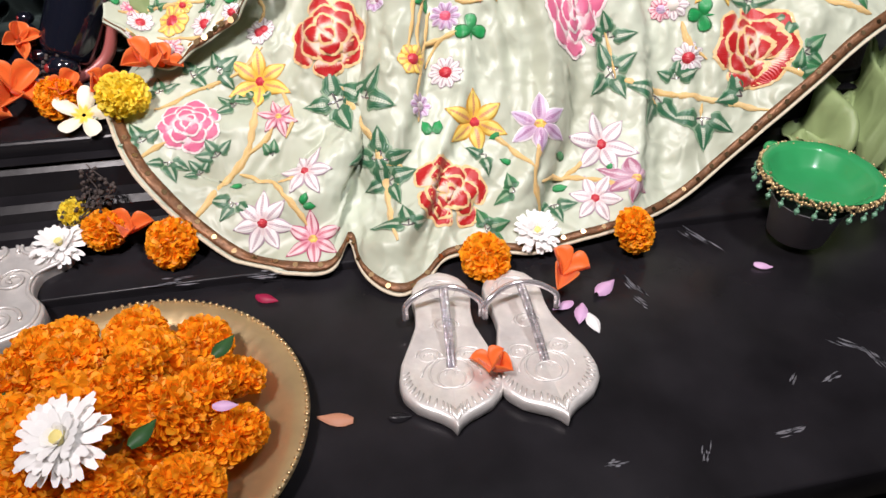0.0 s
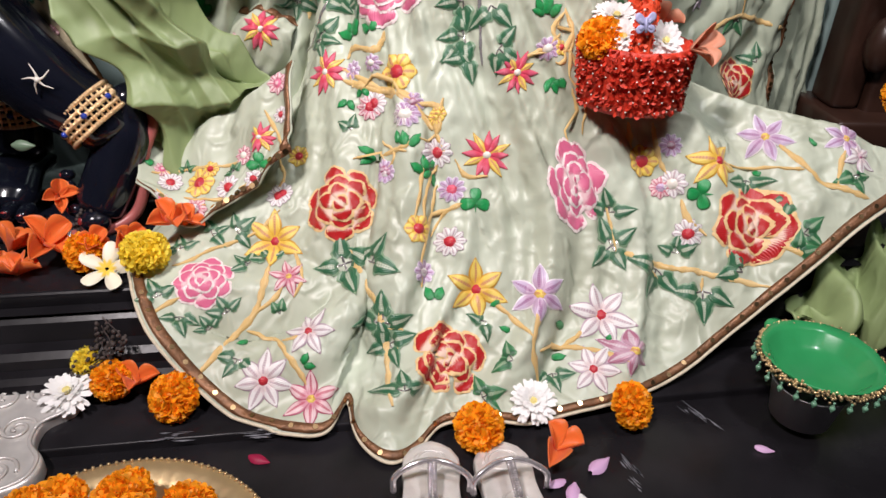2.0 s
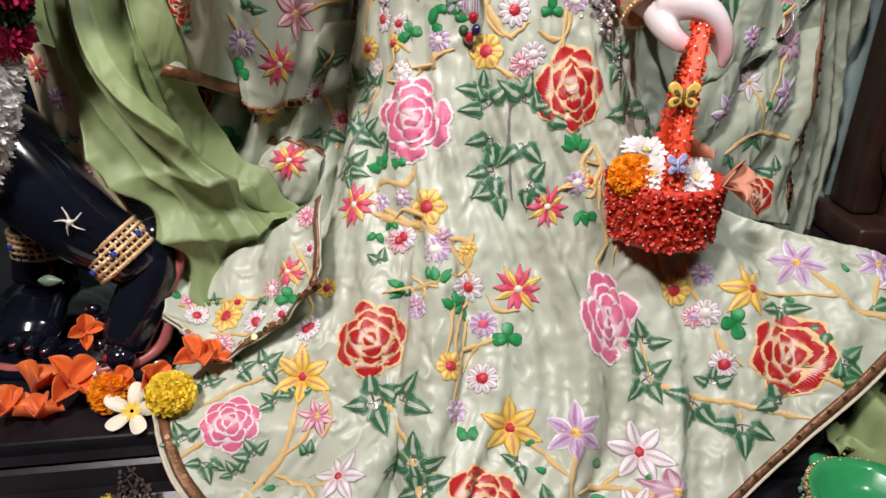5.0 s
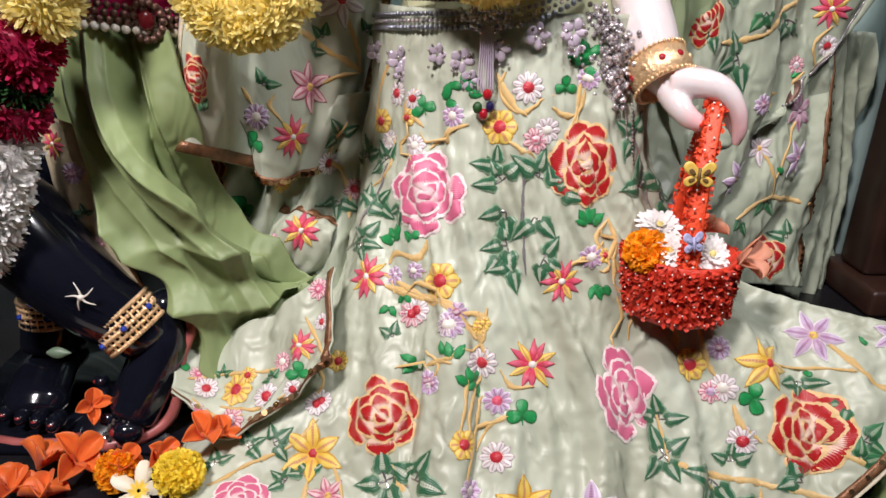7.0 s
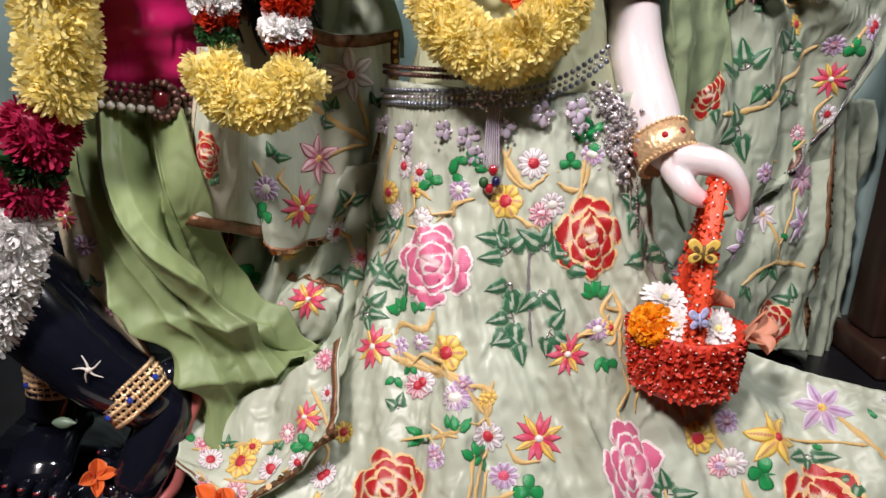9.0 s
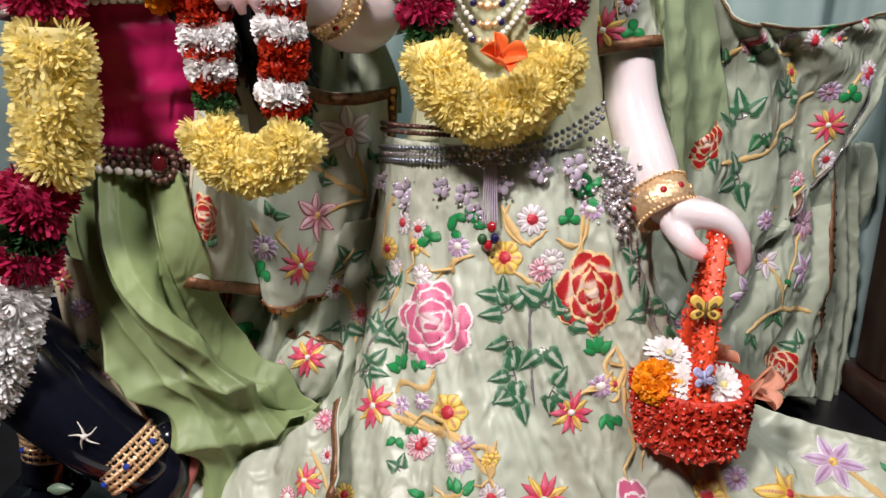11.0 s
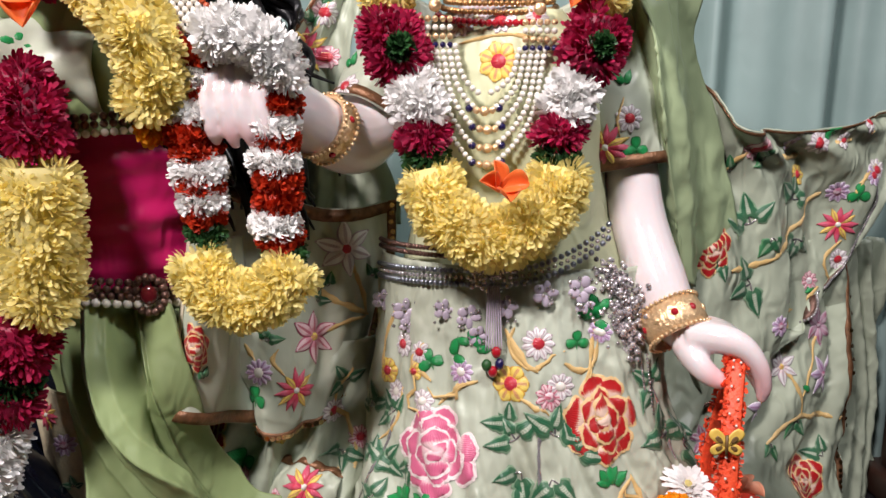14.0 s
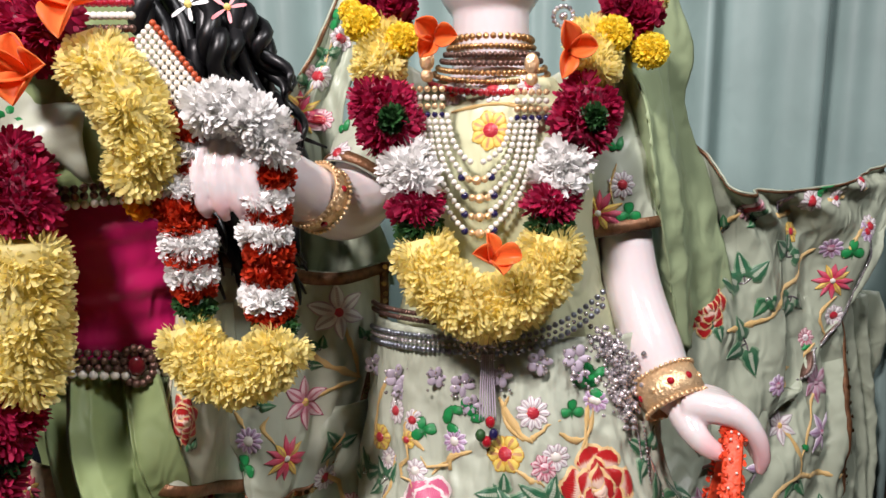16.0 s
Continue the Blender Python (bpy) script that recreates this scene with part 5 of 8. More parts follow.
posy(skirt, (0.391, 0.876, 0.260), 0.031, 0, T_LILAC, T_PLUM, 10)
posy(skirt, (0.414, 0.814, 0.163), 0.039, 0, T_WHITE, T_RED, 10)
posy(skirt, (0.134, 0.938, 0.572), 0.037, 0, T_WHITE, T_RED, 11)
posy(skirt, (0.159, 0.929, 0.524), 0.031, 0, T_WHITE, PEARL, 9)
posy(skirt, (0.146, 0.926, 0.512), 0.032, 0, T_BLUSH, T_BLUSH, 9)
posy(skirt, (0.048, 0.954, 0.534), 0.030, 0, T_LILAC, PEARL, 11)
posy(skirt, (-0.021, 1.010, 0.550), 0.032, 0, T_WHITE, T_RED, 10)
posy(skirt, (-0.032, 1.004, 0.491), 0.029, 0, T_WHITE, PEARL, 8)
posy(skirt, (0.207, 0.942, 0.583), 0.024, 0, T_LILAC, PEARL, 8)
posy(skirt, (0.220, 0.892, 0.377), 0.028, 0, T_LILAC, PEARL, 9)
posy(skirt, (-0.021, 0.924, 0.334), 0.025, 0, T_LILAC, T_LILAC, 8)
posy(skirt, (-0.124, 0.959, 0.246), 0.024, 0, T_WHITE, T_RED, 8)
posy(skirt, (-0.112, 0.857, 0.190), 0.029, 0, T_WHITE, T_RED, 8)
clover(skirt, (0.134, 0.803, 0.208), 0.031, 0)
clover(skirt, (0.178, 0.939, 0.573), 0.023, 0)
clover(skirt, (0.012, 0.977, 0.538), 0.027, 20)
clover(skirt, (0.433, 0.845, 0.206), 0.034, 90)
leaf(skirt, (0.085, 0.731, 0.110), 0.038, 0, T_EMERALD, 2)
leaf(skirt, (0.076, 0.825, 0.241), 0.033, 0, T_EMERALD, 2)
leaf(skirt, (0.227, 0.887, 0.340), 0.026, 180, T_EMERALD, 2)
leaf(skirt, (0.213, 0.904, 0.416), 0.037, 0, T_EMERALD, 2)
leaf(skirt, (-0.022, 0.946, 0.370), 0.044, 20, T_EMERALD, 2)
leaf(skirt, (0.036, 0.963, 0.549), 0.041, -60, T_EMERALD, 2)
leaf(skirt, (0.062, 0.951, 0.562), 0.034, -60, T_EMERALD, 2)
leaf(skirt, (0.197, 0.948, 0.595), 0.047, -30, T_EMERALD, 3)
leaf(skirt, (0.009, 0.860, 0.245), 0.032, 100, T_EMERALD, 2)
leaf(skirt, (-0.023, 0.950, 0.374), 0.037, 0, T_EMERALD, 2)
star(skirt, (0.136, 0.749, 0.116), 0.081, 10, T_YELLOW, 6, T_RED)
star(skirt, (0.215, 0.736, 0.118), 0.076, 0, T_LILAC, 6, T_YELLOW)
star(skirt, (0.297, 0.746, 0.080), 0.086, 15, T_WHITE, 6, T_RED)
star(skirt, (0.332, 0.696, 0.064), 0.065, 0, T_PLUM, 6, T_YELLOW)
star(skirt, (0.281, 0.688, 0.041), 0.071, 20, T_WHITE, 6, T_RED)
star(skirt, (-0.114, 0.663, 0.041), 0.074, 0, T_WHITE, 7, T_RED)
star(skirt, (-0.064, 0.701, 0.086), 0.066, 25, T_WHITE, 6, T_RED)
star(skirt, (-0.057, 0.646, 0.027), 0.068, 0, T_BLUSH, 6, T_YELLOW)
star(skirt, (-0.119, 0.818, 0.139), 0.080, 0, T_YELLOW, 6, T_RED)
star(skirt, (-0.095, 0.764, 0.120), 0.051, 20, T_BLUSH, 6, T_YELLOW)
star(skirt, (0.454, 0.866, 0.244), 0.077, 20, T_YELLOW, 6, T_RED)
star(skirt, (0.528, 0.904, 0.264), 0.073, 15, T_LILAC, 6, T_YELLOW)
star(skirt, (0.635, 0.898, 0.266), 0.065, 0, T_LILAC, 6, T_YELLOW)
star(skirt, (0.650, 0.881, 0.248), 0.057, 0, T_WHITE, 6, T_PLUM)
leaf(skirt, (-0.027, 0.777, 0.132), 0.067, 60, T_SAGE, 4)
leaf(skirt, (0.007, 0.765, 0.143), 0.063, -30, T_SAGE, 3)
leaf(skirt, (0.024, 0.709, 0.093), 0.060, 40, T_SAGE, 4)
leaf(skirt, (0.032, 0.697, 0.070), 0.053, 160, T_SAGE, 4)
leaf(skirt, (0.051, 0.632, 0.054), 0.044, 0, T_SAGE, 3)
leaf(skirt, (-0.245, 0.730, 0.111), 0.041, 30, T_SAGE, 3)
leaf(skirt, (-0.219, 0.716, 0.092), 0.040, 200, T_SAGE, 3)
leaf(skirt, (-0.146, 0.682, 0.057), 0.043, 160, T_SAGE, 3)
leaf(skirt, (-0.165, 0.726, 0.092), 0.040, 30, T_SAGE, 3)
leaf(skirt, (-0.146, 0.781, 0.127), 0.042, 60, T_SAGE, 3)
leaf(skirt, (-0.199, 0.820, 0.147), 0.043, -60, T_SAGE, 3)
leaf(skirt, (-0.234, 0.800, 0.135), 0.040, 20, T_SAGE, 3)
leaf(skirt, (-0.166, 0.820, 0.152), 0.043, -60, T_SAGE, 3)
leaf(skirt, (-0.069, 0.670, 0.059), 0.029, -60, T_EMERALD, 2)
leaf(skirt, (-0.103, 0.731, 0.088), 0.030, 10, T_GREEN, 2)
leaf(skirt, (-0.137, 0.707, 0.063), 0.024, 120, T_EMERALD, 1)
leaf(skirt, (0.311, 0.829, 0.185), 0.051, 0, T_SAGE, 3)
leaf(skirt, (0.315, 0.805, 0.149), 0.061, 170, T_SAGE, 4)
leaf(skirt, (0.374, 0.794, 0.121), 0.070, 150, T_SAGE, 3)
leaf(skirt, (0.401, 0.808, 0.138), 0.044, 10, T_SAGE, 3)
leaf(skirt, (0.436, 0.779, 0.097), 0.070, 180, T_SAGE, 3)
leaf(skirt, (0.486, 0.789, 0.121), 0.063, 60, T_SAGE, 2)
leaf(skirt, (0.550, 0.791, 0.151), 0.055, -60, T_GREEN, 2)
leaf(skirt, (0.560, 0.805, 0.172), 0.053, -80, T_GREEN, 2)
leaf(skirt, (0.502, 0.875, 0.213), 0.048, 180, T_SAGE, 3)
leaf(skirt, (0.547, 0.835, 0.204), 0.044, 120, T_GREEN, 2)
leaf(skirt, (0.637, 0.857, 0.232), 0.044, 190, T_GREEN, 3)
leaf(skirt, (0.179, 0.678, 0.063), 0.042, 80, T_GREEN, 2)
leaf(skirt, (0.142, 0.650, 0.029), 0.042, -70, T_GREEN, 3)
leaf(skirt, (0.149, 0.721, 0.088), 0.041, 120, T_SAGE, 2)
leaf(skirt, (0.167, 0.738, 0.107), 0.027, 120, T_EMERALD, 1)
leaf(skirt, (0.179, 0.711, 0.079), 0.027, 60, T_EMERALD, 1)
leaf(skirt, (0.250, 0.735, 0.068), 0.034, 60, T_EMERALD, 1)
leaf(skirt, (0.299, 0.716, 0.062), 0.030, -60, T_EMERALD, 1)
leaf(skirt, (0.232, 0.692, 0.030), 0.041, 180, T_SAGE, 3)
leaf(skirt, (0.230, 0.707, 0.043), 0.028, -80, T_EMERALD, 1)
leaf(skirt, (0.522, 0.871, 0.223), 0.026, 60, T_EMERALD, 1)
leaf(skirt, (0.595, 0.890, 0.256), 0.027, 60, T_EMERALD, 1)
leaf(skirt, (0.107, 0.920, 0.463), 0.060, 30, T_SAGE, 3)
leaf(skirt, (0.152, 0.918, 0.468), 0.063, -10, T_SAGE, 3)
leaf(skirt, (0.114, 0.914, 0.426), 0.058, 130, T_SAGE, 2)
leaf(skirt, (0.174, 0.915, 0.448), 0.058, -60, T_SAGE, 2)
leaf(skirt, (0.147, 0.903, 0.423), 0.057, 190, T_SAGE, 2)
leaf(skirt, (0.118, 0.902, 0.386), 0.055, 100, T_SAGE, 3)
leaf(skirt, (0.122, 0.892, 0.364), 0.051, 140, T_SAGE, 2)
leaf(skirt, (0.157, 0.879, 0.378), 0.049, -120, T_SAGE, 3)
leaf(skirt, (-0.063, 1.031, 0.459), 0.055, 0, T_SAGE, 3)
leaf(skirt, (-0.046, 0.984, 0.407), 0.049, -30, T_SAGE, 3)
leaf(skirt, (-0.068, 0.970, 0.360), 0.049, 180, T_SAGE, 3)
leaf(skirt, (0.217, 0.905, 0.412), 0.041, -20, T_EMERALD, 2)
leaf(skirt, (0.226, 0.886, 0.338), 0.031, 180, T_EMERALD, 2)
leaf(skirt, (0.286, 0.953, 0.449), 0.065, 30, T_SAGE, 3)
leaf(skirt, (0.316, 0.964, 0.435), 0.066, -60, T_SAGE, 3)
leaf(skirt, (0.271, 0.957, 0.513), 0.056, 60, T_SAGE, 3)
stem(skirt, [(-0.021, 0.789, 0.146), (0.002, 0.747, 0.118), (0.021, 0.711, 0.096), (0.030, 0.671, 0.054), (0.038, 0.618, 0.044)], 0.0106)
stem(skirt, [(-0.190, 0.665, 0.047), (-0.160, 0.704, 0.066), (-0.133, 0.728, 0.090), (-0.124, 0.750, 0.115), (-0.121, 0.783, 0.127)], 0.0097)
stem(skirt, [(-0.141, 0.716, 0.073), (-0.100, 0.702, 0.067), (-0.076, 0.669, 0.056), (-0.059, 0.656, 0.032)], 0.0081)
stem(skirt, [(-0.132, 0.729, 0.090), (-0.110, 0.742, 0.103), (-0.098, 0.758, 0.118)], 0.0074)
stem(skirt, [(-0.094, 0.699, 0.070), (-0.067, 0.695, 0.082)], 0.0066)
stem(skirt, [(0.213, 0.679, 0.022), (0.204, 0.691, 0.071), (0.211, 0.716, 0.101), (0.214, 0.730, 0.112)], 0.0102)
stem(skirt, [(0.204, 0.697, 0.084), (0.177, 0.728, 0.092), (0.150, 0.742, 0.110)], 0.0080)
stem(skirt, [(0.212, 0.693, 0.065), (0.256, 0.721, 0.058), (0.294, 0.744, 0.077)], 0.0081)
stem(skirt, [(0.234, 0.717, 0.052), (0.281, 0.710, 0.054), (0.324, 0.688, 0.054)], 0.0076)
stem(skirt, [(0.319, 0.799, 0.144), (0.382, 0.797, 0.124), (0.439, 0.790, 0.118), (0.524, 0.775, 0.108)], 0.0094)
stem(skirt, [(0.543, 0.898, 0.259), (0.583, 0.854, 0.232), (0.625, 0.842, 0.217), (0.653, 0.837, 0.208)], 0.0098)
stem(skirt, [(0.612, 0.847, 0.223), (0.622, 0.870, 0.246), (0.633, 0.887, 0.258)], 0.0088)
stem(skirt, [(0.472, 0.878, 0.236), (0.550, 0.866, 0.236), (0.569, 0.860, 0.237)], 0.0052)
stem(skirt, [(0.530, 0.804, 0.154), (0.577, 0.785, 0.146)], 0.0095)
stem(skirt, [(0.406, 0.840, 0.200), (0.414, 0.824, 0.180), (0.441, 0.816, 0.160)], 0.0103)
stem(skirt, [(0.068, 0.746, 0.119), (0.068, 0.760, 0.151), (0.077, 0.796, 0.185), (0.108, 0.802, 0.202), (0.130, 0.803, 0.212)], 0.0075)
stem(skirt, [(0.087, 0.836, 0.243), (0.073, 0.806, 0.220), (0.070, 0.785, 0.191)], 0.0077)
stem(skirt, [(0.015, 0.916, 0.377), (0.008, 0.909, 0.365), (-0.022, 0.938, 0.359), (-0.030, 0.938, 0.344)], 0.0107)
stem(skirt, [(-0.022, 0.923, 0.330), (0.008, 0.893, 0.322), (0.044, 0.869, 0.320), (0.065, 0.856, 0.303), (0.080, 0.851, 0.283)], 0.0110)
stem(skirt, [(0.333, 0.886, 0.287), (0.340, 0.879, 0.254)], 0.0095)
stem(skirt, [(0.367, 0.892, 0.285), (0.376, 0.870, 0.246), (0.388, 0.861, 0.226)], 0.0096)
stem(skirt, [(-0.252, 0.702, 0.101), (-0.233, 0.725, 0.105), (-0.214, 0.735, 0.111)], 0.0072)
stem(skirt, [(-0.237, 0.771, 0.128), (-0.194, 0.797, 0.139), (-0.148, 0.818, 0.149), (-0.114, 0.840, 0.174)], 0.0062)
stem(skirt, [(0.150, 0.826, 0.234), (0.122, 0.820, 0.236), (0.108, 0.832, 0.253)], 0.0077)
stem(skirt, [(0.017, 0.844, 0.250), (0.045, 0.828, 0.271), (0.052, 0.831, 0.276)], 0.0078)
stem(skirt, [(0.186, 0.881, 0.362), (0.215, 0.893, 0.377), (0.234, 0.907, 0.391)], 0.0077)
stem(skirt, [(0.240, 0.919, 0.416), (0.225, 0.901, 0.393), (0.254, 0.901, 0.364), (0.261, 0.889, 0.342)], 0.0085)
stem(skirt, [(0.098, 0.953, 0.586), (0.115, 0.938, 0.554), (0.132, 0.932, 0.540)], 0.0121)
stem(skirt, [(0.200, 0.946, 0.595), (0.195, 0.943, 0.556), (0.189, 0.935, 0.527)], 0.0073)
stem(skirt, [(0.162, 0.931, 0.551), (0.180, 0.936, 0.540), (0.198, 0.941, 0.543)], 0.0093)
stem(skirt, [(-0.033, 1.032, 0.586), (-0.046, 1.037, 0.542), (-0.049, 1.031, 0.498)], 0.0087)
stem(skirt, [(0.012, 0.970, 0.516), (-0.010, 0.988, 0.537), (0.004, 0.984, 0.559)], 0.0098)
stem(skirt, [(0.066, 0.942, 0.526), (0.040, 0.952, 0.514), (0.020, 0.960, 0.490)], 0.0088)
stem(skirt, [(0.018, 0.918, 0.386), (0.016, 0.913, 0.369)], 0.0070)
stem(skirt, [(0.053, 0.860, 0.313), (0.084, 0.858, 0.311), (0.087, 0.847, 0.286)], 0.0096)
stem(skirt, [(0.134, 0.919, 0.489), (0.133, 0.904, 0.426), (0.140, 0.885, 0.356)], 0.0054, DIAMANTE)
stem(skirt, [(-0.031, 0.995, 0.461), (-0.064, 0.982, 0.395), (-0.091, 1.005, 0.333)], 0.0052, DIAMANTE)
stem(skirt, [(0.271, 0.957, 0.513), (0.294, 0.961, 0.455), (0.304, 0.954, 0.419)], 0.0049, DIAMANTE)
posy(apron, (-0.222, 0.872, 0.195), 0.042, 0, T_YELLOW, T_RED, 7)
posy(apron, (-0.179, 0.854, 0.197), 0.034, 0, T_WHITE, T_RED, 10)
posy(apron, (-0.264, 0.884, 0.187), 0.032, 0, T_WHITE, T_RED, 9)
posy(apron, (-0.222, 0.837, 0.175), 0.032, 0, T_BLUSH, T_WHITE, 9)
posy(apron, (-0.262, 0.840, 0.187), 0.028, 0, T_WHITE, T_PINK, 9)
star(apron, (-0.139, 0.874, 0.259), 0.042, 0, T_CORAL, 12, PEARL, T_YELLOW, 0.22)
clover(apron, (-0.137, 0.855, 0.230), 0.024, 0)
clover(apron, (-0.302, 0.901, 0.214), 0.025, 0)
posy(apron, (-0.118, 0.920, 0.315), 0.029, 0, T_BLUSH, T_PINK, 8)
posy(apron, (-0.111, 0.890, 0.284), 0.023, 0, T_WHITE, T_RED, 8)
posy(apron, (-0.163, 0.882, 0.231), 0.026, 0, T_BLUSH, PEARL, 8)
stem(apron, [(-0.288, 0.886, 0.202), (-0.256, 0.900, 0.198), (-0.208, 0.886, 0.212), (-0.162, 0.877, 0.226)], 0.0065)
stem(apron, [(-0.239, 0.855, 0.181), (-0.194, 0.845, 0.184), (-0.150, 0.840, 0.209)], 0.0064)
stem(apron, [(-0.135, 0.901, 0.286), (-0.118, 0.878, 0.267), (-0.103, 0.843, 0.255)], 0.0064)
star(pouch, (-0.152, 1.001, 0.364), 0.057, 0, T_CORAL, 12, PEARL, T_YELLOW, 0.22)
posy(pouch, (-0.191, 1.014, 0.345), 0.019, 0, T_BLUSH, T_RED, 8)
peony(undercloth, (-0.258, 1.081, 0.409), 0.070, 0, T_RED)
posy(undercloth, (-0.277, 1.058, 0.352), 0.029, 0, T_LILAC, T_PLUM, 9)
clover(undercloth, (-0.258, 1.064, 0.383), 0.034, 0)
posy(undercloth, (-0.222, 1.063, 0.345), 0.033, 0, T_BLUSH, T_RED, 9)
posy(undercloth, (-0.325, 1.034, 0.127), 0.031, 0, T_LILAC, T_PLUM, 9)
posy(undercloth, (-0.115, 1.05, 0.445), 0.034, 0, T_WHITE, T_RED, 9)
posy(undercloth, (-0.085, 1.05, 0.410), 0.030, 0, T_BLUSH, T_RED, 9)
leaf(undercloth, (-0.095, 1.05, 0.475), 0.050, 20, T_SAGE, 3)
leaf(undercloth, (-0.105, 1.04, 0.395), 0.046, 170, T_SAGE, 3)
stem(undercloth, [(-0.090, 1.06, 0.500), (-0.110, 1.05, 0.455), (-0.090, 1.04, 0.400), (-0.110, 1.04, 0.350)], 0.0075)
stem(undercloth, [(-0.160, 1.05, 0.440), (-0.190, 1.04, 0.415), (-0.220, 1.04, 0.430)], 0.0075)
posy(undercloth, (-0.180, 1.04, 0.420), 0.032, 0, T_YELLOW, T_RED, 7)
stem(undercloth, [(-0.251, 1.082, 0.348), (-0.229, 1.051, 0.325), (-0.195, 1.077, 0.307)], 0.0075)
posy(border, (-0.409, 0.932, 0.460), 0.027, 0, T_LILAC, T_PLUM, 10)
star(border, (-0.430, 0.942, 0.493), 0.038, 0, T_CORAL, 12, PEARL, T_YELLOW, 0.22)
posy(border, (-0.394, 0.935, 0.369), 0.021, 0, T_BLUSH, T_RED, 8)
posy(border, (-0.366, 0.936, 0.297), 0.025, 0, T_BLUSH, T_RED, 8)
leaf(border, (-0.403, 0.931, 0.408), 0.024, 0, T_SAGE, 3)
leaf(border, (-0.381, 0.940, 0.328), 0.025, 0, T_SAGE, 3)
star(sash, (-0.140, 1.044, 0.550), 0.071, 0, T_BLUSH, 6, T_YELLOW)
star(sash, (-0.097, 1.076, 0.658), 0.082, 10, T_WHITE, 6, T_RED)
posy(sash, (-0.200, 1.002, 0.518), 0.034, 0, T_LILAC, PEARL, 12)
star(sash, (-0.158, 1.010, 0.491), 0.056, 0, T_CORAL, 12, PEARL, T_YELLOW, 0.22)
clover(sash, (-0.209, 1.006, 0.482), 0.029, 0)
leaf(sash, (-0.191, 1.006, 0.557), 0.034, -40, T_GREEN, 2)
leaf(sash, (-0.122, 1.068, 0.610), 0.034, 20, T_GREEN, 2)
leaf(sash, (-0.069, 1.103, 0.615), 0.036, -20, T_GREEN, 2)
leaf(sash, (-0.136, 1.054, 0.594), 0.033, -60, T_SAGE, 2)
stem(sash, [(-0.074, 1.101, 0.563), (-0.111, 1.065, 0.591), (-0.139, 1.055, 0.613), (-0.163, 1.033, 0.628)], 0.0110)
stem(sash, [(-0.076, 1.098, 0.564), (-0.083, 1.087, 0.610), (-0.095, 1.078, 0.646)], 0.0094)
stem(sash, [(-0.078, 1.096, 0.562), (-0.105, 1.064, 0.561), (-0.134, 1.055, 0.548)], 0.0078)
stem(sash, [(-0.217, 1.003, 0.555), (-0.205, 1.002, 0.533)], 0.0071)
stem(sash, [(-0.171, 1.004, 0.513), (-0.184, 1.003, 0.532), (-0.176, 1.006, 0.546)], 0.0072)
peony(flap, (-0.248, 0.921, 0.577), 0.054, 0, T_RED, 0.45)
stem(flap, [(-0.267, 0.918, 0.508), (-0.259, 0.920, 0.531), (-0.252, 0.922, 0.551)], 0.0058)
leaf(flap, (-0.267, 0.927, 0.539), 0.022, 0, T_SAGE, 3)
leaf(flap, (-0.245, 0.929, 0.538), 0.022, 0, T_GREEN, 2)
star(veil, (0.658, 1.263, 0.655), 0.060, 0, T_CORAL, 12, PEARL, T_YELLOW, 0.22)
star(veil, (0.388, 1.120, 0.730), 0.036, 0, T_CORAL, 12, PEARL, T_YELLOW, 0.22)
peony(veil, (0.401, 1.127, 0.645), 0.076, 0, T_RED, 0.85)
posy(veil, (0.648, 1.257, 0.709), 0.036, 0, T_LILAC, T_PLUM, 10)
posy(veil, (0.430, 1.152, 0.712), 0.027, 0, T_LILAC, T_PLUM, 9)
posy(veil, (0.537, 1.205, 0.784), 0.030, 0, T_LILAC, PEARL, 9)
posy(veil, (0.588, 1.213, 0.784), 0.037, 0, T_WHITE, T_RED, 10)
posy(veil, (0.710, 1.267, 0.732), 0.034, 0, T_LILAC, T_RED, 9)
posy(veil, (0.665, 1.270, 0.598), 0.035, 0, T_WHITE, T_RED, 8)
posy(veil, (0.607, 1.242, 0.569), 0.031, 0, T_BLUSH, T_WHITE, 9)
posy(veil, (0.527, 1.166, 0.519), 0.032, 0, T_LILAC, T_PLUM, 9)
posy(veil, (0.570, 1.230, 0.738), 0.033, 0, T_YELLOW, T_RED, 6)
posy(veil, (0.463, 1.151, 0.781), 0.032, 0, T_BLUSH, T_RED, 8)
posy(veil, (0.634, 1.236, 0.788), 0.026, 0, T_WHITE, T_RED, 8)
posy(veil, (0.396, 1.140, 0.773), 0.031, 0, T_BLUSH, T_WHITE, 9)
posy(veil, (0.681, 1.247, 0.813), 0.031, 0, T_WHITE, T_RED, 8)
posy(veil, (0.718, 1.273, 0.740), 0.037, 0, T_WHITE, T_RED, 9)
leaf(veil, (0.470, 1.160, 0.673), 0.074, 20, T_SAGE, 3)
leaf(veil, (0.559, 1.221, 0.700), 0.072, -20, T_SAGE, 3)
leaf(veil, (0.575, 1.229, 0.639), 0.074, 160, T_SAGE, 3)
leaf(veil, (0.474, 1.158, 0.586), 0.075, 120, T_SAGE, 3)
leaf(veil, (0.420, 1.126, 0.625), 0.048, 140, T_SAGE, 2)
leaf(veil, (0.504, 1.159, 0.653), 0.049, 180, T_GREEN, 2)
leaf(veil, (0.433, 1.158, 0.749), 0.040, 40, T_GREEN, 2)
leaf(veil, (0.486, 1.163, 0.765), 0.040, 80, T_GREEN, 2)
clover(veil, (0.682, 1.256, 0.702), 0.032, 0)
clover(veil, (0.611, 1.221, 0.805), 0.029, 40)
clover(veil, (0.349, 1.128, 0.869), 0.030, 40)
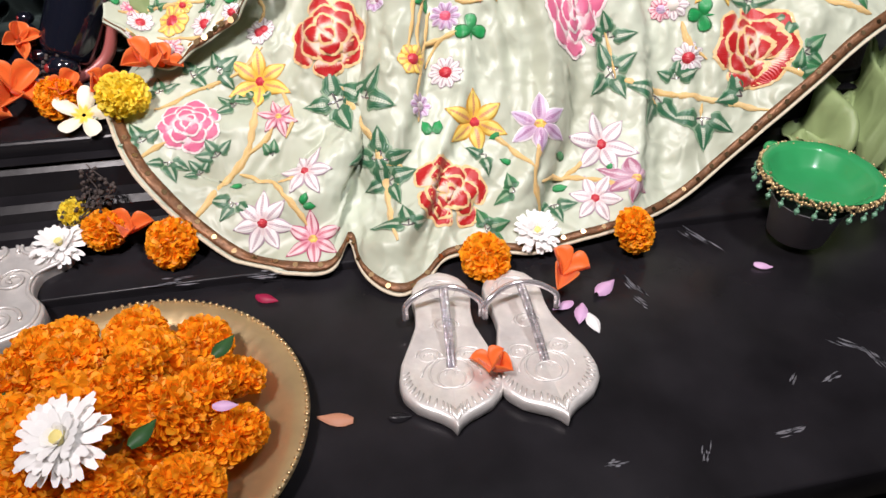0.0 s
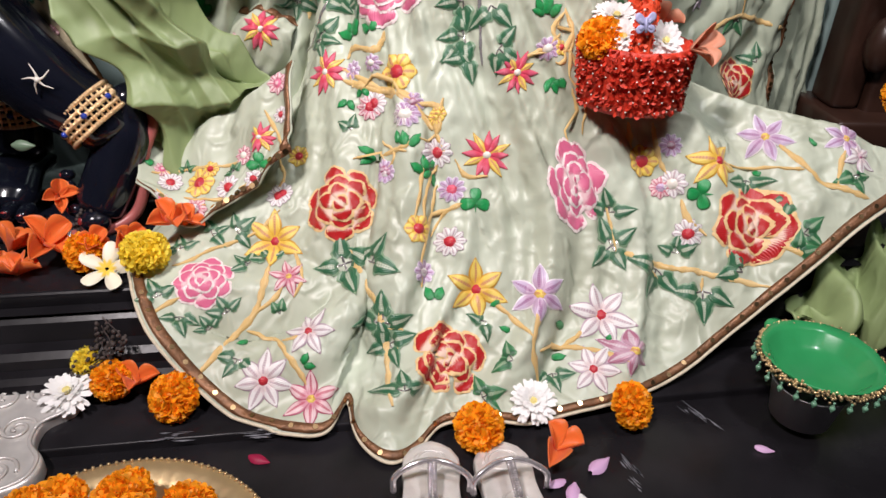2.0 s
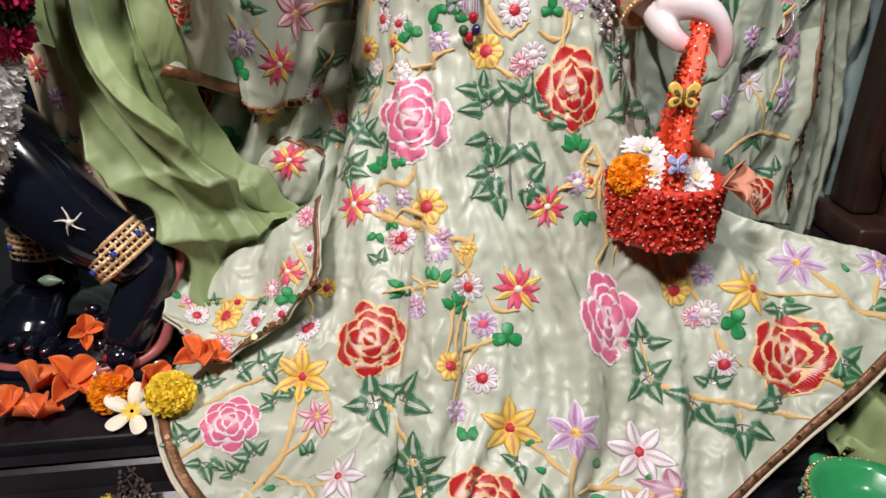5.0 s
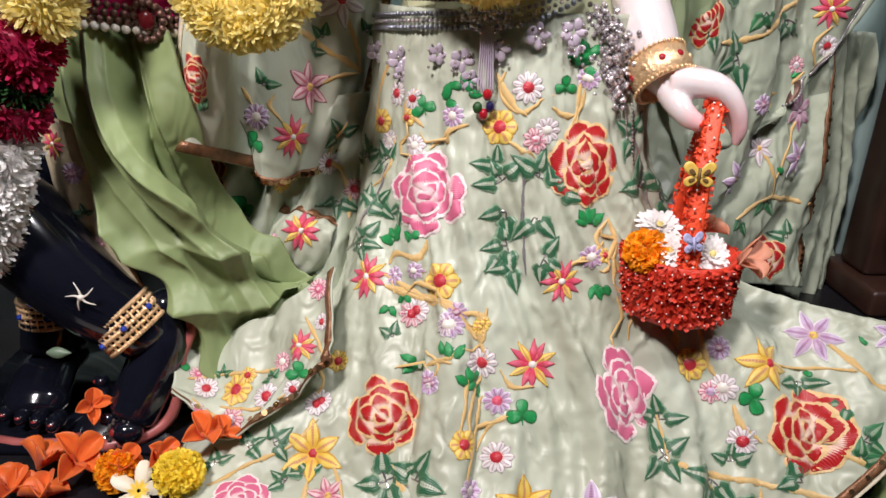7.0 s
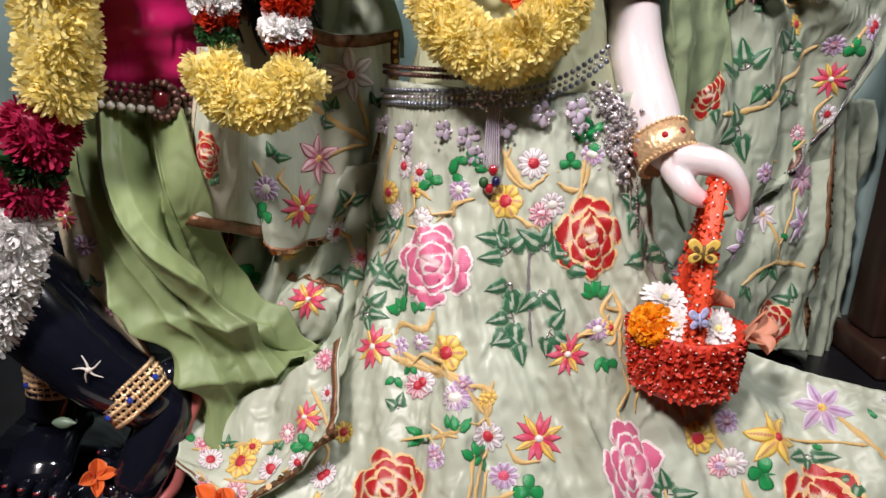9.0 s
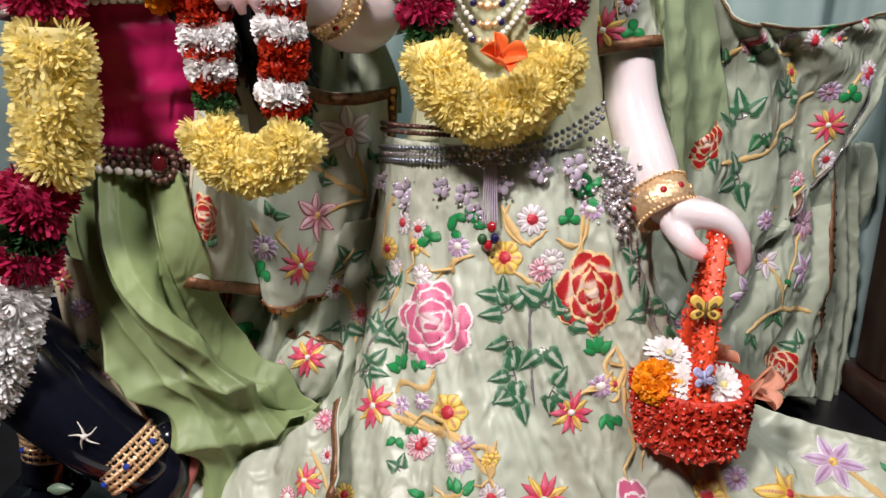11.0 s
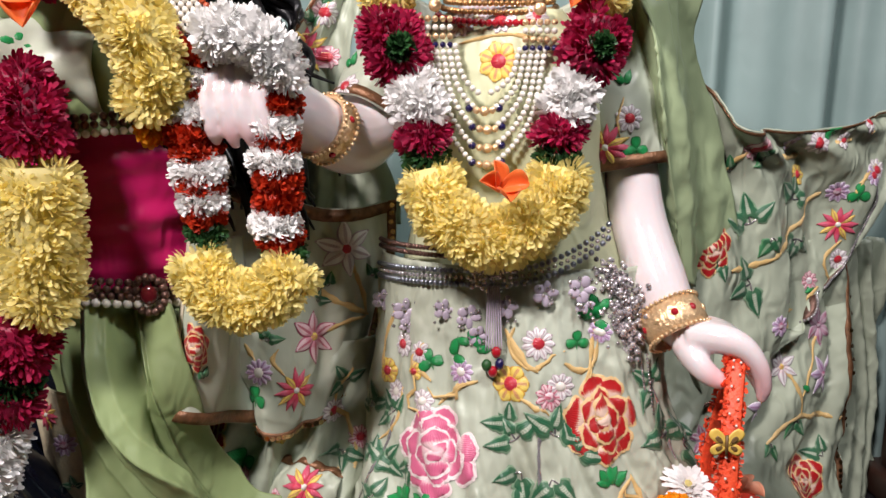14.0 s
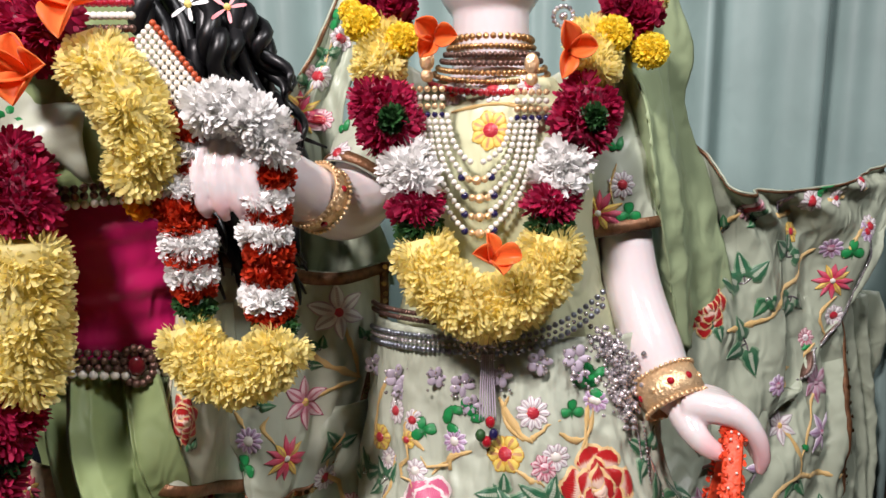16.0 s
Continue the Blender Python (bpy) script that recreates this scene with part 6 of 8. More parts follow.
leaf(veil, (0.642, 1.259, 0.546), 0.037, 0, T_EMERALD, 1)
stem(veil, [(0.435, 1.132, 0.610), (0.497, 1.161, 0.617), (0.565, 1.224, 0.657), (0.628, 1.261, 0.708)], 0.0105)
stem(veil, [(0.668, 1.265, 0.629), (0.638, 1.260, 0.598), (0.653, 1.266, 0.564)], 0.0082)
stem(veil, [(0.492, 1.167, 0.761), (0.575, 1.233, 0.767), (0.646, 1.242, 0.788), (0.694, 1.252, 0.801)], 0.0097)
stem(veil, [(0.421, 1.155, 0.742), (0.443, 1.148, 0.769), (0.469, 1.154, 0.777)], 0.0088)
stem(veil, [(0.668, 1.257, 0.693), (0.691, 1.258, 0.728), (0.723, 1.279, 0.753)], 0.0098)
stem(veil, [(0.624, 1.244, 0.559), (0.592, 1.231, 0.534), (0.540, 1.174, 0.513)], 0.0082)
star(train, (0.629, 1.240, 0.497), 0.073, 0, T_PLUM, 6, T_PLUM)
star(train, (0.631, 1.222, 0.422), 0.069, 20, T_LILAC, 6, T_PLUM)
star(train, (0.553, 1.204, 0.441), 0.059, 0, T_WHITE, 6, T_YELLOW)
star(train, (0.501, 1.155, 0.404), 0.069, 15, T_LILAC, 6, T_YELLOW)
star(train, (0.401, 1.105, 0.369), 0.050, 15, T_PLUM, 6, T_PLUM)
peony(train, (0.599, 1.203, 0.249), 0.086, 30, T_RED)
leaf(train, (0.578, 1.190, 0.359), 0.054, 180, T_GREEN, 2)
leaf(train, (0.648, 1.225, 0.279), 0.057, 30, T_SAGE, 2)
leaf(train, (0.603, 1.204, 0.401), 0.036, 60, T_EMERALD, 1)
leaf(train, (0.527, 1.161, 0.334), 0.044, 160, T_GREEN, 2)
leaf(train, (0.316, 1.077, 0.450), 0.063, 0, T_SAGE, 3)
leaf(train, (0.337, 1.083, 0.405), 0.064, 180, T_SAGE, 3)
stem(train, [(0.697, 1.263, 0.330), (0.640, 1.244, 0.345), (0.577, 1.189, 0.362), (0.516, 1.157, 0.334)], 0.0106)
stem(train, [(0.591, 1.199, 0.363), (0.570, 1.197, 0.423), (0.558, 1.202, 0.435)], 0.0082)
stem(train, [(0.589, 1.192, 0.396), (0.614, 1.221, 0.462), (0.629, 1.237, 0.486)], 0.0072)
posy(veil_back, (-0.120, 1.14, 0.960), 0.036, 0, T_WHITE, T_RED, 9)
star(veil_back, (-0.150, 1.14, 0.915), 0.060, 0, T_CORAL, 12, PEARL, T_YELLOW, 0.22)
posy(veil_back, (-0.120, 1.14, 0.905), 0.030, 0, T_BLUSH, T_RED, 9)
posy(veil_back, (-0.090, 1.14, 1.010), 0.030, 0, T_WHITE, T_RED, 9)
clover(veil_back, (-0.095, 1.14, 1.035), 0.026, 30)
leaf(veil_back, (-0.110, 1.14, 0.985), 0.040, 40, T_GREEN, 3)
leaf(veil_back, (-0.150, 1.14, 0.950), 0.036, -40, T_GREEN, 2)
stem(veil_back, [(-0.160, 1.14, 0.930), (-0.130, 1.14, 0.945), (-0.112, 1.14, 0.985), (-0.090, 1.14, 1.020)], 0.0065)
posy(bodice, (0.089, 0.963, 0.885), 0.044, 0, T_YELLOW, T_RED, 7)
posy(bodice, (0.051, 0.993, 0.928), 0.032, 0, T_WHITE, T_RED, 9)
posy(bodice, (0.092, 0.977, 0.931), 0.034, 0, T_WHITE, T_RED, 10)
posy(bodice, (0.132, 0.980, 0.935), 0.028, 0, T_WHITE, T_RED, 9)
stem(bodice, [(0.047, 0.984, 0.906), (0.090, 0.968, 0.914), (0.133, 0.965, 0.907)], 0.0057)
star(sleeve_r, (0.219, 1.000, 0.790), 0.055, 0, T_CORAL, 12, PEARL, T_YELLOW, 0.22)
posy(sleeve_r, (0.243, 0.993, 0.823), 0.031, 0, T_WHITE, T_RED, 9)
clover(sleeve_r, (0.252, 0.996, 0.788), 0.025, 0)
leaf(sleeve_r, (0.237, 0.999, 0.861), 0.031, 0, T_EMERALD, 2)
stem(sleeve_r, [(0.237, 0.997, 0.847), (0.230, 0.994, 0.821), (0.233, 0.993, 0.802)], 0.0052)
posy(sleeve_l, (-0.084, 1.010, 0.862), 0.034, 0, T_WHITE, T_RED, 9)
star(sleeve_l, (-0.065, 1.106, 0.826), 0.049, 0, T_CORAL, 12, PEARL, T_YELLOW, 0.22)
leaf(sleeve_l, (-0.079, 1.037, 0.886), 0.030, 0, T_EMERALD, 2)
leaf(tunic, (-0.395, 0.903, 0.899), 0.034, 0, T_EMERALD, 3)
stem(skirt, [(0.092, 0.862, 0.321), (0.084, 0.849, 0.285), (0.096, 0.836, 0.261)], 0.0089)
stem(skirt, [(0.070, 0.826, 0.255), (0.065, 0.805, 0.226), (0.060, 0.781, 0.195)], 0.0068)
stem(skirt, [(0.013, 0.855, 0.237), (0.033, 0.835, 0.262), (0.049, 0.824, 0.265)], 0.0084)
stem(skirt, [(0.239, 0.919, 0.419), (0.252, 0.909, 0.389), (0.247, 0.882, 0.344)], 0.0077)
stem(skirt, [(0.247, 0.882, 0.344), (0.268, 0.881, 0.317), (0.272, 0.870, 0.275)], 0.0056)
stem(skirt, [(-0.035, 0.919, 0.322), (-0.006, 0.900, 0.320), (0.029, 0.885, 0.316), (0.056, 0.865, 0.322)], 0.0116)
stem(skirt, [(-0.021, 0.911, 0.314), (-0.029, 0.927, 0.331), (-0.058, 0.937, 0.330)], 0.0065)
stem(skirt, [(-0.054, 0.999, 0.429), (-0.031, 0.991, 0.455), (-0.024, 0.996, 0.499)], 0.0060)
stem(skirt, [(0.113, 0.927, 0.510), (0.130, 0.923, 0.501), (0.144, 0.922, 0.492)], 0.0081)
stem(skirt, [(-0.097, 0.809, 0.142), (-0.079, 0.767, 0.120), (-0.087, 0.745, 0.103)], 0.0065)
stem(skirt, [(0.304, 0.836, 0.197), (0.314, 0.816, 0.167), (0.320, 0.798, 0.144)], 0.0051)
stem(skirt, [(0.030, 0.706, 0.088), (0.047, 0.704, 0.085), (0.041, 0.686, 0.066)], 0.0047)
stem(skirt, [(0.363, 0.786, 0.127), (0.377, 0.787, 0.109)], 0.0050)
stem(skirt, [(0.436, 0.788, 0.113), (0.434, 0.779, 0.097)], 0.0051)
stem(skirt, [(-0.124, 0.923, 0.215), (-0.111, 0.878, 0.204), (-0.124, 0.860, 0.188)], 0.0062)
posy(skirt, (0.084, 0.854, 0.298), 0.020, 0, T_YELLOW, T_YELLOW, 6)
posy(skirt, (0.027, 0.826, 0.236), 0.023, 0, T_LILAC, T_PLUM, 8)
posy(skirt, (0.043, 0.854, 0.301), 0.030, 0, T_WHITE, PEARL, 9)
posy(skirt, (0.001, 0.888, 0.298), 0.034, 0, T_BLUSH, T_RED, 10)
leaf(skirt, (0.049, 0.827, 0.270), 0.036, 0, T_EMERALD, 2)
leaf(skirt, (0.070, 0.818, 0.241), 0.036, 20, T_EMERALD, 2)
leaf(skirt, (-0.028, 0.903, 0.302), 0.029, 180, T_EMERALD, 2)
posy(skirt, (-0.093, 0.892, 0.226), 0.029, 0, T_YELLOW, T_RED, 7)
posy(skirt, (-0.118, 0.855, 0.186), 0.031, 0, T_WHITE, T_RED, 9)
leaf(skirt, (-0.124, 0.792, 0.128), 0.040, 30, T_SAGE, 3)
leaf(skirt, (-0.184, 0.713, 0.077), 0.033, 30, T_SAGE, 3)
posy(apron, (-0.208, 0.883, 0.209), 0.022, 0, T_YELLOW, T_RED, 7)
posy(apron, (-0.143, 0.841, 0.216), 0.025, 0, T_WHITE, T_RED, 8)
posy(apron, (-0.278, 0.900, 0.198), 0.022, 0, T_BLUSH, T_PINK, 8)
leaf(apron, (-0.244, 0.896, 0.200), 0.025, 0, T_GREEN, 3)
leaf(apron, (-0.176, 0.871, 0.213), 0.024, 30, T_GREEN, 3)
stem(apron, [(-0.273, 0.856, 0.192), (-0.242, 0.842, 0.177), (-0.207, 0.840, 0.179)], 0.0064)

stem(skirt, [(-0.022, 0.866, 0.338), (0.013, 0.866, 0.342), (0.046, 0.86, 0.325), (0.075, 0.852, 0.3)], 0.0068)
stem(skirt, [(0.08, 0.857, 0.317), (0.089, 0.849, 0.291), (0.075, 0.842, 0.272), (0.057, 0.843, 0.275)], 0.0060)
stem(skirt, [(0.008, 0.842, 0.271), (0.03, 0.839, 0.261), (0.041, 0.834, 0.248), (0.024, 0.831, 0.238)], 0.0060)
stem(skirt, [(0.088, 0.826, 0.219), (0.071, 0.819, 0.199), (0.064, 0.799, 0.175)], 0.0068)
stem(skirt, [(0.121, 0.817, 0.197), (0.098, 0.809, 0.187), (0.077, 0.79, 0.166)], 0.0060)
stem(skirt, [(0.237, 0.901, 0.409), (0.25, 0.891, 0.391), (0.245, 0.878, 0.37), (0.23, 0.874, 0.364)], 0.0075)
stem(skirt, [(0.107, 0.943, 0.59), (0.097, 0.94, 0.567), (0.126, 0.936, 0.543), (0.159, 0.939, 0.562)], 0.0068)
stem(skirt, [(0.005, 0.933, 0.517), (0.026, 0.931, 0.506), (0.042, 0.933, 0.522)], 0.0060)
stem(skirt, [(-0.045, 0.957, 0.53), (-0.048, 0.954, 0.495), (-0.032, 0.937, 0.478)], 0.0060)
stem(skirt, [(0.258, 0.864, 0.336), (0.255, 0.853, 0.303), (0.263, 0.845, 0.28)], 0.0060)
stem(skirt, [(-0.02, 0.836, 0.254), (0.003, 0.838, 0.26), (0.021, 0.834, 0.248)], 0.0050)
stem(skirt, [(0.192, 0.934, 0.526), (0.2, 0.938, 0.556), (0.202, 0.941, 0.576)], 0.0060)
stem(skirt, [(0.172, 0.87, 0.354), (0.196, 0.878, 0.369), (0.216, 0.88, 0.373)], 0.0060)
posy(skirt, (-0.022, 0.941, 0.564), 0.026, 0, T_WHITE, T_RED, 8)
posy(skirt, (-0.029, 0.939, 0.505), 0.028, 0, T_WHITE, PEARL, 8)
posy(skirt, (0.203, 0.943, 0.584), 0.024, 0, T_LILAC, PEARL, 8)
posy(skirt, (-0.041, 0.954, 0.532), 0.022, 0, T_YELLOW, T_RED, 6)
posy(skirt, (-0.022, 0.873, 0.358), 0.022, 0, T_LILAC, PEARL, 8)
posy(skirt, (0.055, 0.857, 0.317), 0.026, 20, T_LILAC, T_PLUM, 8)
posy(skirt, (0.086, 0.853, 0.304), 0.020, 0, T_YELLOW, T_YELLOW, 6)
posy(skirt, (0.024, 0.83, 0.231), 0.024, 0, T_LILAC, T_WHITE, 8)
posy(skirt, (0.246, 0.887, 0.385), 0.020, 0, T_YELLOW, T_RED, 6)
leaf(skirt, (0.047, 0.84, 0.267), 0.030, -20, T_EMERALD, 2)
leaf(skirt, (0.074, 0.831, 0.237), 0.032, 160, T_EMERALD, 2)
leaf(skirt, (0.008, 0.836, 0.253), 0.026, 60, T_EMERALD, 2)
leaf(skirt, (-0.015, 0.894, 0.396), 0.036, 20, T_EMERALD, 2)
leaf(skirt, (-0.027, 0.868, 0.329), 0.026, 180, T_EMERALD, 2)
leaf(skirt, (0.223, 0.867, 0.345), 0.028, 170, T_EMERALD, 2)
leaf(skirt, (0.201, 0.945, 0.608), 0.036, -20, T_EMERALD, 2)
leaf(skirt, (0.061, 0.94, 0.569), 0.034, 40, T_EMERALD, 2)
leaf(skirt, (0.214, 0.904, 0.413), 0.032, 10, T_EMERALD, 2)
leaf(skirt, (-0.069, 0.971, 0.479), 0.050, 20, T_SAGE, 3)
leaf(skirt, (-0.078, 0.966, 0.43), 0.050, -30, T_SAGE, 3)
leaf(skirt, (-0.047, 0.935, 0.424), 0.044, 120, T_SAGE, 2)
leaf(skirt, (-0.081, 0.937, 0.377), 0.046, 10, T_SAGE, 2)
leaf(skirt, (0.098, 0.926, 0.477), 0.046, 30, T_SAGE, 2)
leaf(skirt, (0.165, 0.922, 0.453), 0.048, -40, T_SAGE, 2)
leaf(skirt, (0.117, 0.886, 0.383), 0.046, 160, T_SAGE, 2)
leaf(skirt, (-0.028, 0.856, 0.293), 0.034, 20, T_SAGE, 2)


# ---- garlands ----
def garland(name, label, segs, group=""):
    """Flower garland out of stretches: (part name, material, points, radius, petal length, petal width, density)."""
    th = thing(name, label, "garland", group)
    for k, (pn, m, pts, r, ln, wd, dens) in enumerate(segs):
        fluff(pn, catmull(pts, 14 if len(pts) > 2 else 6), r, m, th, length=ln, width=wd, dens=dens, seed=k + 3)
    return th


garland("flower_garland", "thick garland of pale yellow, crimson and white flowers round the neck", [
    ("yellow_stretch", MUM_YELLOW, [(-0.020, 0.985, 0.992), (-0.031, 0.965, 0.962), (-0.031, 0.955, 0.940)], 0.030, 0.013, 0.0056, 1.9),
    ("crimson_stretch", MUM_MAROON, [(-0.033, 0.950, 0.928), (-0.026, 0.945, 0.907), (-0.014, 0.940, 0.877)], 0.036, 0.016, 0.0055, 1.5),
    ("leaf_tuft", FERN, [(-0.024, 0.915, 0.898), (-0.010, 0.910, 0.895)], 0.012, 0.012, 0.004, 0.8),
    ("white_stretch", MUM_WHITE, [(-0.007, 0.935, 0.862), (0.002, 0.930, 0.839), (0.006, 0.930, 0.824)], 0.031, 0.019, 0.0062, 1.3),
    ("crimson_stretch", MUM_MAROON, [(0.005, 0.930, 0.814), (0.006, 0.930, 0.803)], 0.031, 0.015, 0.0055, 1.5),
    ("leaf_tuft", FERN, [(0.007, 0.930, 0.791), (0.010, 0.930, 0.782)], 0.026, 0.014, 0.005, 1.5),
    ("yellow_stretch", MUM_YELLOW, [(0.011, 0.925, 0.770), (0.020, 0.920, 0.738), (0.047, 0.915, 0.708), (0.080, 0.915, 0.696), (0.116, 0.915, 0.710), (0.143, 0.920, 0.739), (0.153, 0.925, 0.769)], 0.037, 0.015, 0.0058, 1.9),
    ("leaf_tuft", FERN, [(0.151, 0.930, 0.778), (0.149, 0.930, 0.788)], 0.026, 0.014, 0.005, 1.5),
    ("crimson_stretch", MUM_MAROON, [(0.149, 0.930, 0.800), (0.151, 0.930, 0.812)], 0.031, 0.015, 0.0055, 1.5),
    ("white_stretch", MUM_WHITE, [(0.153, 0.930, 0.822), (0.161, 0.935, 0.840), (0.168, 0.935, 0.861)], 0.031, 0.019, 0.0062, 1.3),
    ("crimson_stretch", MUM_MAROON, [(0.178, 0.940, 0.873), (0.188, 0.945, 0.899), (0.194, 0.950, 0.923)], 0.036, 0.016, 0.0055, 1.5),
    ("leaf_tuft", FERN, [(0.184, 0.915, 0.895), (0.196, 0.915, 0.898)], 0.012, 0.012, 0.004, 0.8),
    ("yellow_stretch", MUM_YELLOW, [(0.198, 0.955, 0.939), (0.202, 0.965, 0.958), (0.199, 0.990, 0.991)], 0.030, 0.013, 0.0056, 1.9),
])
two = thing("hand_garland", "looped garland of white, brick-red and yellow flowers in hand", "garland")
fluff("white_stretch", catmull([(-0.198, 0.870, 0.899), (-0.176, 0.860, 0.906), (-0.153, 0.860, 0.900), (-0.135, 0.870, 0.885), (-0.130, 0.880, 0.861)], 14), 0.027, MUM_WHITE, two, length=0.015, width=0.0052, dens=1.6, seed=2)
for k, (px, m, r) in enumerate((
        ((-0.210, 0.880, 0.887), MUM_RED, 0.022), ((-0.219, 0.885, 0.865), MUM_WHITE, 0.026), ((-0.214, 0.885, 0.848), MUM_RED, 0.023), ((-0.219, 0.885, 0.832), MUM_WHITE, 0.028), ((-0.222, 0.885, 0.814), MUM_RED, 0.027),
        ((-0.219, 0.885, 0.795), MUM_RED, 0.026), ((-0.219, 0.885, 0.776), MUM_WHITE, 0.029), ((-0.218, 0.885, 0.761), MUM_RED, 0.025), ((-0.218, 0.885, 0.746), MUM_WHITE, 0.027), ((-0.216, 0.885, 0.731), MUM_RED, 0.022), ((-0.216, 0.885, 0.712), FERN, 0.022),
        ((-0.135, 0.885, 0.839), MUM_RED, 0.024), ((-0.142, 0.885, 0.818), MUM_WHITE, 0.027), ((-0.139, 0.885, 0.804), MUM_RED, 0.023), ((-0.143, 0.885, 0.785), MUM_WHITE, 0.028), ((-0.140, 0.885, 0.766), MUM_RED, 0.025), ((-0.141, 0.885, 0.744), MUM_RED, 0.025),
        ((-0.144, 0.885, 0.722), MUM_WHITE, 0.028), ((-0.140, 0.885, 0.706), MUM_RED, 0.024), ((-0.137, 0.885, 0.687), FERN, 0.023))):
    q = np.array(px)
    fluff({MUM_RED: "red_flower", MUM_WHITE: "white_flower", FERN: "leaf_tuft"}[m], [q + (0, 0, 0.008), q - (0, 0, 0.008)], r, m, two, length=0.012 if m != FERN else 0.012, width=0.0055 if m != FERN else 0.004, dens=2.6 if m != FERN else 1.0, seed=k, spread=0.7)
fluff("yellow_stretch", catmull([(-0.224, 0.880, 0.690), (-0.216, 0.875, 0.665), (-0.193, 0.870, 0.646), (-0.168, 0.870, 0.643), (-0.142, 0.870, 0.657), (-0.128, 0.875, 0.676)], 16), 0.033, MUM_YELLOW, two, length=0.015, width=0.0058, dens=1.9, seed=9)
garland("long_garland", "thick hanging garland of yellow, crimson and white flowers with leaf tufts", [
    ("crimson_stretch", MUM_MAROON, [(-0.313, 0.860, 0.983), (-0.345, 0.870, 0.975), (-0.367, 0.880, 0.961)], 0.034, 0.016, 0.006, 1.5),
    ("yellow_stretch", MUM_YELLOW, [(-0.295, 0.860, 0.958), (-0.267, 0.855, 0.927), (-0.250, 0.860, 0.891), (-0.250, 0.870, 0.854), (-0.258, 0.875, 0.835)], 0.036, 0.014, 0.0056, 1.9),
    ("orange_tip", MARIGOLD_O, [(-0.273, 0.890, 0.823), (-0.256, 0.890, 0.820)], 0.022, 0.012, 0.008, 1.8),
    ("crimson_stretch", MUM_MAROON, [(-0.381, 0.870, 0.866), (-0.368, 0.860, 0.834), (-0.364, 0.855, 0.800)], 0.037, 0.017, 0.006, 1.5),
    ("yellow_stretch", MUM_YELLOW, [(-0.360, 0.850, 0.782), (-0.361, 0.850, 0.744), (-0.365, 0.850, 0.689), (-0.371, 0.850, 0.647)], 0.041, 0.015, 0.0058, 1.9),
    ("crimson_stretch", MUM_MAROON, [(-0.391, 0.850, 0.631), (-0.396, 0.850, 0.611), (-0.401, 0.850, 0.597)], 0.040, 0.017, 0.006, 1.5),
    ("leaf_tuft", FERN, [(-0.405, 0.850, 0.587), (-0.412, 0.850, 0.573)], 0.035, 0.016, 0.006, 1.4),
    ("crimson_stretch", MUM_MAROON, [(-0.413, 0.850, 0.562), (-0.422, 0.850, 0.543)], 0.038, 0.017, 0.006, 1.5),
    ("white_stretch", MUM_WHITE, [(-0.430, 0.850, 0.521), (-0.446, 0.850, 0.476), (-0.467, 0.850, 0.422), (-0.495, 0.850, 0.372)], 0.034, 0.021, 0.0062, 1.3),
])


# ---- loose flowers ----
def put_flower(kind, at, r, tilt=(0, 0, 0), label="", category="flower", group=""):
    ob = copy_thing(kind, pose(*at, *tilt) @ Matrix.Scale(r / 0.03, 4))
    ob.scale = (r / 0.03,) * 3
    return tagged(ob, label, category, group)


o_marigold = tagged(marigold_mesh("marigold", MARIGOLD_O, 0.03, 11), "full orange marigold head on the black altar", "marigold", "orange marigolds")
o_marigold.matrix_world = pose(*(0.126, 0.600, 0.018), 20, 10, 0) @ Matrix.Scale(1.0, 4)
o_marigold.location = (0.135, 0.603, 0.028)
y_marigold = tagged(marigold_mesh("marigold", MARIGOLD_Y, 0.03, 12, 0.9), "round yellow marigold head", "marigold", "yellow marigolds")
y_marigold.location = (-0.266, 0.768, 0.150)
MUMS = tagged(daisy_mesh("chrysanthemum", 0.03, 21), "white chrysanthemum head on the black altar", "chrysanthemum", "white chrysanthemums")
MUMS.matrix_world = pose(-0.335, 0.652, 0.030, 12, 0, 0)
for at, r, tl, lab in (((0.318, 0.640, 0.028), 0.029, (50, 20, 40), "full orange marigold head at the skirt hem"), ((-0.212, 0.642, 0.034), 0.030, (40, -20, 10), "full orange marigold head beside the altar step"), ((-0.290, 0.668, 0.036), 0.025, (30, 25, 0), "small orange marigold head beside the altar step"), ((-0.343, 0.780, 0.142), 0.026, (60, 0, 10), "full orange marigold head among flame petals")):
    put_flower(o_marigold, at, r, tl, lab, "marigold", "orange marigolds")
put_flower(y_marigold, (-0.325, 0.690, 0.045), 0.019, (20, 0, 0), "small golden marigold head beside the altar step", "marigold", "yellow marigolds")
put_flower(o_marigold, (0.760, 0.985, 0.300), 0.034, (40, 0, 0), "orange marigold head lying on the skirt", "marigold", "orange marigolds")
put_flower(MUMS, (0.201, 0.643, 0.030), 0.027, (35, 0, 0), "white chrysanthemum head lying on the skirt hem", "chrysanthemum", "white chrysanthemums")
for at, r in (((-0.049, 0.960, 0.998), 0.021), ((-0.006, 0.955, 0.980), 0.020), ((-0.061, 0.970, 1.012), 0.014), ((0.220, 0.960, 0.986), 0.021), ((0.262, 0.965, 0.969), 0.021)):
    put_flower(y_marigold, at, r, (60, 0, 0), "small yellow pompon flower by the shoulder", "marigold", "yellow marigolds")
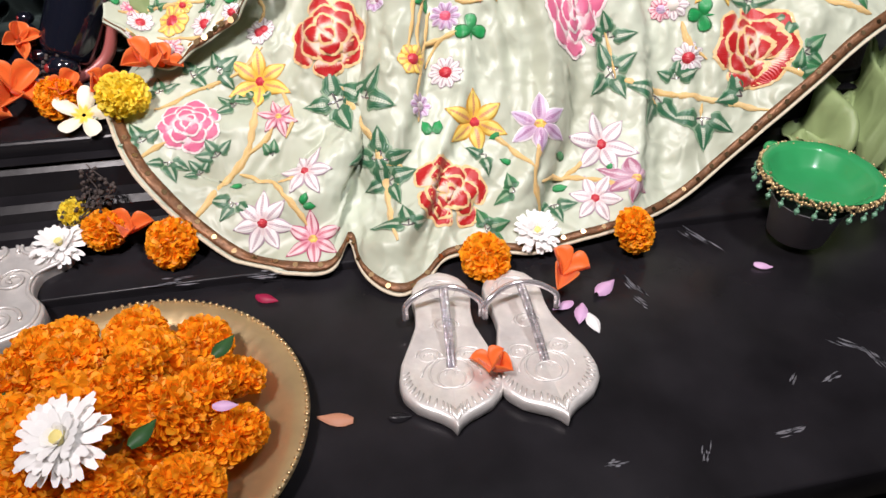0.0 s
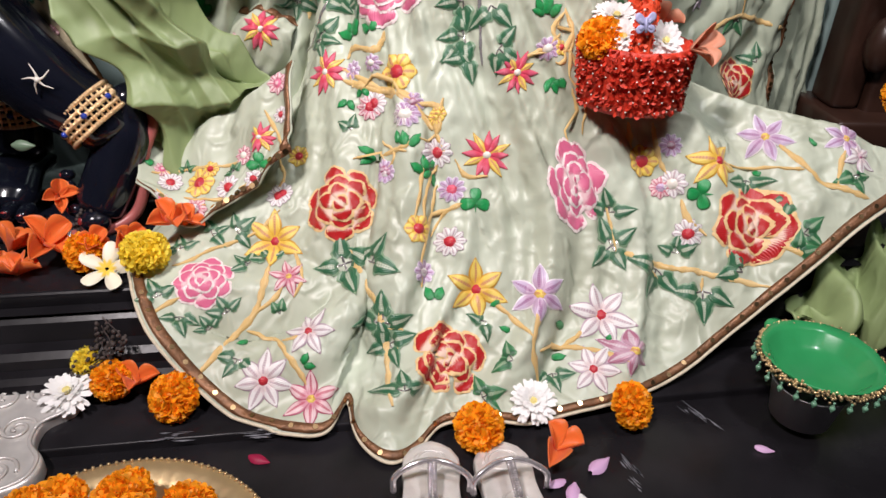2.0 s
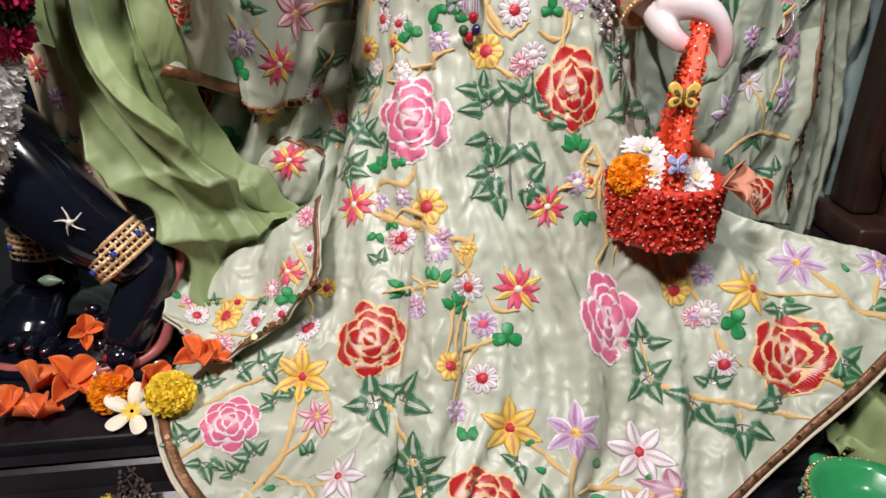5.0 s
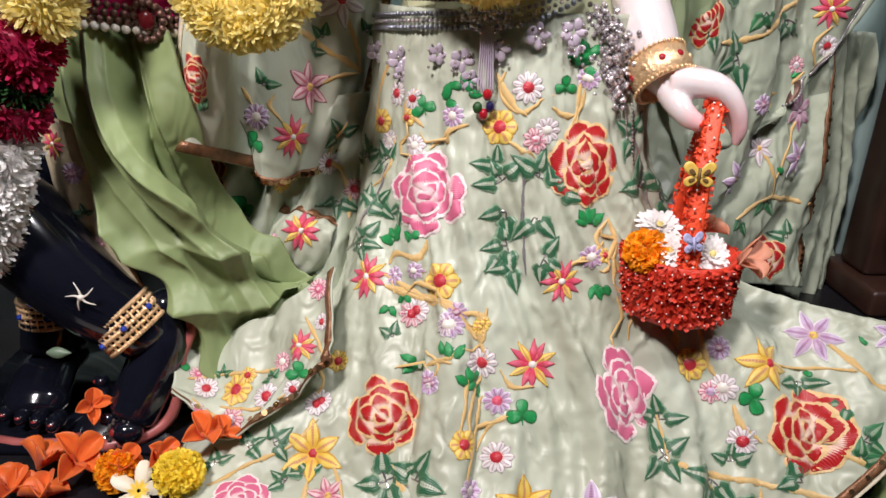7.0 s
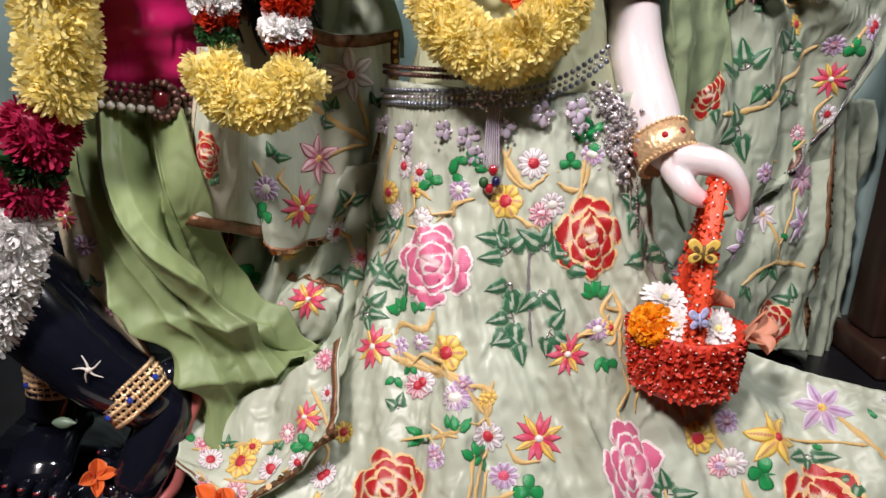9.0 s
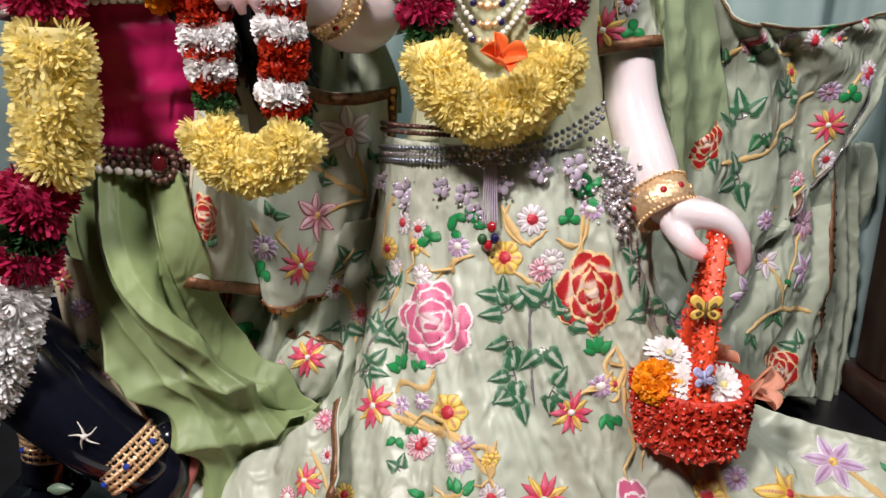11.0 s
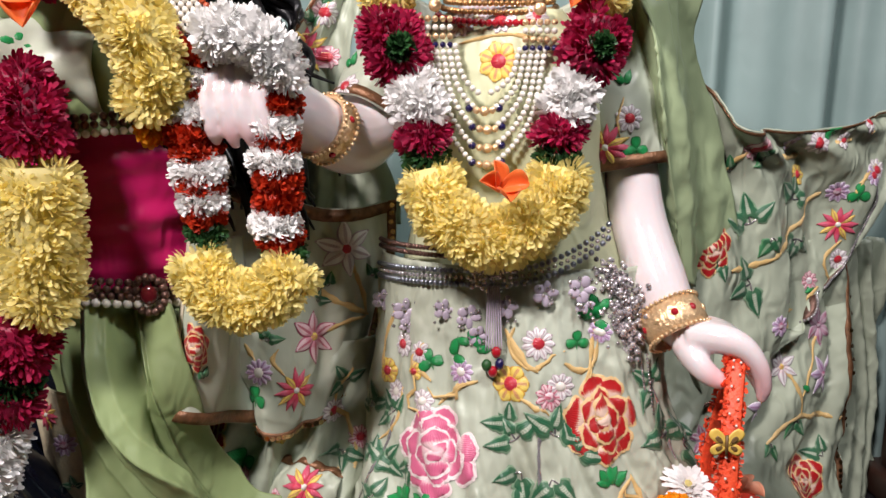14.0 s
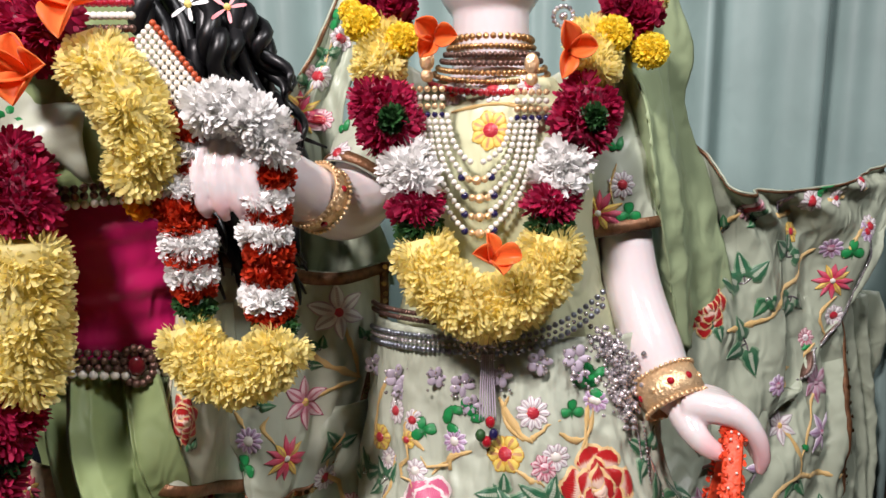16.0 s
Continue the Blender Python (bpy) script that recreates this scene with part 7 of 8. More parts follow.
garland("hair_garland", "garland of crimson and cream flowers hanging beside the head", [
    ("crimson_stretch", MUM_MAROON, [(0.264, 0.975, 1.000), (0.246, 0.980, 1.013), (0.221, 0.980, 1.022)], 0.022, 0.015, 0.008, 1.6),
    ("cream_stretch", MUM_YELLOW, [(0.270, 0.985, 1.017), (0.261, 0.990, 1.039)], 0.018, 0.014, 0.008, 1.6),
    ("crimson_stretch", MUM_MAROON, [(-0.001, 0.975, 1.011), (-0.019, 0.980, 1.023), (-0.037, 0.980, 1.035)], 0.022, 0.015, 0.008, 1.6)])


def flame_flower(at, r, tilt, n=4, seed=1, m=None, label="orange flame-tree flower", parent=None):
    """Boat-shaped pointed petals, thick and curved."""
    g = random.Random(seed)
    vs_, fs_ = [], []
    for k in range(n):
        a = 2 * math.pi * k / n + g.uniform(-0.4, 0.4)
        ln, wd, up = r * g.uniform(0.75, 1.1), r * g.uniform(0.45, 0.62), g.uniform(0.35, 1.15)
        nr, nc = 9, 7
        o = len(vs_)
        for i in range(nr):
            t = i / (nr - 1)
            w = wd * math.sin(math.pi * (0.12 + 0.88 * t)) ** 0.8 if t < 1 else 0.0
            for j in range(nc):
                s = 2 * j / (nc - 1) - 1
                x = ln * t * math.cos(up * (1 - 0.3 * t))
                z = ln * t * math.sin(up * (1 - 0.3 * t)) + 0.95 * w * s * s
                y = s * w * 0.62
                vs_.append((x * math.cos(a) - y * math.sin(a), x * math.sin(a) + y * math.cos(a), z))
        fs_ += [(o + i * nc + j, o + i * nc + j + 1, o + (i + 1) * nc + j + 1, o + (i + 1) * nc + j) for i in range(nr - 1) for j in range(nc - 1)]
    ob = mesh_part("flame_flower", vs_, fs_, m or BUTEA)
    sol = ob.modifiers.new("thickness", "SOLIDIFY")
    sol.thickness = r * 0.03
    ob.matrix_world = pose(*at, *tilt)
    if parent:
        return under(ob, parent)
    return tagged(ob, label, "flower", "flame flowers")


for k, (at, r, tl, n) in enumerate((
        ((-0.256, 0.815, 0.183), 0.042, (30, 10, 40), 4), ((-0.309, 0.800, 0.163), 0.040, (40, -10, 80), 4), ((-0.342, 0.790, 0.165), 0.036, (30, 20, 10), 4), ((-0.405, 0.800, 0.158), 0.050, (35, 0, 60), 4),
        ((-0.453, 0.800, 0.146), 0.050, (30, 10, 120), 4), ((-0.426, 0.760, 0.130), 0.045, (10, 0, 200), 4), ((-0.408, 0.862, 0.196), 0.034, (50, 0, 40), 4), ((-0.471, 0.770, 0.132), 0.045, (20, 0, 90), 4), ((-0.233, 0.820, 0.184), 0.03, (20, 30, 0), 3))):
    flame_flower((at[0] + 0.006, at[1], max(at[2] - 0.020, 0.119)), r * 0.82, tl, n, k + 2, label="orange flame-tree flower on the altar platform")
flame_flower((0.222, 0.590, 0.006), 0.042, (10, 10, 20), 3, 31, label="orange flame-tree flower beside the sandals")
flame_flower((0.124, 0.446, 0.017), 0.029, (-20, 0, 60), 4, 32, label="orange flame-tree flower lying on the sandals")
flame_flower((-0.262, 0.668, 0.030), 0.030, (20, 0, 20), 3, 33, label="orange flame-tree petal beside the altar step")
flame_flower((0.028, 0.945, 0.979), 0.034, (90, 0, 0), 3, 34, label="orange flame-tree flower tucked by the necklace")
flame_flower((0.170, 0.945, 0.967), 0.034, (90, 0, 0), 3, 35, label="orange flame-tree flower tucked by the necklace")
flame_flower((0.081, 0.880, 0.752), 0.031, (62, 0, 20), 4, 36, label="orange flame-tree flower on the yellow garland")
flame_flower((-0.337, 0.845, 0.934), 0.042, (80, 0, 0), 4, 37, label="orange flame-tree flower on the garland")
flame_flower((-0.297, 0.850, 0.996), 0.042, (70, 0, 0), 4, 38, label="orange flame-tree flower on the garland")

frangi = thing("frangipani", "cream frangipani flower with yellow heart on the platform edge", "flower", at=(-0.312, 0.762, 0.128))
for k in range(5):
    pts, uvs, faces = dome_petal(0.002, 0, 0, 0.028, 0.022, "round", 0.004, 8, 7)
    p = mesh_part("petal", [(x, y, z + 0.35 * x + 0.25 * y) for x, y, z in pts], faces, FRANGI, frangi, uvs=uvs)
    p.rotation_euler = (0, 0, k * 2 * math.pi / 5)
frangi.rotation_euler = (radians(35), 0, 0.3)


def petal_scrap(at, size, turn, m, label):
    pts, uvs, faces = dome_petal(0, 0, 0, size, size * 0.5, "lance", size * 0.15, 6, 5)
    ob = mesh_part("petal", pts, faces, m, uvs=uvs)
    ob.matrix_world = pose(*at, 8, 0, turn)
    return tagged(ob, label, "petal", "loose petals")


petal_scrap((-0.118, 0.583, 0.002), 0.026, -20, MUM_MAROON, "crimson petal fallen on the altar")
petal_scrap((-0.012, 0.411, 0.002), 0.034, 170, PEACH, "pale pink petal fallen on the altar")
petal_scrap((0.02, 0.412, 0.002), 0.022, 0, LACQUER, "blackened dry petal fallen on the altar")
petal_scrap((0.235, 0.545, 0.003), 0.030, 250, LILAC_PETAL, "lilac orchid petal beside the sandals")
petal_scrap((0.225, 0.548, 0.004), 0.026, 200, LILAC_PETAL, "lilac orchid petal beside the sandals")
petal_scrap((0.238, 0.530, 0.003), 0.028, 280, MUM_WHITE, "white orchid petal beside the sandals")
petal_scrap((0.255, 0.560, 0.003), 0.034, 40, LILAC_PETAL, "lilac orchid petal beside the sandals")
petal_scrap((0.385, 0.700, 0.013), 0.020, 160, LILAC_PETAL, "lilac petal fallen on the altar")
petal_scrap((0.455, 0.600, 0.002), 0.022, -20, LILAC_PETAL, "lilac petal fallen on the altar")

# ---- dish of marigolds ----
dish = thing("dish", "round fluted brass dish heaped with marigolds", "dish", at=(-0.205, 0.405, 0.0))
prof = [(0.0, 0.004), (0.10, 0.004), (0.112, 0.006), (0.122, 0.014), (0.140, 0.021), (0.153, 0.024), (0.156, 0.0225), (0.154, 0.020), (0.140, 0.017), (0.124, 0.009), (0.114, 0.001), (0.0, 0.0)]
vs, fs = lathe(prof, 180, lambda i, a: 1 + (0.006 * math.cos(60 * a) if 2 <= i <= 4 or 7 <= i <= 9 else 0.0))
mesh_part("bowl", vs, fs, BRASS, dish)
vs, fs = beads([(0.1535 * math.cos(a), 0.1535 * math.sin(a), 0.0245) for a in np.arange(0, 6.283, 6.283 / 130)], 0.0022, 6, 4)
mesh_part("beaded_rim", vs, fs, BRASS, dish)
g = random.Random(4)
kinds = [o_marigold] + [tagged(marigold_mesh("marigold", MARIGOLD_O, 0.03, 40 + k, 0.75), "", "marigold", "marigolds in the dish") for k in range(2)]
spots = [(0.0, 0.095, 0.048), (0.070, 0.080, 0.042), (-0.065, 0.085, 0.042), (0.105, 0.035, 0.040), (0.035, 0.040, 0.068), (-0.035, 0.035, 0.070), (-0.10, 0.03, 0.045), (0.112, -0.025, 0.036), (0.06, -0.02, 0.066), (-0.005, -0.025, 0.078), (-0.07, -0.03, 0.066),
         (0.085, -0.075, 0.042), (0.025, -0.085, 0.056), (-0.045, -0.085, 0.052), (-0.125, -0.02, 0.040), (0.02, 0.0, 0.040), (-0.05, 0.0, 0.038), (0.06, 0.03, 0.036), (-0.105, -0.075, 0.040), (0.055, -0.045, 0.034), (0.015, 0.068, 0.064), (-0.075, 0.055, 0.060), (0.085, 0.005, 0.060), (-0.035, -0.055, 0.074), (0.03, 0.005, 0.086)]
for k, (x, y, z) in enumerate(spots):
    r = g.uniform(0.029, 0.035)
    at = (-0.214 + 0.92 * x, 0.402 + 0.94 * y, z)
    tl = (g.uniform(-45, 45), g.uniform(-45, 45), g.uniform(0, 360))
    if k in (0, 1):
        ob = kinds[k + 1]
        ob.matrix_world = pose(*at, *tl) @ Matrix.Scale(r / 0.03, 4)
    else:
        ob = put_flower(kinds[k % 3], at, r, tl)
    tagged(ob, "orange marigold head heaped in the brass dish", "marigold", "marigolds in the dish")
put_flower(MUMS, (-0.216, 0.340, 0.097), 0.034, (20, -10, 0), "white chrysanthemum head on the heaped marigolds", "chrysanthemum", "white chrysanthemums")
for x, y, z in ((-0.125, 0.425, 0.082), (-0.17, 0.335, 0.088), (-0.30, 0.38, 0.075)):
    petal_scrap((x, y, z), 0.028, 60, FERN, "green leaf scrap among the marigolds")
petal_scrap((-0.118, 0.375, 0.080), 0.02, 0, LILAC_PETAL, "purple petal among the marigolds")


# ---- sandals ----
def sandal(at, turn, mirror, label):
    th = thing("sandal", label, "sandal", "pair of sandals", at=at)
    th.rotation_euler = (0, 0, radians(turn))
    th.scale = (1.10, 1.0, 1.0)
    out = []
    for k in range(96):
        a = 2 * math.pi * k / 96
        y = 0.105 * math.cos(a)
        w = float(np.interp(y, (-0.105, -0.098, -0.091, -0.080, -0.066, -0.050, -0.028, 0.0, 0.022, 0.042, 0.062, 0.080, 0.094, 0.102, 0.105), (0.0, 0.004, 0.012, 0.031, 0.042, 0.0455, 0.043, 0.034, 0.0275, 0.0265, 0.0285, 0.0275, 0.020, 0.009, 0.0)))
        out.append((math.copysign(w, math.sin(a)), y))
    vs, fs = [], []
    for z, k in ((0.0, 0.97), (0.004, 1.0), (0.013, 1.0), (0.0165, 0.965), (0.0165, 0.90), (0.0155, 0.86), (0.0155, 0.0)):
        vs += [(x * k, y * (k if k > 0 else 0) + (0 if k else 0), z) for x, y in out]
    n = 96
    fs = [(i * n + j, i * n + (j + 1) % n, (i + 1) * n + (j + 1) % n, (i + 1) * n + j) for i in range(6) for j in range(n)] + [tuple(range(n))[::-1]]
    mesh_part("sole", vs, fs, SILVER, th)
    # embossed scrolls
    pcs = []
    for cx, cy, rr in ((0, 0.072, 0.019), (0.0, -0.045, 0.026), (0.018, -0.02, 0.012), (-0.018, -0.02, 0.012), (0.0, 0.02, 0.013)):
        for s in (1, -1):
            sp = [(cx + s * rr * (1 - t * 0.8) * math.cos(9 * t), cy + rr * (1 - t * 0.8) * math.sin(9 * t), 0.0160) for t in np.linspace(0, 1, 40)]
            pcs.append(tube(sp, [0.0011] * 40, 5))
    vs, fs, _ = join(*pcs)
    mesh_part("embossing", vs, fs, SILVER, th)
    sp = [(x * 0.93, y * 0.93, 0.0165) for x, y in out if y < -0.045]
    pcs = [tube([(x, y, z), (x * 0.86, y * 0.86 - 0.002, z)], [0.0013, 0.0008], 5) for x, y, z in sp]
    vs, fs, _ = join(*pcs)
    mesh_part("reeded_toe", vs, fs, SILVER, th)
    arch = catmull([(-0.036, 0.035, 0.012), (-0.034, 0.040, 0.030), (-0.012, 0.048, 0.042), (0.012, 0.048, 0.042), (0.034, 0.040, 0.030), (0.036, 0.035, 0.012)], 40)
    vs, fs = tube(arch, [0.0032] * 40, 8)
    mesh_part("instep_band", vs, fs, DIAMANTE, th)
    line = catmull([(0, 0.048, 0.043), (0.0, 0.02, 0.037), (0.001, -0.015, 0.024), (0.001, -0.035, 0.016)], 34)
    vs, fs = join(beads(line + np.array((0.0022, 0, 0)), 0.0024, 6, 4), beads(line - np.array((0.0022, 0, 0)), 0.0024, 6, 4))[:2]
    mesh_part("toe_strap", vs, fs, DIAMANTE, th, "beaded toe strap")
    return th


sandal((0.081, 0.491, 0.0005), 0, 1, "silver embossed toe-strap sandal on the black altar")
sandal((0.168, 0.493, 0.0005), 8, -1, "silver embossed toe-strap sandal beside its pair")

# ---- cup and lined bowl ----
cup = thing("steel_cup", "stainless steel tumbler on the black altar", "cup", at=(0.524, 0.642, 0.0))
cup.scale = (0.95, 0.95, 0.62)
vs, fs = lathe([(0.0, 0.002), (0.033, 0.002), (0.036, 0.005), (0.044, 0.085), (0.0465, 0.088), (0.043, 0.086), (0.034, 0.007), (0.0, 0.006)], 48)
mesh_part("body", vs, fs, STEEL, cup)
cup.location.z = 0.011
cup.rotation_euler = (0, 0, 0)
bowl = thing("lined_bowl", "green cloth-lined bowl with beaded tassel edge on a steel cup", "bowl", at=(0.535, 0.655, 0.062))
bowl.scale = (0.90, 0.90, 0.90)
vs, fs = lathe([(0.0, 0.005), (0.040, 0.006), (0.052, 0.012), (0.064, 0.028), (0.0745, 0.036), (0.0755, 0.034), (0.066, 0.024), (0.054, 0.008), (0.042, 0.002), (0.0, 0.001)], 64, lambda i, a: 1 + 0.012 * math.sin(5 * a + i) + 0.008 * math.sin(13 * a))
mesh_part("lining", vs, fs, GREEN_VINYL, bowl)
g = np.random.default_rng(3)
rim, drops = [], []
for k in range(220):
    a = 6.283 * k / 220
    for q in range(2):
        rim.append((0.0765 * math.cos(a) + g.normal(0, 0.0015), 0.0765 * math.sin(a) + g.normal(0, 0.0015), 0.030 + g.normal(0, 0.003)))
vs, fs = beads(rim, 0.0021, 5, 4)
mesh_part("bead_edge", vs, fs, mat("gold_seed_beads", (0.62, 0.46, 0.24), 0.3, 0.6, var=0.4, scale=300, island=0.4), bowl, "gold seed bead edge")
for k in range(24):
    a = 6.283 * k / 24
    pts = [(0.079 * math.cos(a), 0.079 * math.sin(a), 0.026 - 0.004 * j) for j in range(1, 5)]
    vs, fs = beads(pts, [0.0018, 0.0018, 0.0038, 0.002], 7, 5)
    mesh_part("bead_tassel", vs, fs, mat("jade_bead", (0.16, 0.34, 0.22), 0.25, var=0.3, scale=200) if k == 0 else bpy.data.materials["jade_bead"], bowl)
tube_pts = catmull([(0.525, 0.725, 0.091), (0.532, 0.740, 0.102), (0.555, 0.745, 0.094), (0.570, 0.735, 0.080)], 16)
vs, fs = tube([np.array(p) - np.array((0.557, 0.655, 0.080)) for p in tube_pts], np.interp(np.linspace(0, 1, 16), [0, 0.5, 1], [0.006, 0.012, 0.008]), 8, squash=0.4)
mesh_part("cloth_corner", vs, fs, GREEN_VINYL, bowl)

# ---- carved silver stand ----
stand = thing("silver_stand", "engraved silver scroll-edged stand beside the dish", "stand", at=(-0.405, 0.565, 0.0))
stand.scale = (1.2, 1.2, 1.0)
outl = catmull([(-0.16, 0.085, 0), (-0.06, 0.10, 0), (0.03, 0.098, 0), (0.062, 0.082, 0), (0.068, 0.060, 0), (0.050, 0.040, 0), (0.052, 0.015, 0), (0.068, -0.005, 0), (0.066, -0.03, 0), (0.035, -0.05, 0), (-0.01, -0.075, 0), (-0.16, -0.10, 0)], 90)
n = len(outl)
vs = [(x * k, y * k, z) for z, k in ((0.0, 0.97), (0.005, 1.0), (0.020, 1.0), (0.024, 0.97), (0.023, 0.90)) for x, y, _ in outl]
fs = [(i * n + j, i * n + (j + 1) % n, (i + 1) * n + (j + 1) % n, (i + 1) * n + j) for i in range(4) for j in range(n)] + [tuple(range(4 * n, 5 * n))]
mesh_part("plate", vs, fs, SILVER, stand)
pcs = [tube(outl * 0.93 + np.array((0, 0, 0.024)), [0.0022] * n, 6, cap=False)]
for cx, cy, rr in ((0.035, 0.078, 0.018), (0.0, 0.07, 0.02), (0.03, 0.03, 0.016), (0.035, -0.02, 0.018), (0.0, -0.03, 0.02), (-0.04, 0.02, 0.03), (0.0, 0.02, 0.018)):
    sp = [(cx + rr * (1 - t * 0.85) * math.cos(11 * t), cy + rr * (1 - t * 0.85) * math.sin(11 * t), 0.0245) for t in np.linspace(0, 1, 50)]
    pcs.append(tube(sp, [0.0018] * 50, 5))
vs, fs, _ = join(*pcs)
mesh_part("engraving", vs, fs, SILVER, stand, "raised scroll engraving")

sprig = thing("dried_sprig", "dry dark herb sprig leaning on the altar step", "herb", at=(-0.36, 0.665, 0.02))
g = np.random.default_rng(8)
for k in range(5):
    a = g.uniform(-0.5, 0.9)
    path = catmull([(0.0, 0.0, 0.0), (0.02 + 0.015 * k, 0.02, 0.02 + 0.008 * k), (0.045 + 0.02 * k * a, 0.035, 0.035 + 0.012 * k)], 16)
    pcs = [tube(path, [0.0008] * 16, 4)] + [ball(path[int(g.integers(2, 16))] + g.normal(0, 0.005, 3), 0.0024, 5, 4) for _ in range(34)]
    vs, fs, _ = join(*pcs)
    mesh_part("twig", vs, fs, DRIED, sprig)
sprig2 = thing("dried_sprig", "dry dark herb sprig across the black toes", "herb", at=(-0.385, 0.850, 0.13))
pcs = []
for k in range(4):
    path = catmull([(0.0, 0.0, 0.0), (0.012 + 0.006 * k, 0.0, 0.025), (0.03, 0.015, 0.045 + 0.01 * k)], 12)
    pcs += [tube(path, [0.0008] * 12, 4)] + [ball(path[int(g.integers(1, 12))] + g.normal(0, 0.004, 3), 0.0026, 5, 4) for _ in range(22)]
vs, fs, _ = join(*pcs)
mesh_part("twig", vs, fs, DRIED, sprig2)
for at, tl in (((-0.346, 0.870, 0.220), (70, 0, 30)), ((-0.465, 0.900, 0.230), (70, 0, 0))):
    q = petal_scrap(at, 0.03, 60, BETEL, "pale green leaf resting on the black foot")
    q.matrix_world = pose(*at, *tl)

# scuffs of pale dust on the table
for k, (x, y, s, t) in enumerate(((0.300, 0.575, 0.05, -70), (0.305, 0.545, 0.03, -60), (0.50, 0.47, 0.05, -40), (0.52, 0.45, 0.04, -80), (0.46, 0.43, 0.03, 20), (0.42, 0.43, 0.02, 50), (0.39, 0.37, 0.04, 10), (0.30, 0.355, 0.03, 60), (0.22, 0.35, 0.03, 0), (-0.10, 0.61, 0.07, 3), (-0.21, 0.603, 0.06, 3), (0.40, 0.64, 0.07, -60))):
    g2 = random.Random(k)
    vs, fs = [], []
    for q in range(9):
        ox, oy, l, w = g2.uniform(-0.3, 0.3) * s, g2.uniform(-0.12, 0.12) * s, g2.uniform(0.1, 0.5) * s, g2.uniform(0.0006, 0.0016 + 0.03 * s)
        o = len(vs)
        vs += [(ox - l / 2, oy, 0), (ox, oy - w / 2, 0), (ox + l / 2, oy + w * 0.3, 0), (ox, oy + w / 2, 0)]
        fs.append((o, o + 1, o + 2, o + 3))
    ob = tagged(mesh_part("dust_scuff", vs, fs, DUST, smooth=False), "pale dusty scuff on the black lacquer", "scuff", "scuffs", "stuff")
    ob.matrix_world = pose(x, y, 0.0006 if y < 0.60 else 0.0112, 0, 0, t)

# ---- basket ----
basket = thing("flower_basket", "red beaded lace basket with flowers, hanging from the statue's fingers", "basket", at=(0.326, 0.885, 0.314))
bx, by, bz = basket.location
R0, H = 0.064, 0.078
vs, fs = lathe([(0.0, 0.0), (R0 * 0.94, 0.0), (R0 * 0.98, 0.006), (R0 * 1.03, H * 0.9), (R0 * 1.04, H), (R0 * 0.99, H), (R0 * 0.9, H * 0.75), (0.0, H * 0.72)], 64, lambda i, a: 1 + 0.012 * math.sin(9 * a + i))
mesh_part("pail", vs, fs, RED_LACE, basket)
g = np.random.default_rng(12)
nfl = 1500
a = g.uniform(0, 6.283, nfl)
h = g.uniform(0.004, H, nfl)
rr = R0 * (0.97 + 0.07 * h / H)
base = np.stack([rr * np.cos(a), rr * np.sin(a), h], 1)
out = unit(np.stack([np.cos(a), np.sin(a), 0 * a - 0.3], 1) + g.normal(0, 0.45, (nfl, 3)))
side = unit(np.cross(out, g.normal(0, 1, (nfl, 3))))
vs, fs = petals(base, out, side, 0.0065, 0.0065, 0.8, 2)
mesh_part("lace_ruffle", vs, fs, RED_LACE, basket)["kind"] = "stuff"
pts = [((R0 * (0.955 + 0.11 * hh / H) + 0.0055) * math.cos(aa + 0.1 * (i % 2)), (R0 * (0.955 + 0.11 * hh / H) + 0.0055) * math.sin(aa + 0.1 * (i % 2)), hh) for i, hh in enumerate(np.linspace(0.008, H - 0.006, 6)) for aa in np.arange(0, 6.283, 0.26)]
vs, fs = beads(pts, 0.0011, 6, 4)
mesh_part("bead_dots", vs, fs, PEARL, basket)
O = np.array((bx, by, bz))
hp = catmull([np.array(q) - O for q in ((0.314, 0.826, 0.385), (0.316, 0.832, 0.420), (0.319, 0.842, 0.466), (0.325, 0.856, 0.510), (0.338, 0.884, 0.558), (0.344, 0.897, 0.566), (0.348, 0.910, 0.556), (0.345, 0.928, 0.500), (0.340, 0.942, 0.440), (0.338, 0.946, 0.392))], 80)
vs, fs = tube(hp, [0.0100] * 80, 10, squash=0.28)
mesh_part("handle", vs, fs, ORANGE_LACE, basket, "orange-red beaded handle")
n = 900
i = g.integers(0, 80, n)
dd = unit(g.normal(0, 1, (n, 3)) * (1.0, 0.5, 0.6))
vs, fs = petals(hp[i] + dd * (0.010, 0.003, 0.003), unit(dd + g.normal(0, 0.4, (n, 3))), unit(np.cross(dd, g.normal(0, 1, (n, 3)))), 0.0050, 0.0055, 0.6, 2)
mesh_part("handle_ruffle", vs, fs, ORANGE_LACE, basket)["kind"] = "stuff"
vs, fs = beads([hp[k] + np.array((0.006 * (k % 4 - 1.5) / 1.5, -0.007, 0.002)) for k in range(0, 44, 2)], 0.0016, 6, 4)
mesh_part("handle_beads", vs, fs, PEARL, basket)


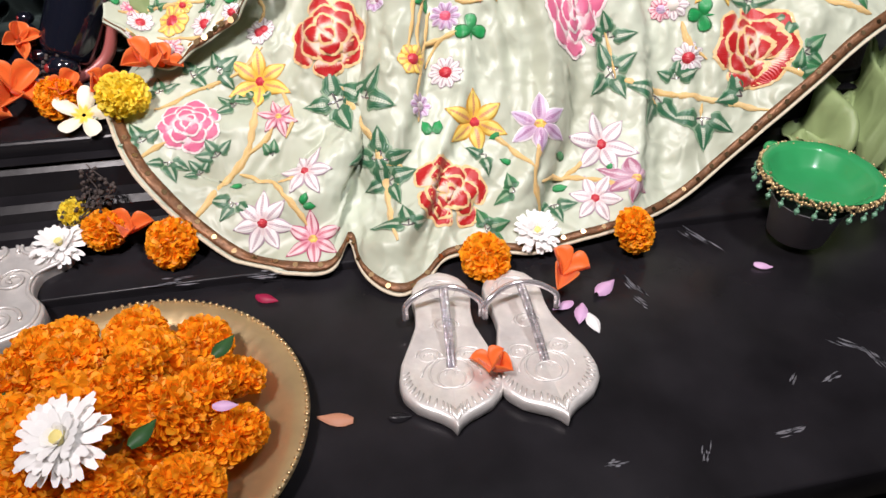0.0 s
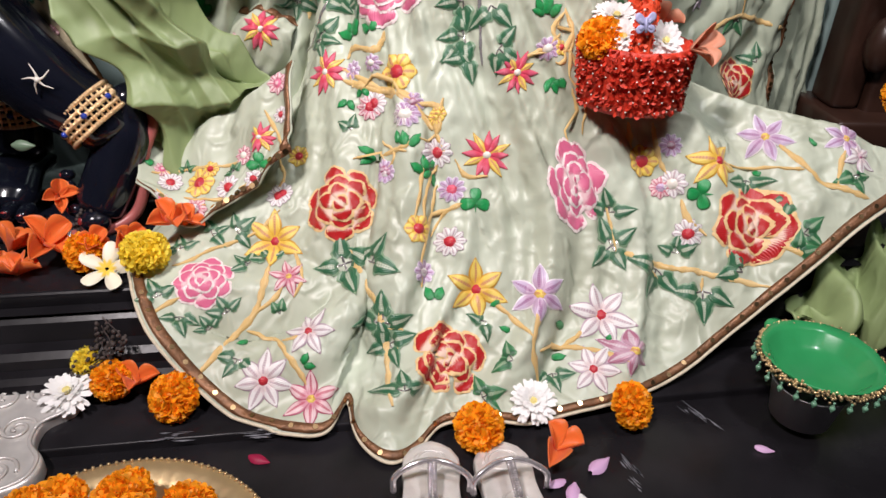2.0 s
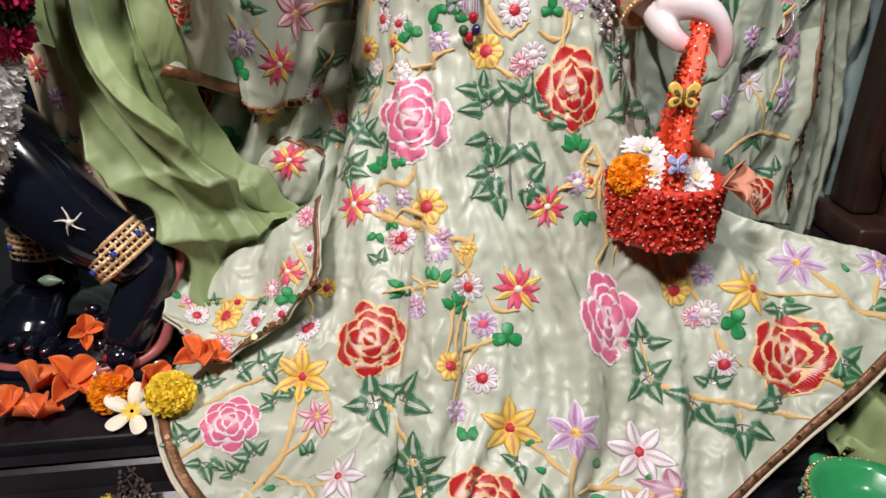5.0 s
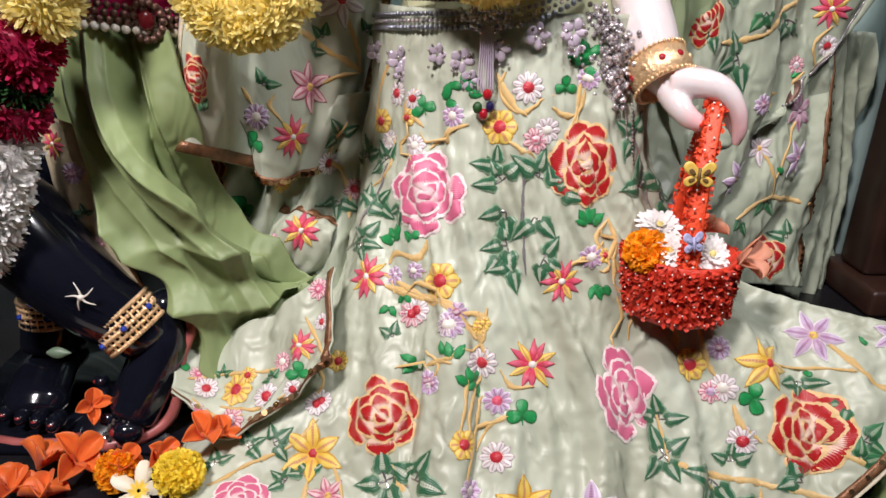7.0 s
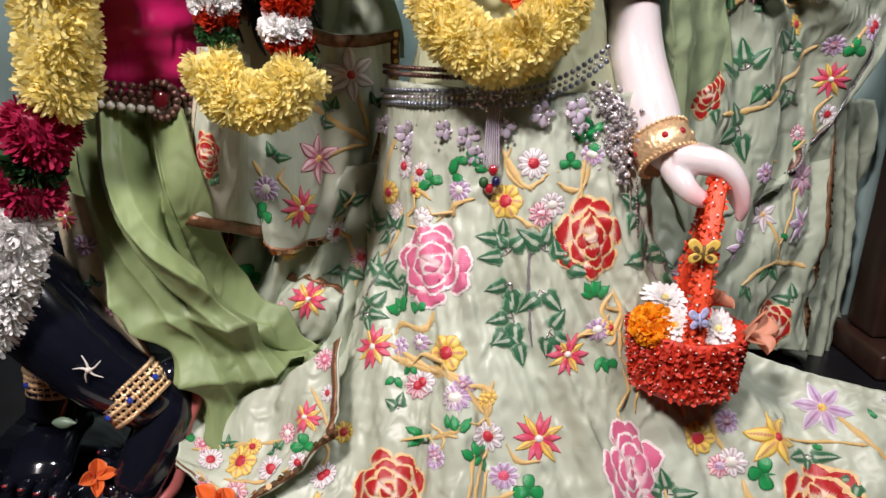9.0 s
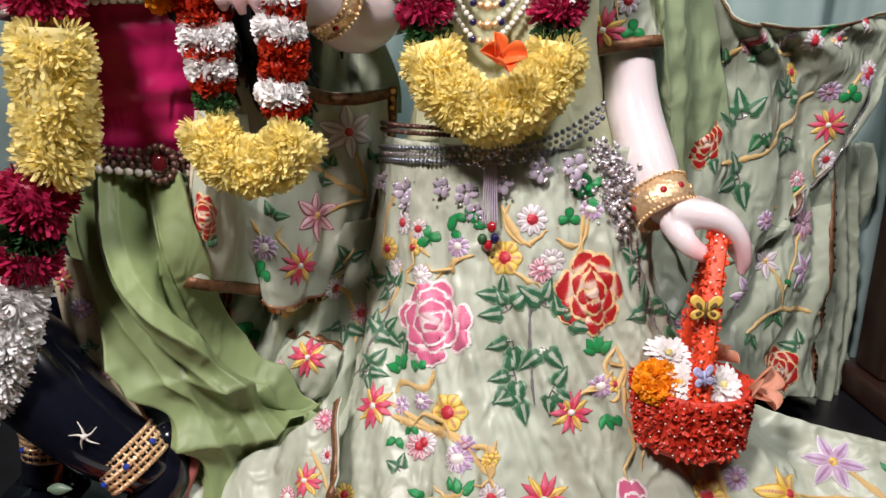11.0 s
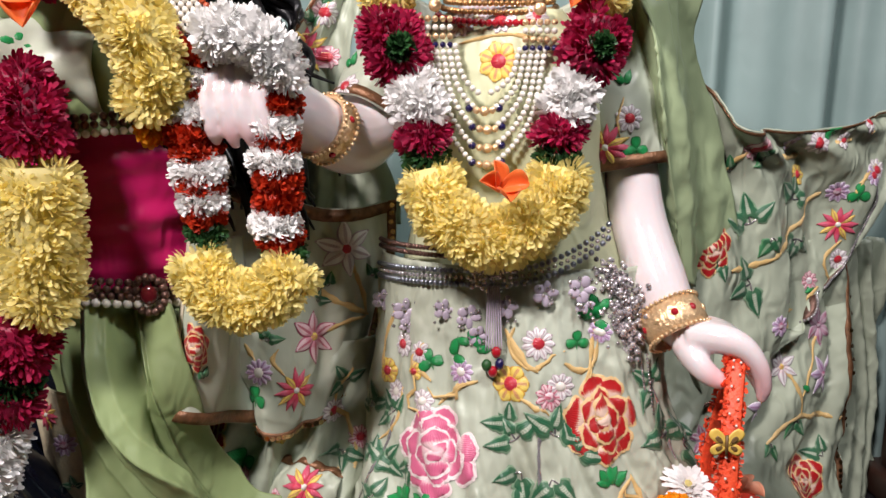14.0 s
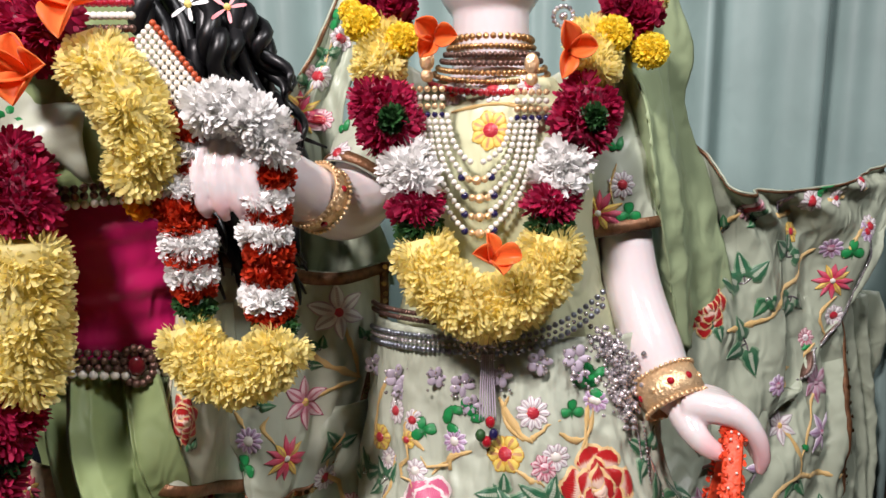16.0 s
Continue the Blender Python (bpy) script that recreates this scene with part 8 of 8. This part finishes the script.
def butterfly(at, s, m, ink, label, tilt):
    pcs = []
    for sd in (1, -1):
        for a0, ln, wd in ((0.75, 1.0, 0.75), (-0.5, 0.8, 0.65)):
            pts, _, faces = dome_petal(0, 0, a0, s * ln, s * wd, "round", 0.0, 6, 6)
            pcs.append(([(x * sd, y, 0.0008) for x, y, z in pts], [f if sd > 0 else f[::-1] for f in faces], 0))
            pcs.append(([(x * 0.40 * sd + 0.22 * s * sd, y * 0.40 + 0.18 * s * math.sin(a0), 0.0018) for x, y, z in pts], [f if sd > 0 else f[::-1] for f in faces], 1))
    pcs.append((*tube([(0, -s * 0.5, 0.002), (0, s * 0.5, 0.002)], [s * 0.06] * 2, 6), 1))
    vs, fs, ids = join(*pcs)
    ob = mesh_part("butterfly", vs, fs, [m, ink], None, label, ids)
    ob.matrix_world = pose(*at, *tilt)
    ob.modifiers.new("thickness", "SOLIDIFY").thickness = 0.0006
    return under(ob, basket)


butterfly((0.312, 0.836, 0.496), 0.020, YELLOW_CARD, BROWN_INK, "yellow paper butterfly", (85, 0, -5))
butterfly((0.311, 0.818, 0.424), 0.016, LILAC_CARD, LILAC_CARD, "lilac paper butterfly", (75, 0, 20))
for at, r, tl in (((0.299, 0.850, 0.402), 0.024, (50, 0, -20)), ((0.347, 0.850, 0.399), 0.026, (55, 0, 20)), ((0.300, 0.900, 0.414), 0.028, (30, 0, 0))):
    put_flower(MUMS, at, r, tl, "white chrysanthemum head in the basket", "chrysanthemum", "white chrysanthemums")
put_flower(o_marigold, (0.276, 0.862, 0.398), 0.029, (30, -20, 0), "orange marigold head in the basket", "marigold", "orange marigolds")
flame_flower((0.384, 0.862, 0.388), 0.040, (20, 60, -30), 3, 51, PEACH, "peach flame-tree petals spilling over the basket rim")
flame_flower((0.352, 0.888, 0.412), 0.032, (20, 20, 60), 3, 52, PEACH, "peach flame-tree petals in the basket")


# ---- jewellery ----
def bangle(name, label, centre, axis, r, width, m, gems, category="bangle", flare=1.0):
    th = thing(name, label, category, at=centre)
    vs, fs = lathe([(r, -width / 2), (r + 0.0035, -width / 2 + 0.001), (r * flare + 0.0045, 0), (r + 0.0035, width / 2 - 0.001), (r, width / 2), (r - 0.001, 0)], 56, lambda i, a: 1 + 0.02 * math.sin(26 * a + i))
    fs += [(5 * 56 + k, 5 * 56 + (k + 1) % 56, (k + 1) % 56, k) for k in range(56)]
    mesh_part("band", vs, fs, m, th)
    pts = [((r + 0.005) * math.cos(a), (r + 0.005) * math.sin(a), z) for a in np.arange(0, 6.283, 0.16) for z in (-width * 0.46, width * 0.46)]
    vs, fs = beads(pts, 0.0024, 6, 4)
    mesh_part("bead_rim", vs, fs, m, th)
    for k in range(10):
        a = 6.283 * k / 10 + 0.3
        vs, fs = ball((0, 0, 0), 0.0042, 10, 6, (0.6, 1, 1))
        q = mesh_part("gem", vs, fs, gems[k % len(gems)], th)
        q.matrix_basis = pose((r * flare + 0.0045) * math.cos(a), (r * flare + 0.0045) * math.sin(a), 0, 0, 0, math.degrees(a))
    th.rotation_mode = "QUATERNION"
    th.rotation_quaternion = V(axis).to_track_quat("Z", "Y")
    return th


bangle("bangle", "wide gold filigree bangle with red stones on the marble wrist", (0.292, 0.950, 0.592), (0.30, -0.62, -0.72), 0.0325, 0.040, GOLD, [RUBY, GOLD, RUBY])
bangle("bangle", "gold bangle with beaded rims on the raised wrist", (-0.102, 0.965, 0.814), (-0.45, -0.6, 0.35), 0.033, 0.022, GOLD, [RUBY, GOLD])
for c, ax, r in (((-0.358, 0.905, 0.273), (0.62, -0.05, -0.72), 0.043), ((-0.500, 1.0, 0.245), (0.05, -0.1, -1), 0.045)):
    an = thing("anklet", "gold openwork anklet with blue stones on the black ankle", "anklet", "anklets", c)
    for k in range(5):
        z = (k - 2) * 0.0085
        vs, fs = beads([(r * math.cos(a), r * math.sin(a), z) for a in np.arange(0, 6.283, 0.10)], 0.0028 if k % 2 else 0.0034, 6, 4)
        mesh_part("bead_row", vs, fs, GOLD, an)
    vs, fs = join(*[tube([(r * math.cos(a), r * math.sin(a), -0.019), (r * math.cos(a), r * math.sin(a), 0.019)], [0.0018] * 2, 5) for a in np.arange(0, 6.283, 0.21)])[:2]
    mesh_part("upright_openwork", vs, fs, GOLD, an)
    for k in range(7):
        a = 6.283 * k / 7
        vs, fs = ball(((r + 0.003) * math.cos(a), (r + 0.003) * math.sin(a), 0), 0.0042, 8, 6)
        mesh_part("gem", vs, fs, mat("blue_stone", (0.02, 0.05, 0.35), 0.12, coat=0.8) if "blue_stone" not in bpy.data.materials else bpy.data.materials["blue_stone"], an)
    an.rotation_mode = "QUATERNION"
    an.rotation_quaternion = V(ax).to_track_quat("Z", "Y")
motif_star = thing("painted_star", "white five-armed star ornament on the black shin", "ornament", at=(-0.384, 0.850, 0.334))
pcs = [ball((0, 0, 0), 0.004, 8, 6)]
for k in range(5):
    a = 6.283 * k / 5 + 0.4
    pcs.append(tube(catmull([(0, 0, 0), (0.008 * math.cos(a), 0, 0.008 * math.sin(a)), (0.019 * math.cos(a + 0.25), 0.002, 0.019 * math.sin(a + 0.25))], 8), np.linspace(0.002, 0.0006, 8), 5))
vs, fs, _ = join(*pcs)
mesh_part("star", vs, fs, PEARL, motif_star)

# necklaces
pearl = thing("pearl_necklace", "five-strand pearl necklace with gold and blue bead clusters", "necklace")
sl, sr = np.array((0.013, 0.958, 0.901)), np.array((0.138, 0.958, 0.896))
for k in range(5):
    a0, a1 = sl + np.array((0.007 * k, -0.004, 0.0)), sr - np.array((0.007 * k, 0.004, 0.0))
    low = (a0 + a1) / 2
    low[2] = [0.774, 0.792, 0.812, 0.832, 0.850][k]
    low[0] -= 0.004
    low[1] -= 0.012
    ml, mr = a0 * 0.72 + low * 0.28, a1 * 0.72 + low * 0.28
    ml[2], mr[2] = a0[2] * 0.36 + low[2] * 0.64, a1[2] * 0.36 + low[2] * 0.64
    ml[1] -= 0.006
    mr[1] -= 0.006
    c = curve_at([a0, ml, low, mr, a1])
    ln = np.linalg.norm(np.diff(c(np.linspace(0, 1, 60)), axis=0), axis=1).sum()
    pts = c(np.linspace(0, 1, int(ln / 0.0066)))
    mid = np.abs(np.linspace(-1, 1, len(pts)))
    vs, fs = beads(pts[mid > 0.10], 0.0034, 8, 6)
    mesh_part("pearl_strand", vs, fs, PEARL, pearl)
    if k < 4:
        b = pts[len(pts) // 2]
        vs, fs, ids = join((*ball(b, 0.0055, 10, 7), 0), (*ball(b + (0.0085, 0, 0.001), 0.004, 8, 6), 0), (*ball(b - (0.0085, 0, -0.001), 0.004, 8, 6), 0), (*ball(b + (0.016, 0.001, 0.003), 0.0045, 8, 6), 1), (*ball(b + (-0.016, 0.001, 0.003), 0.0045, 8, 6), 1))
        mesh_part("bead_cluster", vs, fs, [GOLD, SAPPHIRE], pearl, ids=ids)
for s, at in ((1, (0.020, 0.955, 0.919)), (-1, (0.132, 0.955, 0.915))):
    at = np.array(at)
    pcs = [(*ball(at + (0, 0, 0.024), 0.007, 10, 8, (1, 0.5, 1)), 0), (*ball(at + (0, 0, 0.040), 0.009, 10, 8, (0.9, 0.5, 1.3)), 0)]
    for r in range(4):
        for c in range(5):
            pcs.append((*ball(at + np.array(((c - 2) * 0.0078, -0.002, 0.010 - 0.009 * r)), 0.0036, 7, 5), (0, 2, 0, 1)[r]))
    vs, fs, ids = join(*pcs)
    mesh_part("side_clasp", vs, fs, [GOLD, SAPPHIRE, PEARL], pearl, "gold clasp with pearl and blue bead rows", ids)
CHOKER_GOLD = mat("old_gold", (0.52, 0.30, 0.13), 0.3, 0.9, var=0.3, scale=200, bump=0.6, bscale=400)
collar = thing("choker", "broad gold choker with red stone edge on the marble neck", "necklace")
for k, (r, z, m, b) in enumerate(((0.047, 0.980, CHOKER_GOLD, 0.0046), (0.050, 0.972, CHOKER_GOLD, 0.0034), (0.054, 0.965, ANTIQUE, 0.0036), (0.058, 0.958, ANTIQUE, 0.0036), (0.063, 0.950, CHOKER_GOLD, 0.0036), (0.067, 0.943, CHOKER_GOLD, 0.0034), (0.072, 0.934, RUBY, 0.0044))):
    pts = [(0.096 + r * math.sin(a), 1.036 - r * 0.92 * math.cos(a), z - 0.012 * math.cos(a) * (k * 0.25) + 0.010) for a in np.arange(-1.7, 1.7, 1.7 * b / r)]
    vs, fs = beads(pts, b, 7, 5)
    mesh_part("bead_row", vs, fs, m, collar)
ear = thing("earring", "dark silver drop earring beside the neck", "earring", at=(0.171, 0.985, 1.009))
pcs = [ball((0.011 * math.cos(a), 0, 0.011 * math.sin(a)), 0.003, 6, 5) for a in np.arange(0, 6.283, 0.45)] + [ball((0, 0, 0.03), 0.005, 8, 6), ball((0, 0, 0.02), 0.004, 8, 6), ball((0, 0, 0), 0.005, 8, 6)]
vs, fs, _ = join(*pcs)
mesh_part("drop", vs, fs, DIAMANTE, ear)

# belts
belt = thing("belt", "dark silver jewelled belt with lilac stone flowers", "belt")
def hip(a, z, k=1.0):
    return BODY + RIGHT * 0.187 * k * math.sin(a) + FRONT * 0.124 * k * math.cos(a) + np.array((0, 0, z))


angs = np.linspace(-1.2, 0.72, 200)
for dz, m, r in ((0.0, DARK_SILVER, 0.0036), (-0.008, DIAMANTE, 0.0028), (-0.016, DARK_SILVER, 0.0038)):
    pts = [hip(a, 0.650 + 0.010 * a + 0.10 * abs(a) ** 2 * (a > 0) + dz + 0.004 * math.cos(a)) for a in angs[::4]]
    vs, fs = beads(pts, r * 0.95, 7, 5)
    mesh_part("bead_row", vs, fs, m, belt)
for dz in (0.016, 0.024):
    vs, fs = beads([hip(a, 0.652 + dz + 0.004 * a, 0.985) for a in np.linspace(-1.2, -0.1, 34)], 0.0034, 7, 5)
    mesh_part("bead_row", vs, fs, ANTIQUE, belt)


def stone_flower(at, s, seed):
    g = random.Random(seed)
    pcs = []
    for k in range(5):
        a = 6.283 * k / 5 + g.uniform(-0.2, 0.2)
        pcs.append((*ball((at[0] + 0.62 * s * math.cos(a), at[1] - 0.003, at[2] + 0.62 * s * math.sin(a)), s * 0.46, 9, 6, (0.62 + 0.5 * abs(math.cos(a)), 0.28, 0.62 + 0.5 * abs(math.sin(a)))), 0))
    for k in range(9):
        pcs.append((*ball((at[0] + g.uniform(-1, 1) * s, at[1] - 0.004, at[2] + g.uniform(-1.3, 0.9) * s), s * 0.16, 6, 4), 1))
    vs, fs, ids = join(*pcs)
    return mesh_part("stone_flower", vs, fs, [LILAC_STONE, DIAMANTE], belt, "lilac stone flower pendant", ids)


for k, (a, dz, s) in enumerate(((-1.0, -0.055, 0.013), (-0.68, -0.062, 0.015), (-0.66, -0.080, 0.010), (-0.35, -0.055, 0.012), (-0.18, -0.062, 0.014), (0.05, -0.050, 0.013), (0.28, -0.040, 0.014), (0.5, -0.048, 0.015), (0.52, -0.066, 0.011), (-0.12, -0.085, 0.012))):
    stone_flower(hip(a, 0.663 + dz + 0.012 * a + 0.06 * min(max(a, 0), 0.7) ** 2, 1.03), s, k)
pcs = []
c0 = np.array((0.083, 0.945, 0.640))
for k in range(60):
    g = random.Random(k)
    pcs.append(ball(c0 + np.array((g.gauss(0, 0.016), -0.004, g.gauss(0.012, 0.010))), 0.0028, 6, 4))
vs, fs, _ = join(*pcs)
mesh_part("centre_brooch", vs, fs, DIAMANTE, belt)["kind"] = "stuff"
for k in range(7):
    path = catmull([c0 + ((k - 3) * 0.002, -0.006, 0.0), c0 + ((k - 3) * 0.0026, -0.008, -0.04), c0 + ((k - 3) * 0.003, -0.010, -0.075)], 10)
    vs, fs = tube(path, [0.0009] * 10, 4)
    mesh_part("tassel_thread", vs, fs, LILAC_STONE, belt)
for k, p in enumerate(((0.086, 0.935, 0.563), (0.090, 0.935, 0.549), (0.075, 0.935, 0.548), (0.082, 0.935, 0.540))):
    vs, fs = ball(p, 0.006, 8, 6, (1, 1, 1.2))
    mesh_part("drop_bead", vs, fs, [RUBY, SAPPHIRE, FERN, RUBY][k], belt)
side = thing("hip_ornament", "clear diamante paisley hip ornament with hanging chains", "ornament")
g = random.Random(5)
pcs = []
ctr = [np.array(q) for q in ((0.212, 0.955, 0.658), (0.228, 0.950, 0.634), (0.237, 0.950, 0.609), (0.237, 0.950, 0.583), (0.245, 0.952, 0.556))]
line = catmull(ctr, 60)
for k in range(420):
    p = line[g.randrange(60)]
    t = (p[2] - ctr[-1][2]) / (ctr[0][2] - ctr[-1][2])
    pcs.append(ball(p + np.array((g.gauss(0, 0.007 + 0.006 * math.sin(math.pi * t)), -0.004 + g.gauss(0, 0.003), g.gauss(0, 0.006))), g.uniform(0.002, 0.004), 6, 4))
vs, fs, _ = join(*pcs)
mesh_part("stone_cluster", vs, fs, DIAMANTE, side)["kind"] = "stuff"
for k in range(5):
    x0 = np.array((0.247, 0.950, 0.553)) + np.array(((k - 2) * 0.008, 0, 0))
    vs, fs = beads([x0 + np.array((0.002 * k * t, 0.0, -0.018 * t * (2 + k % 3))) for t in np.linspace(0, 3, 34)], 0.0017, 5, 4)
    mesh_part("chain", vs, fs, DIAMANTE, side)

kbelt = thing("belt", "antique gold stonework belt with pearl row on the waistcloth", "belt")
def waist_ring(a, z):
    return np.array((-0.365 + 0.128 * math.sin(a), 1.03 - 0.130 * 0.90 * math.cos(a), z))


for (z0, rows) in ((0.648, ((0.010, ANTIQUE, 0.0045), (0.002, ANTIQUE, 0.0048), (-0.006, ANTIQUE, 0.0045), (-0.014, PEARL, 0.0052))), (0.818, ((0.008, ANTIQUE, 0.0045), (0.0, ANTIQUE, 0.0045), (-0.009, PEARL, 0.0045)))):
    for dz, m, r in rows:
        pts = [waist_ring(a, z0 + dz - (0.016 if z0 < 0.7 else -0.012) * math.sin(a)) for a in np.arange(-1.6, 1.7, r * 1.9 / 0.12)]
        vs, fs = beads(pts, r, 7, 5)
        mesh_part("bead_row", vs, fs, m, kbelt)
c = np.array((-0.296, 0.925, 0.637))
vs, fs, ids = join((*ball(c, 0.010, 14, 10, (1, 0.5, 1.1)), 0), *[(*ball(c + np.array((0.018 * math.cos(a), 0.001, 0.02 * math.sin(a))), 0.0048, 7, 5), 1) for a in np.arange(0, 6.283, 0.42)])
mesh_part("buckle", vs, fs, [mat("dark_garnet", (0.10, 0.008, 0.012), 0.15, coat=0.5), ANTIQUE], kbelt, "round brooch with a dark red stone", ids)
arml = thing("armlet", "pearl and coral bead armlet on the green sleeve", "armlet")
pcs = []
p0, p1 = np.array((-0.264, 0.900, 0.971)), np.array((-0.223, 0.900, 0.917))
for k in range(12):
    for r in range(7):
        p = p0 + (p1 - p0) * k / 11 + np.array((0.0045, 0, 0.0045)) * (r - 2)
        pcs.append((*ball(p, 0.0036, 6, 5), 0 if 0 < r < 6 else 1))
vs, fs, ids = join(*pcs)
mesh_part("bead_mesh", vs, fs, [PEARL, mat("coral_bead", (0.45, 0.08, 0.03), 0.3)], arml, ids=ids)
bead_collar = thing("bead_collar", "dark red bead collar rows of the black statue", "necklace")
for k in range(5):
    vs, fs = beads([np.array((-0.392, 0.900, 0.996)) + np.array((0.006 * q, 0.0, -0.012 * k + 0.012)) for q in range(-6, 22)], 0.0042, 7, 5)
    mesh_part("bead_row", vs, fs, (RUBY, PEARL, ANTIQUE, RUBY, PEARL)[k], bead_collar)
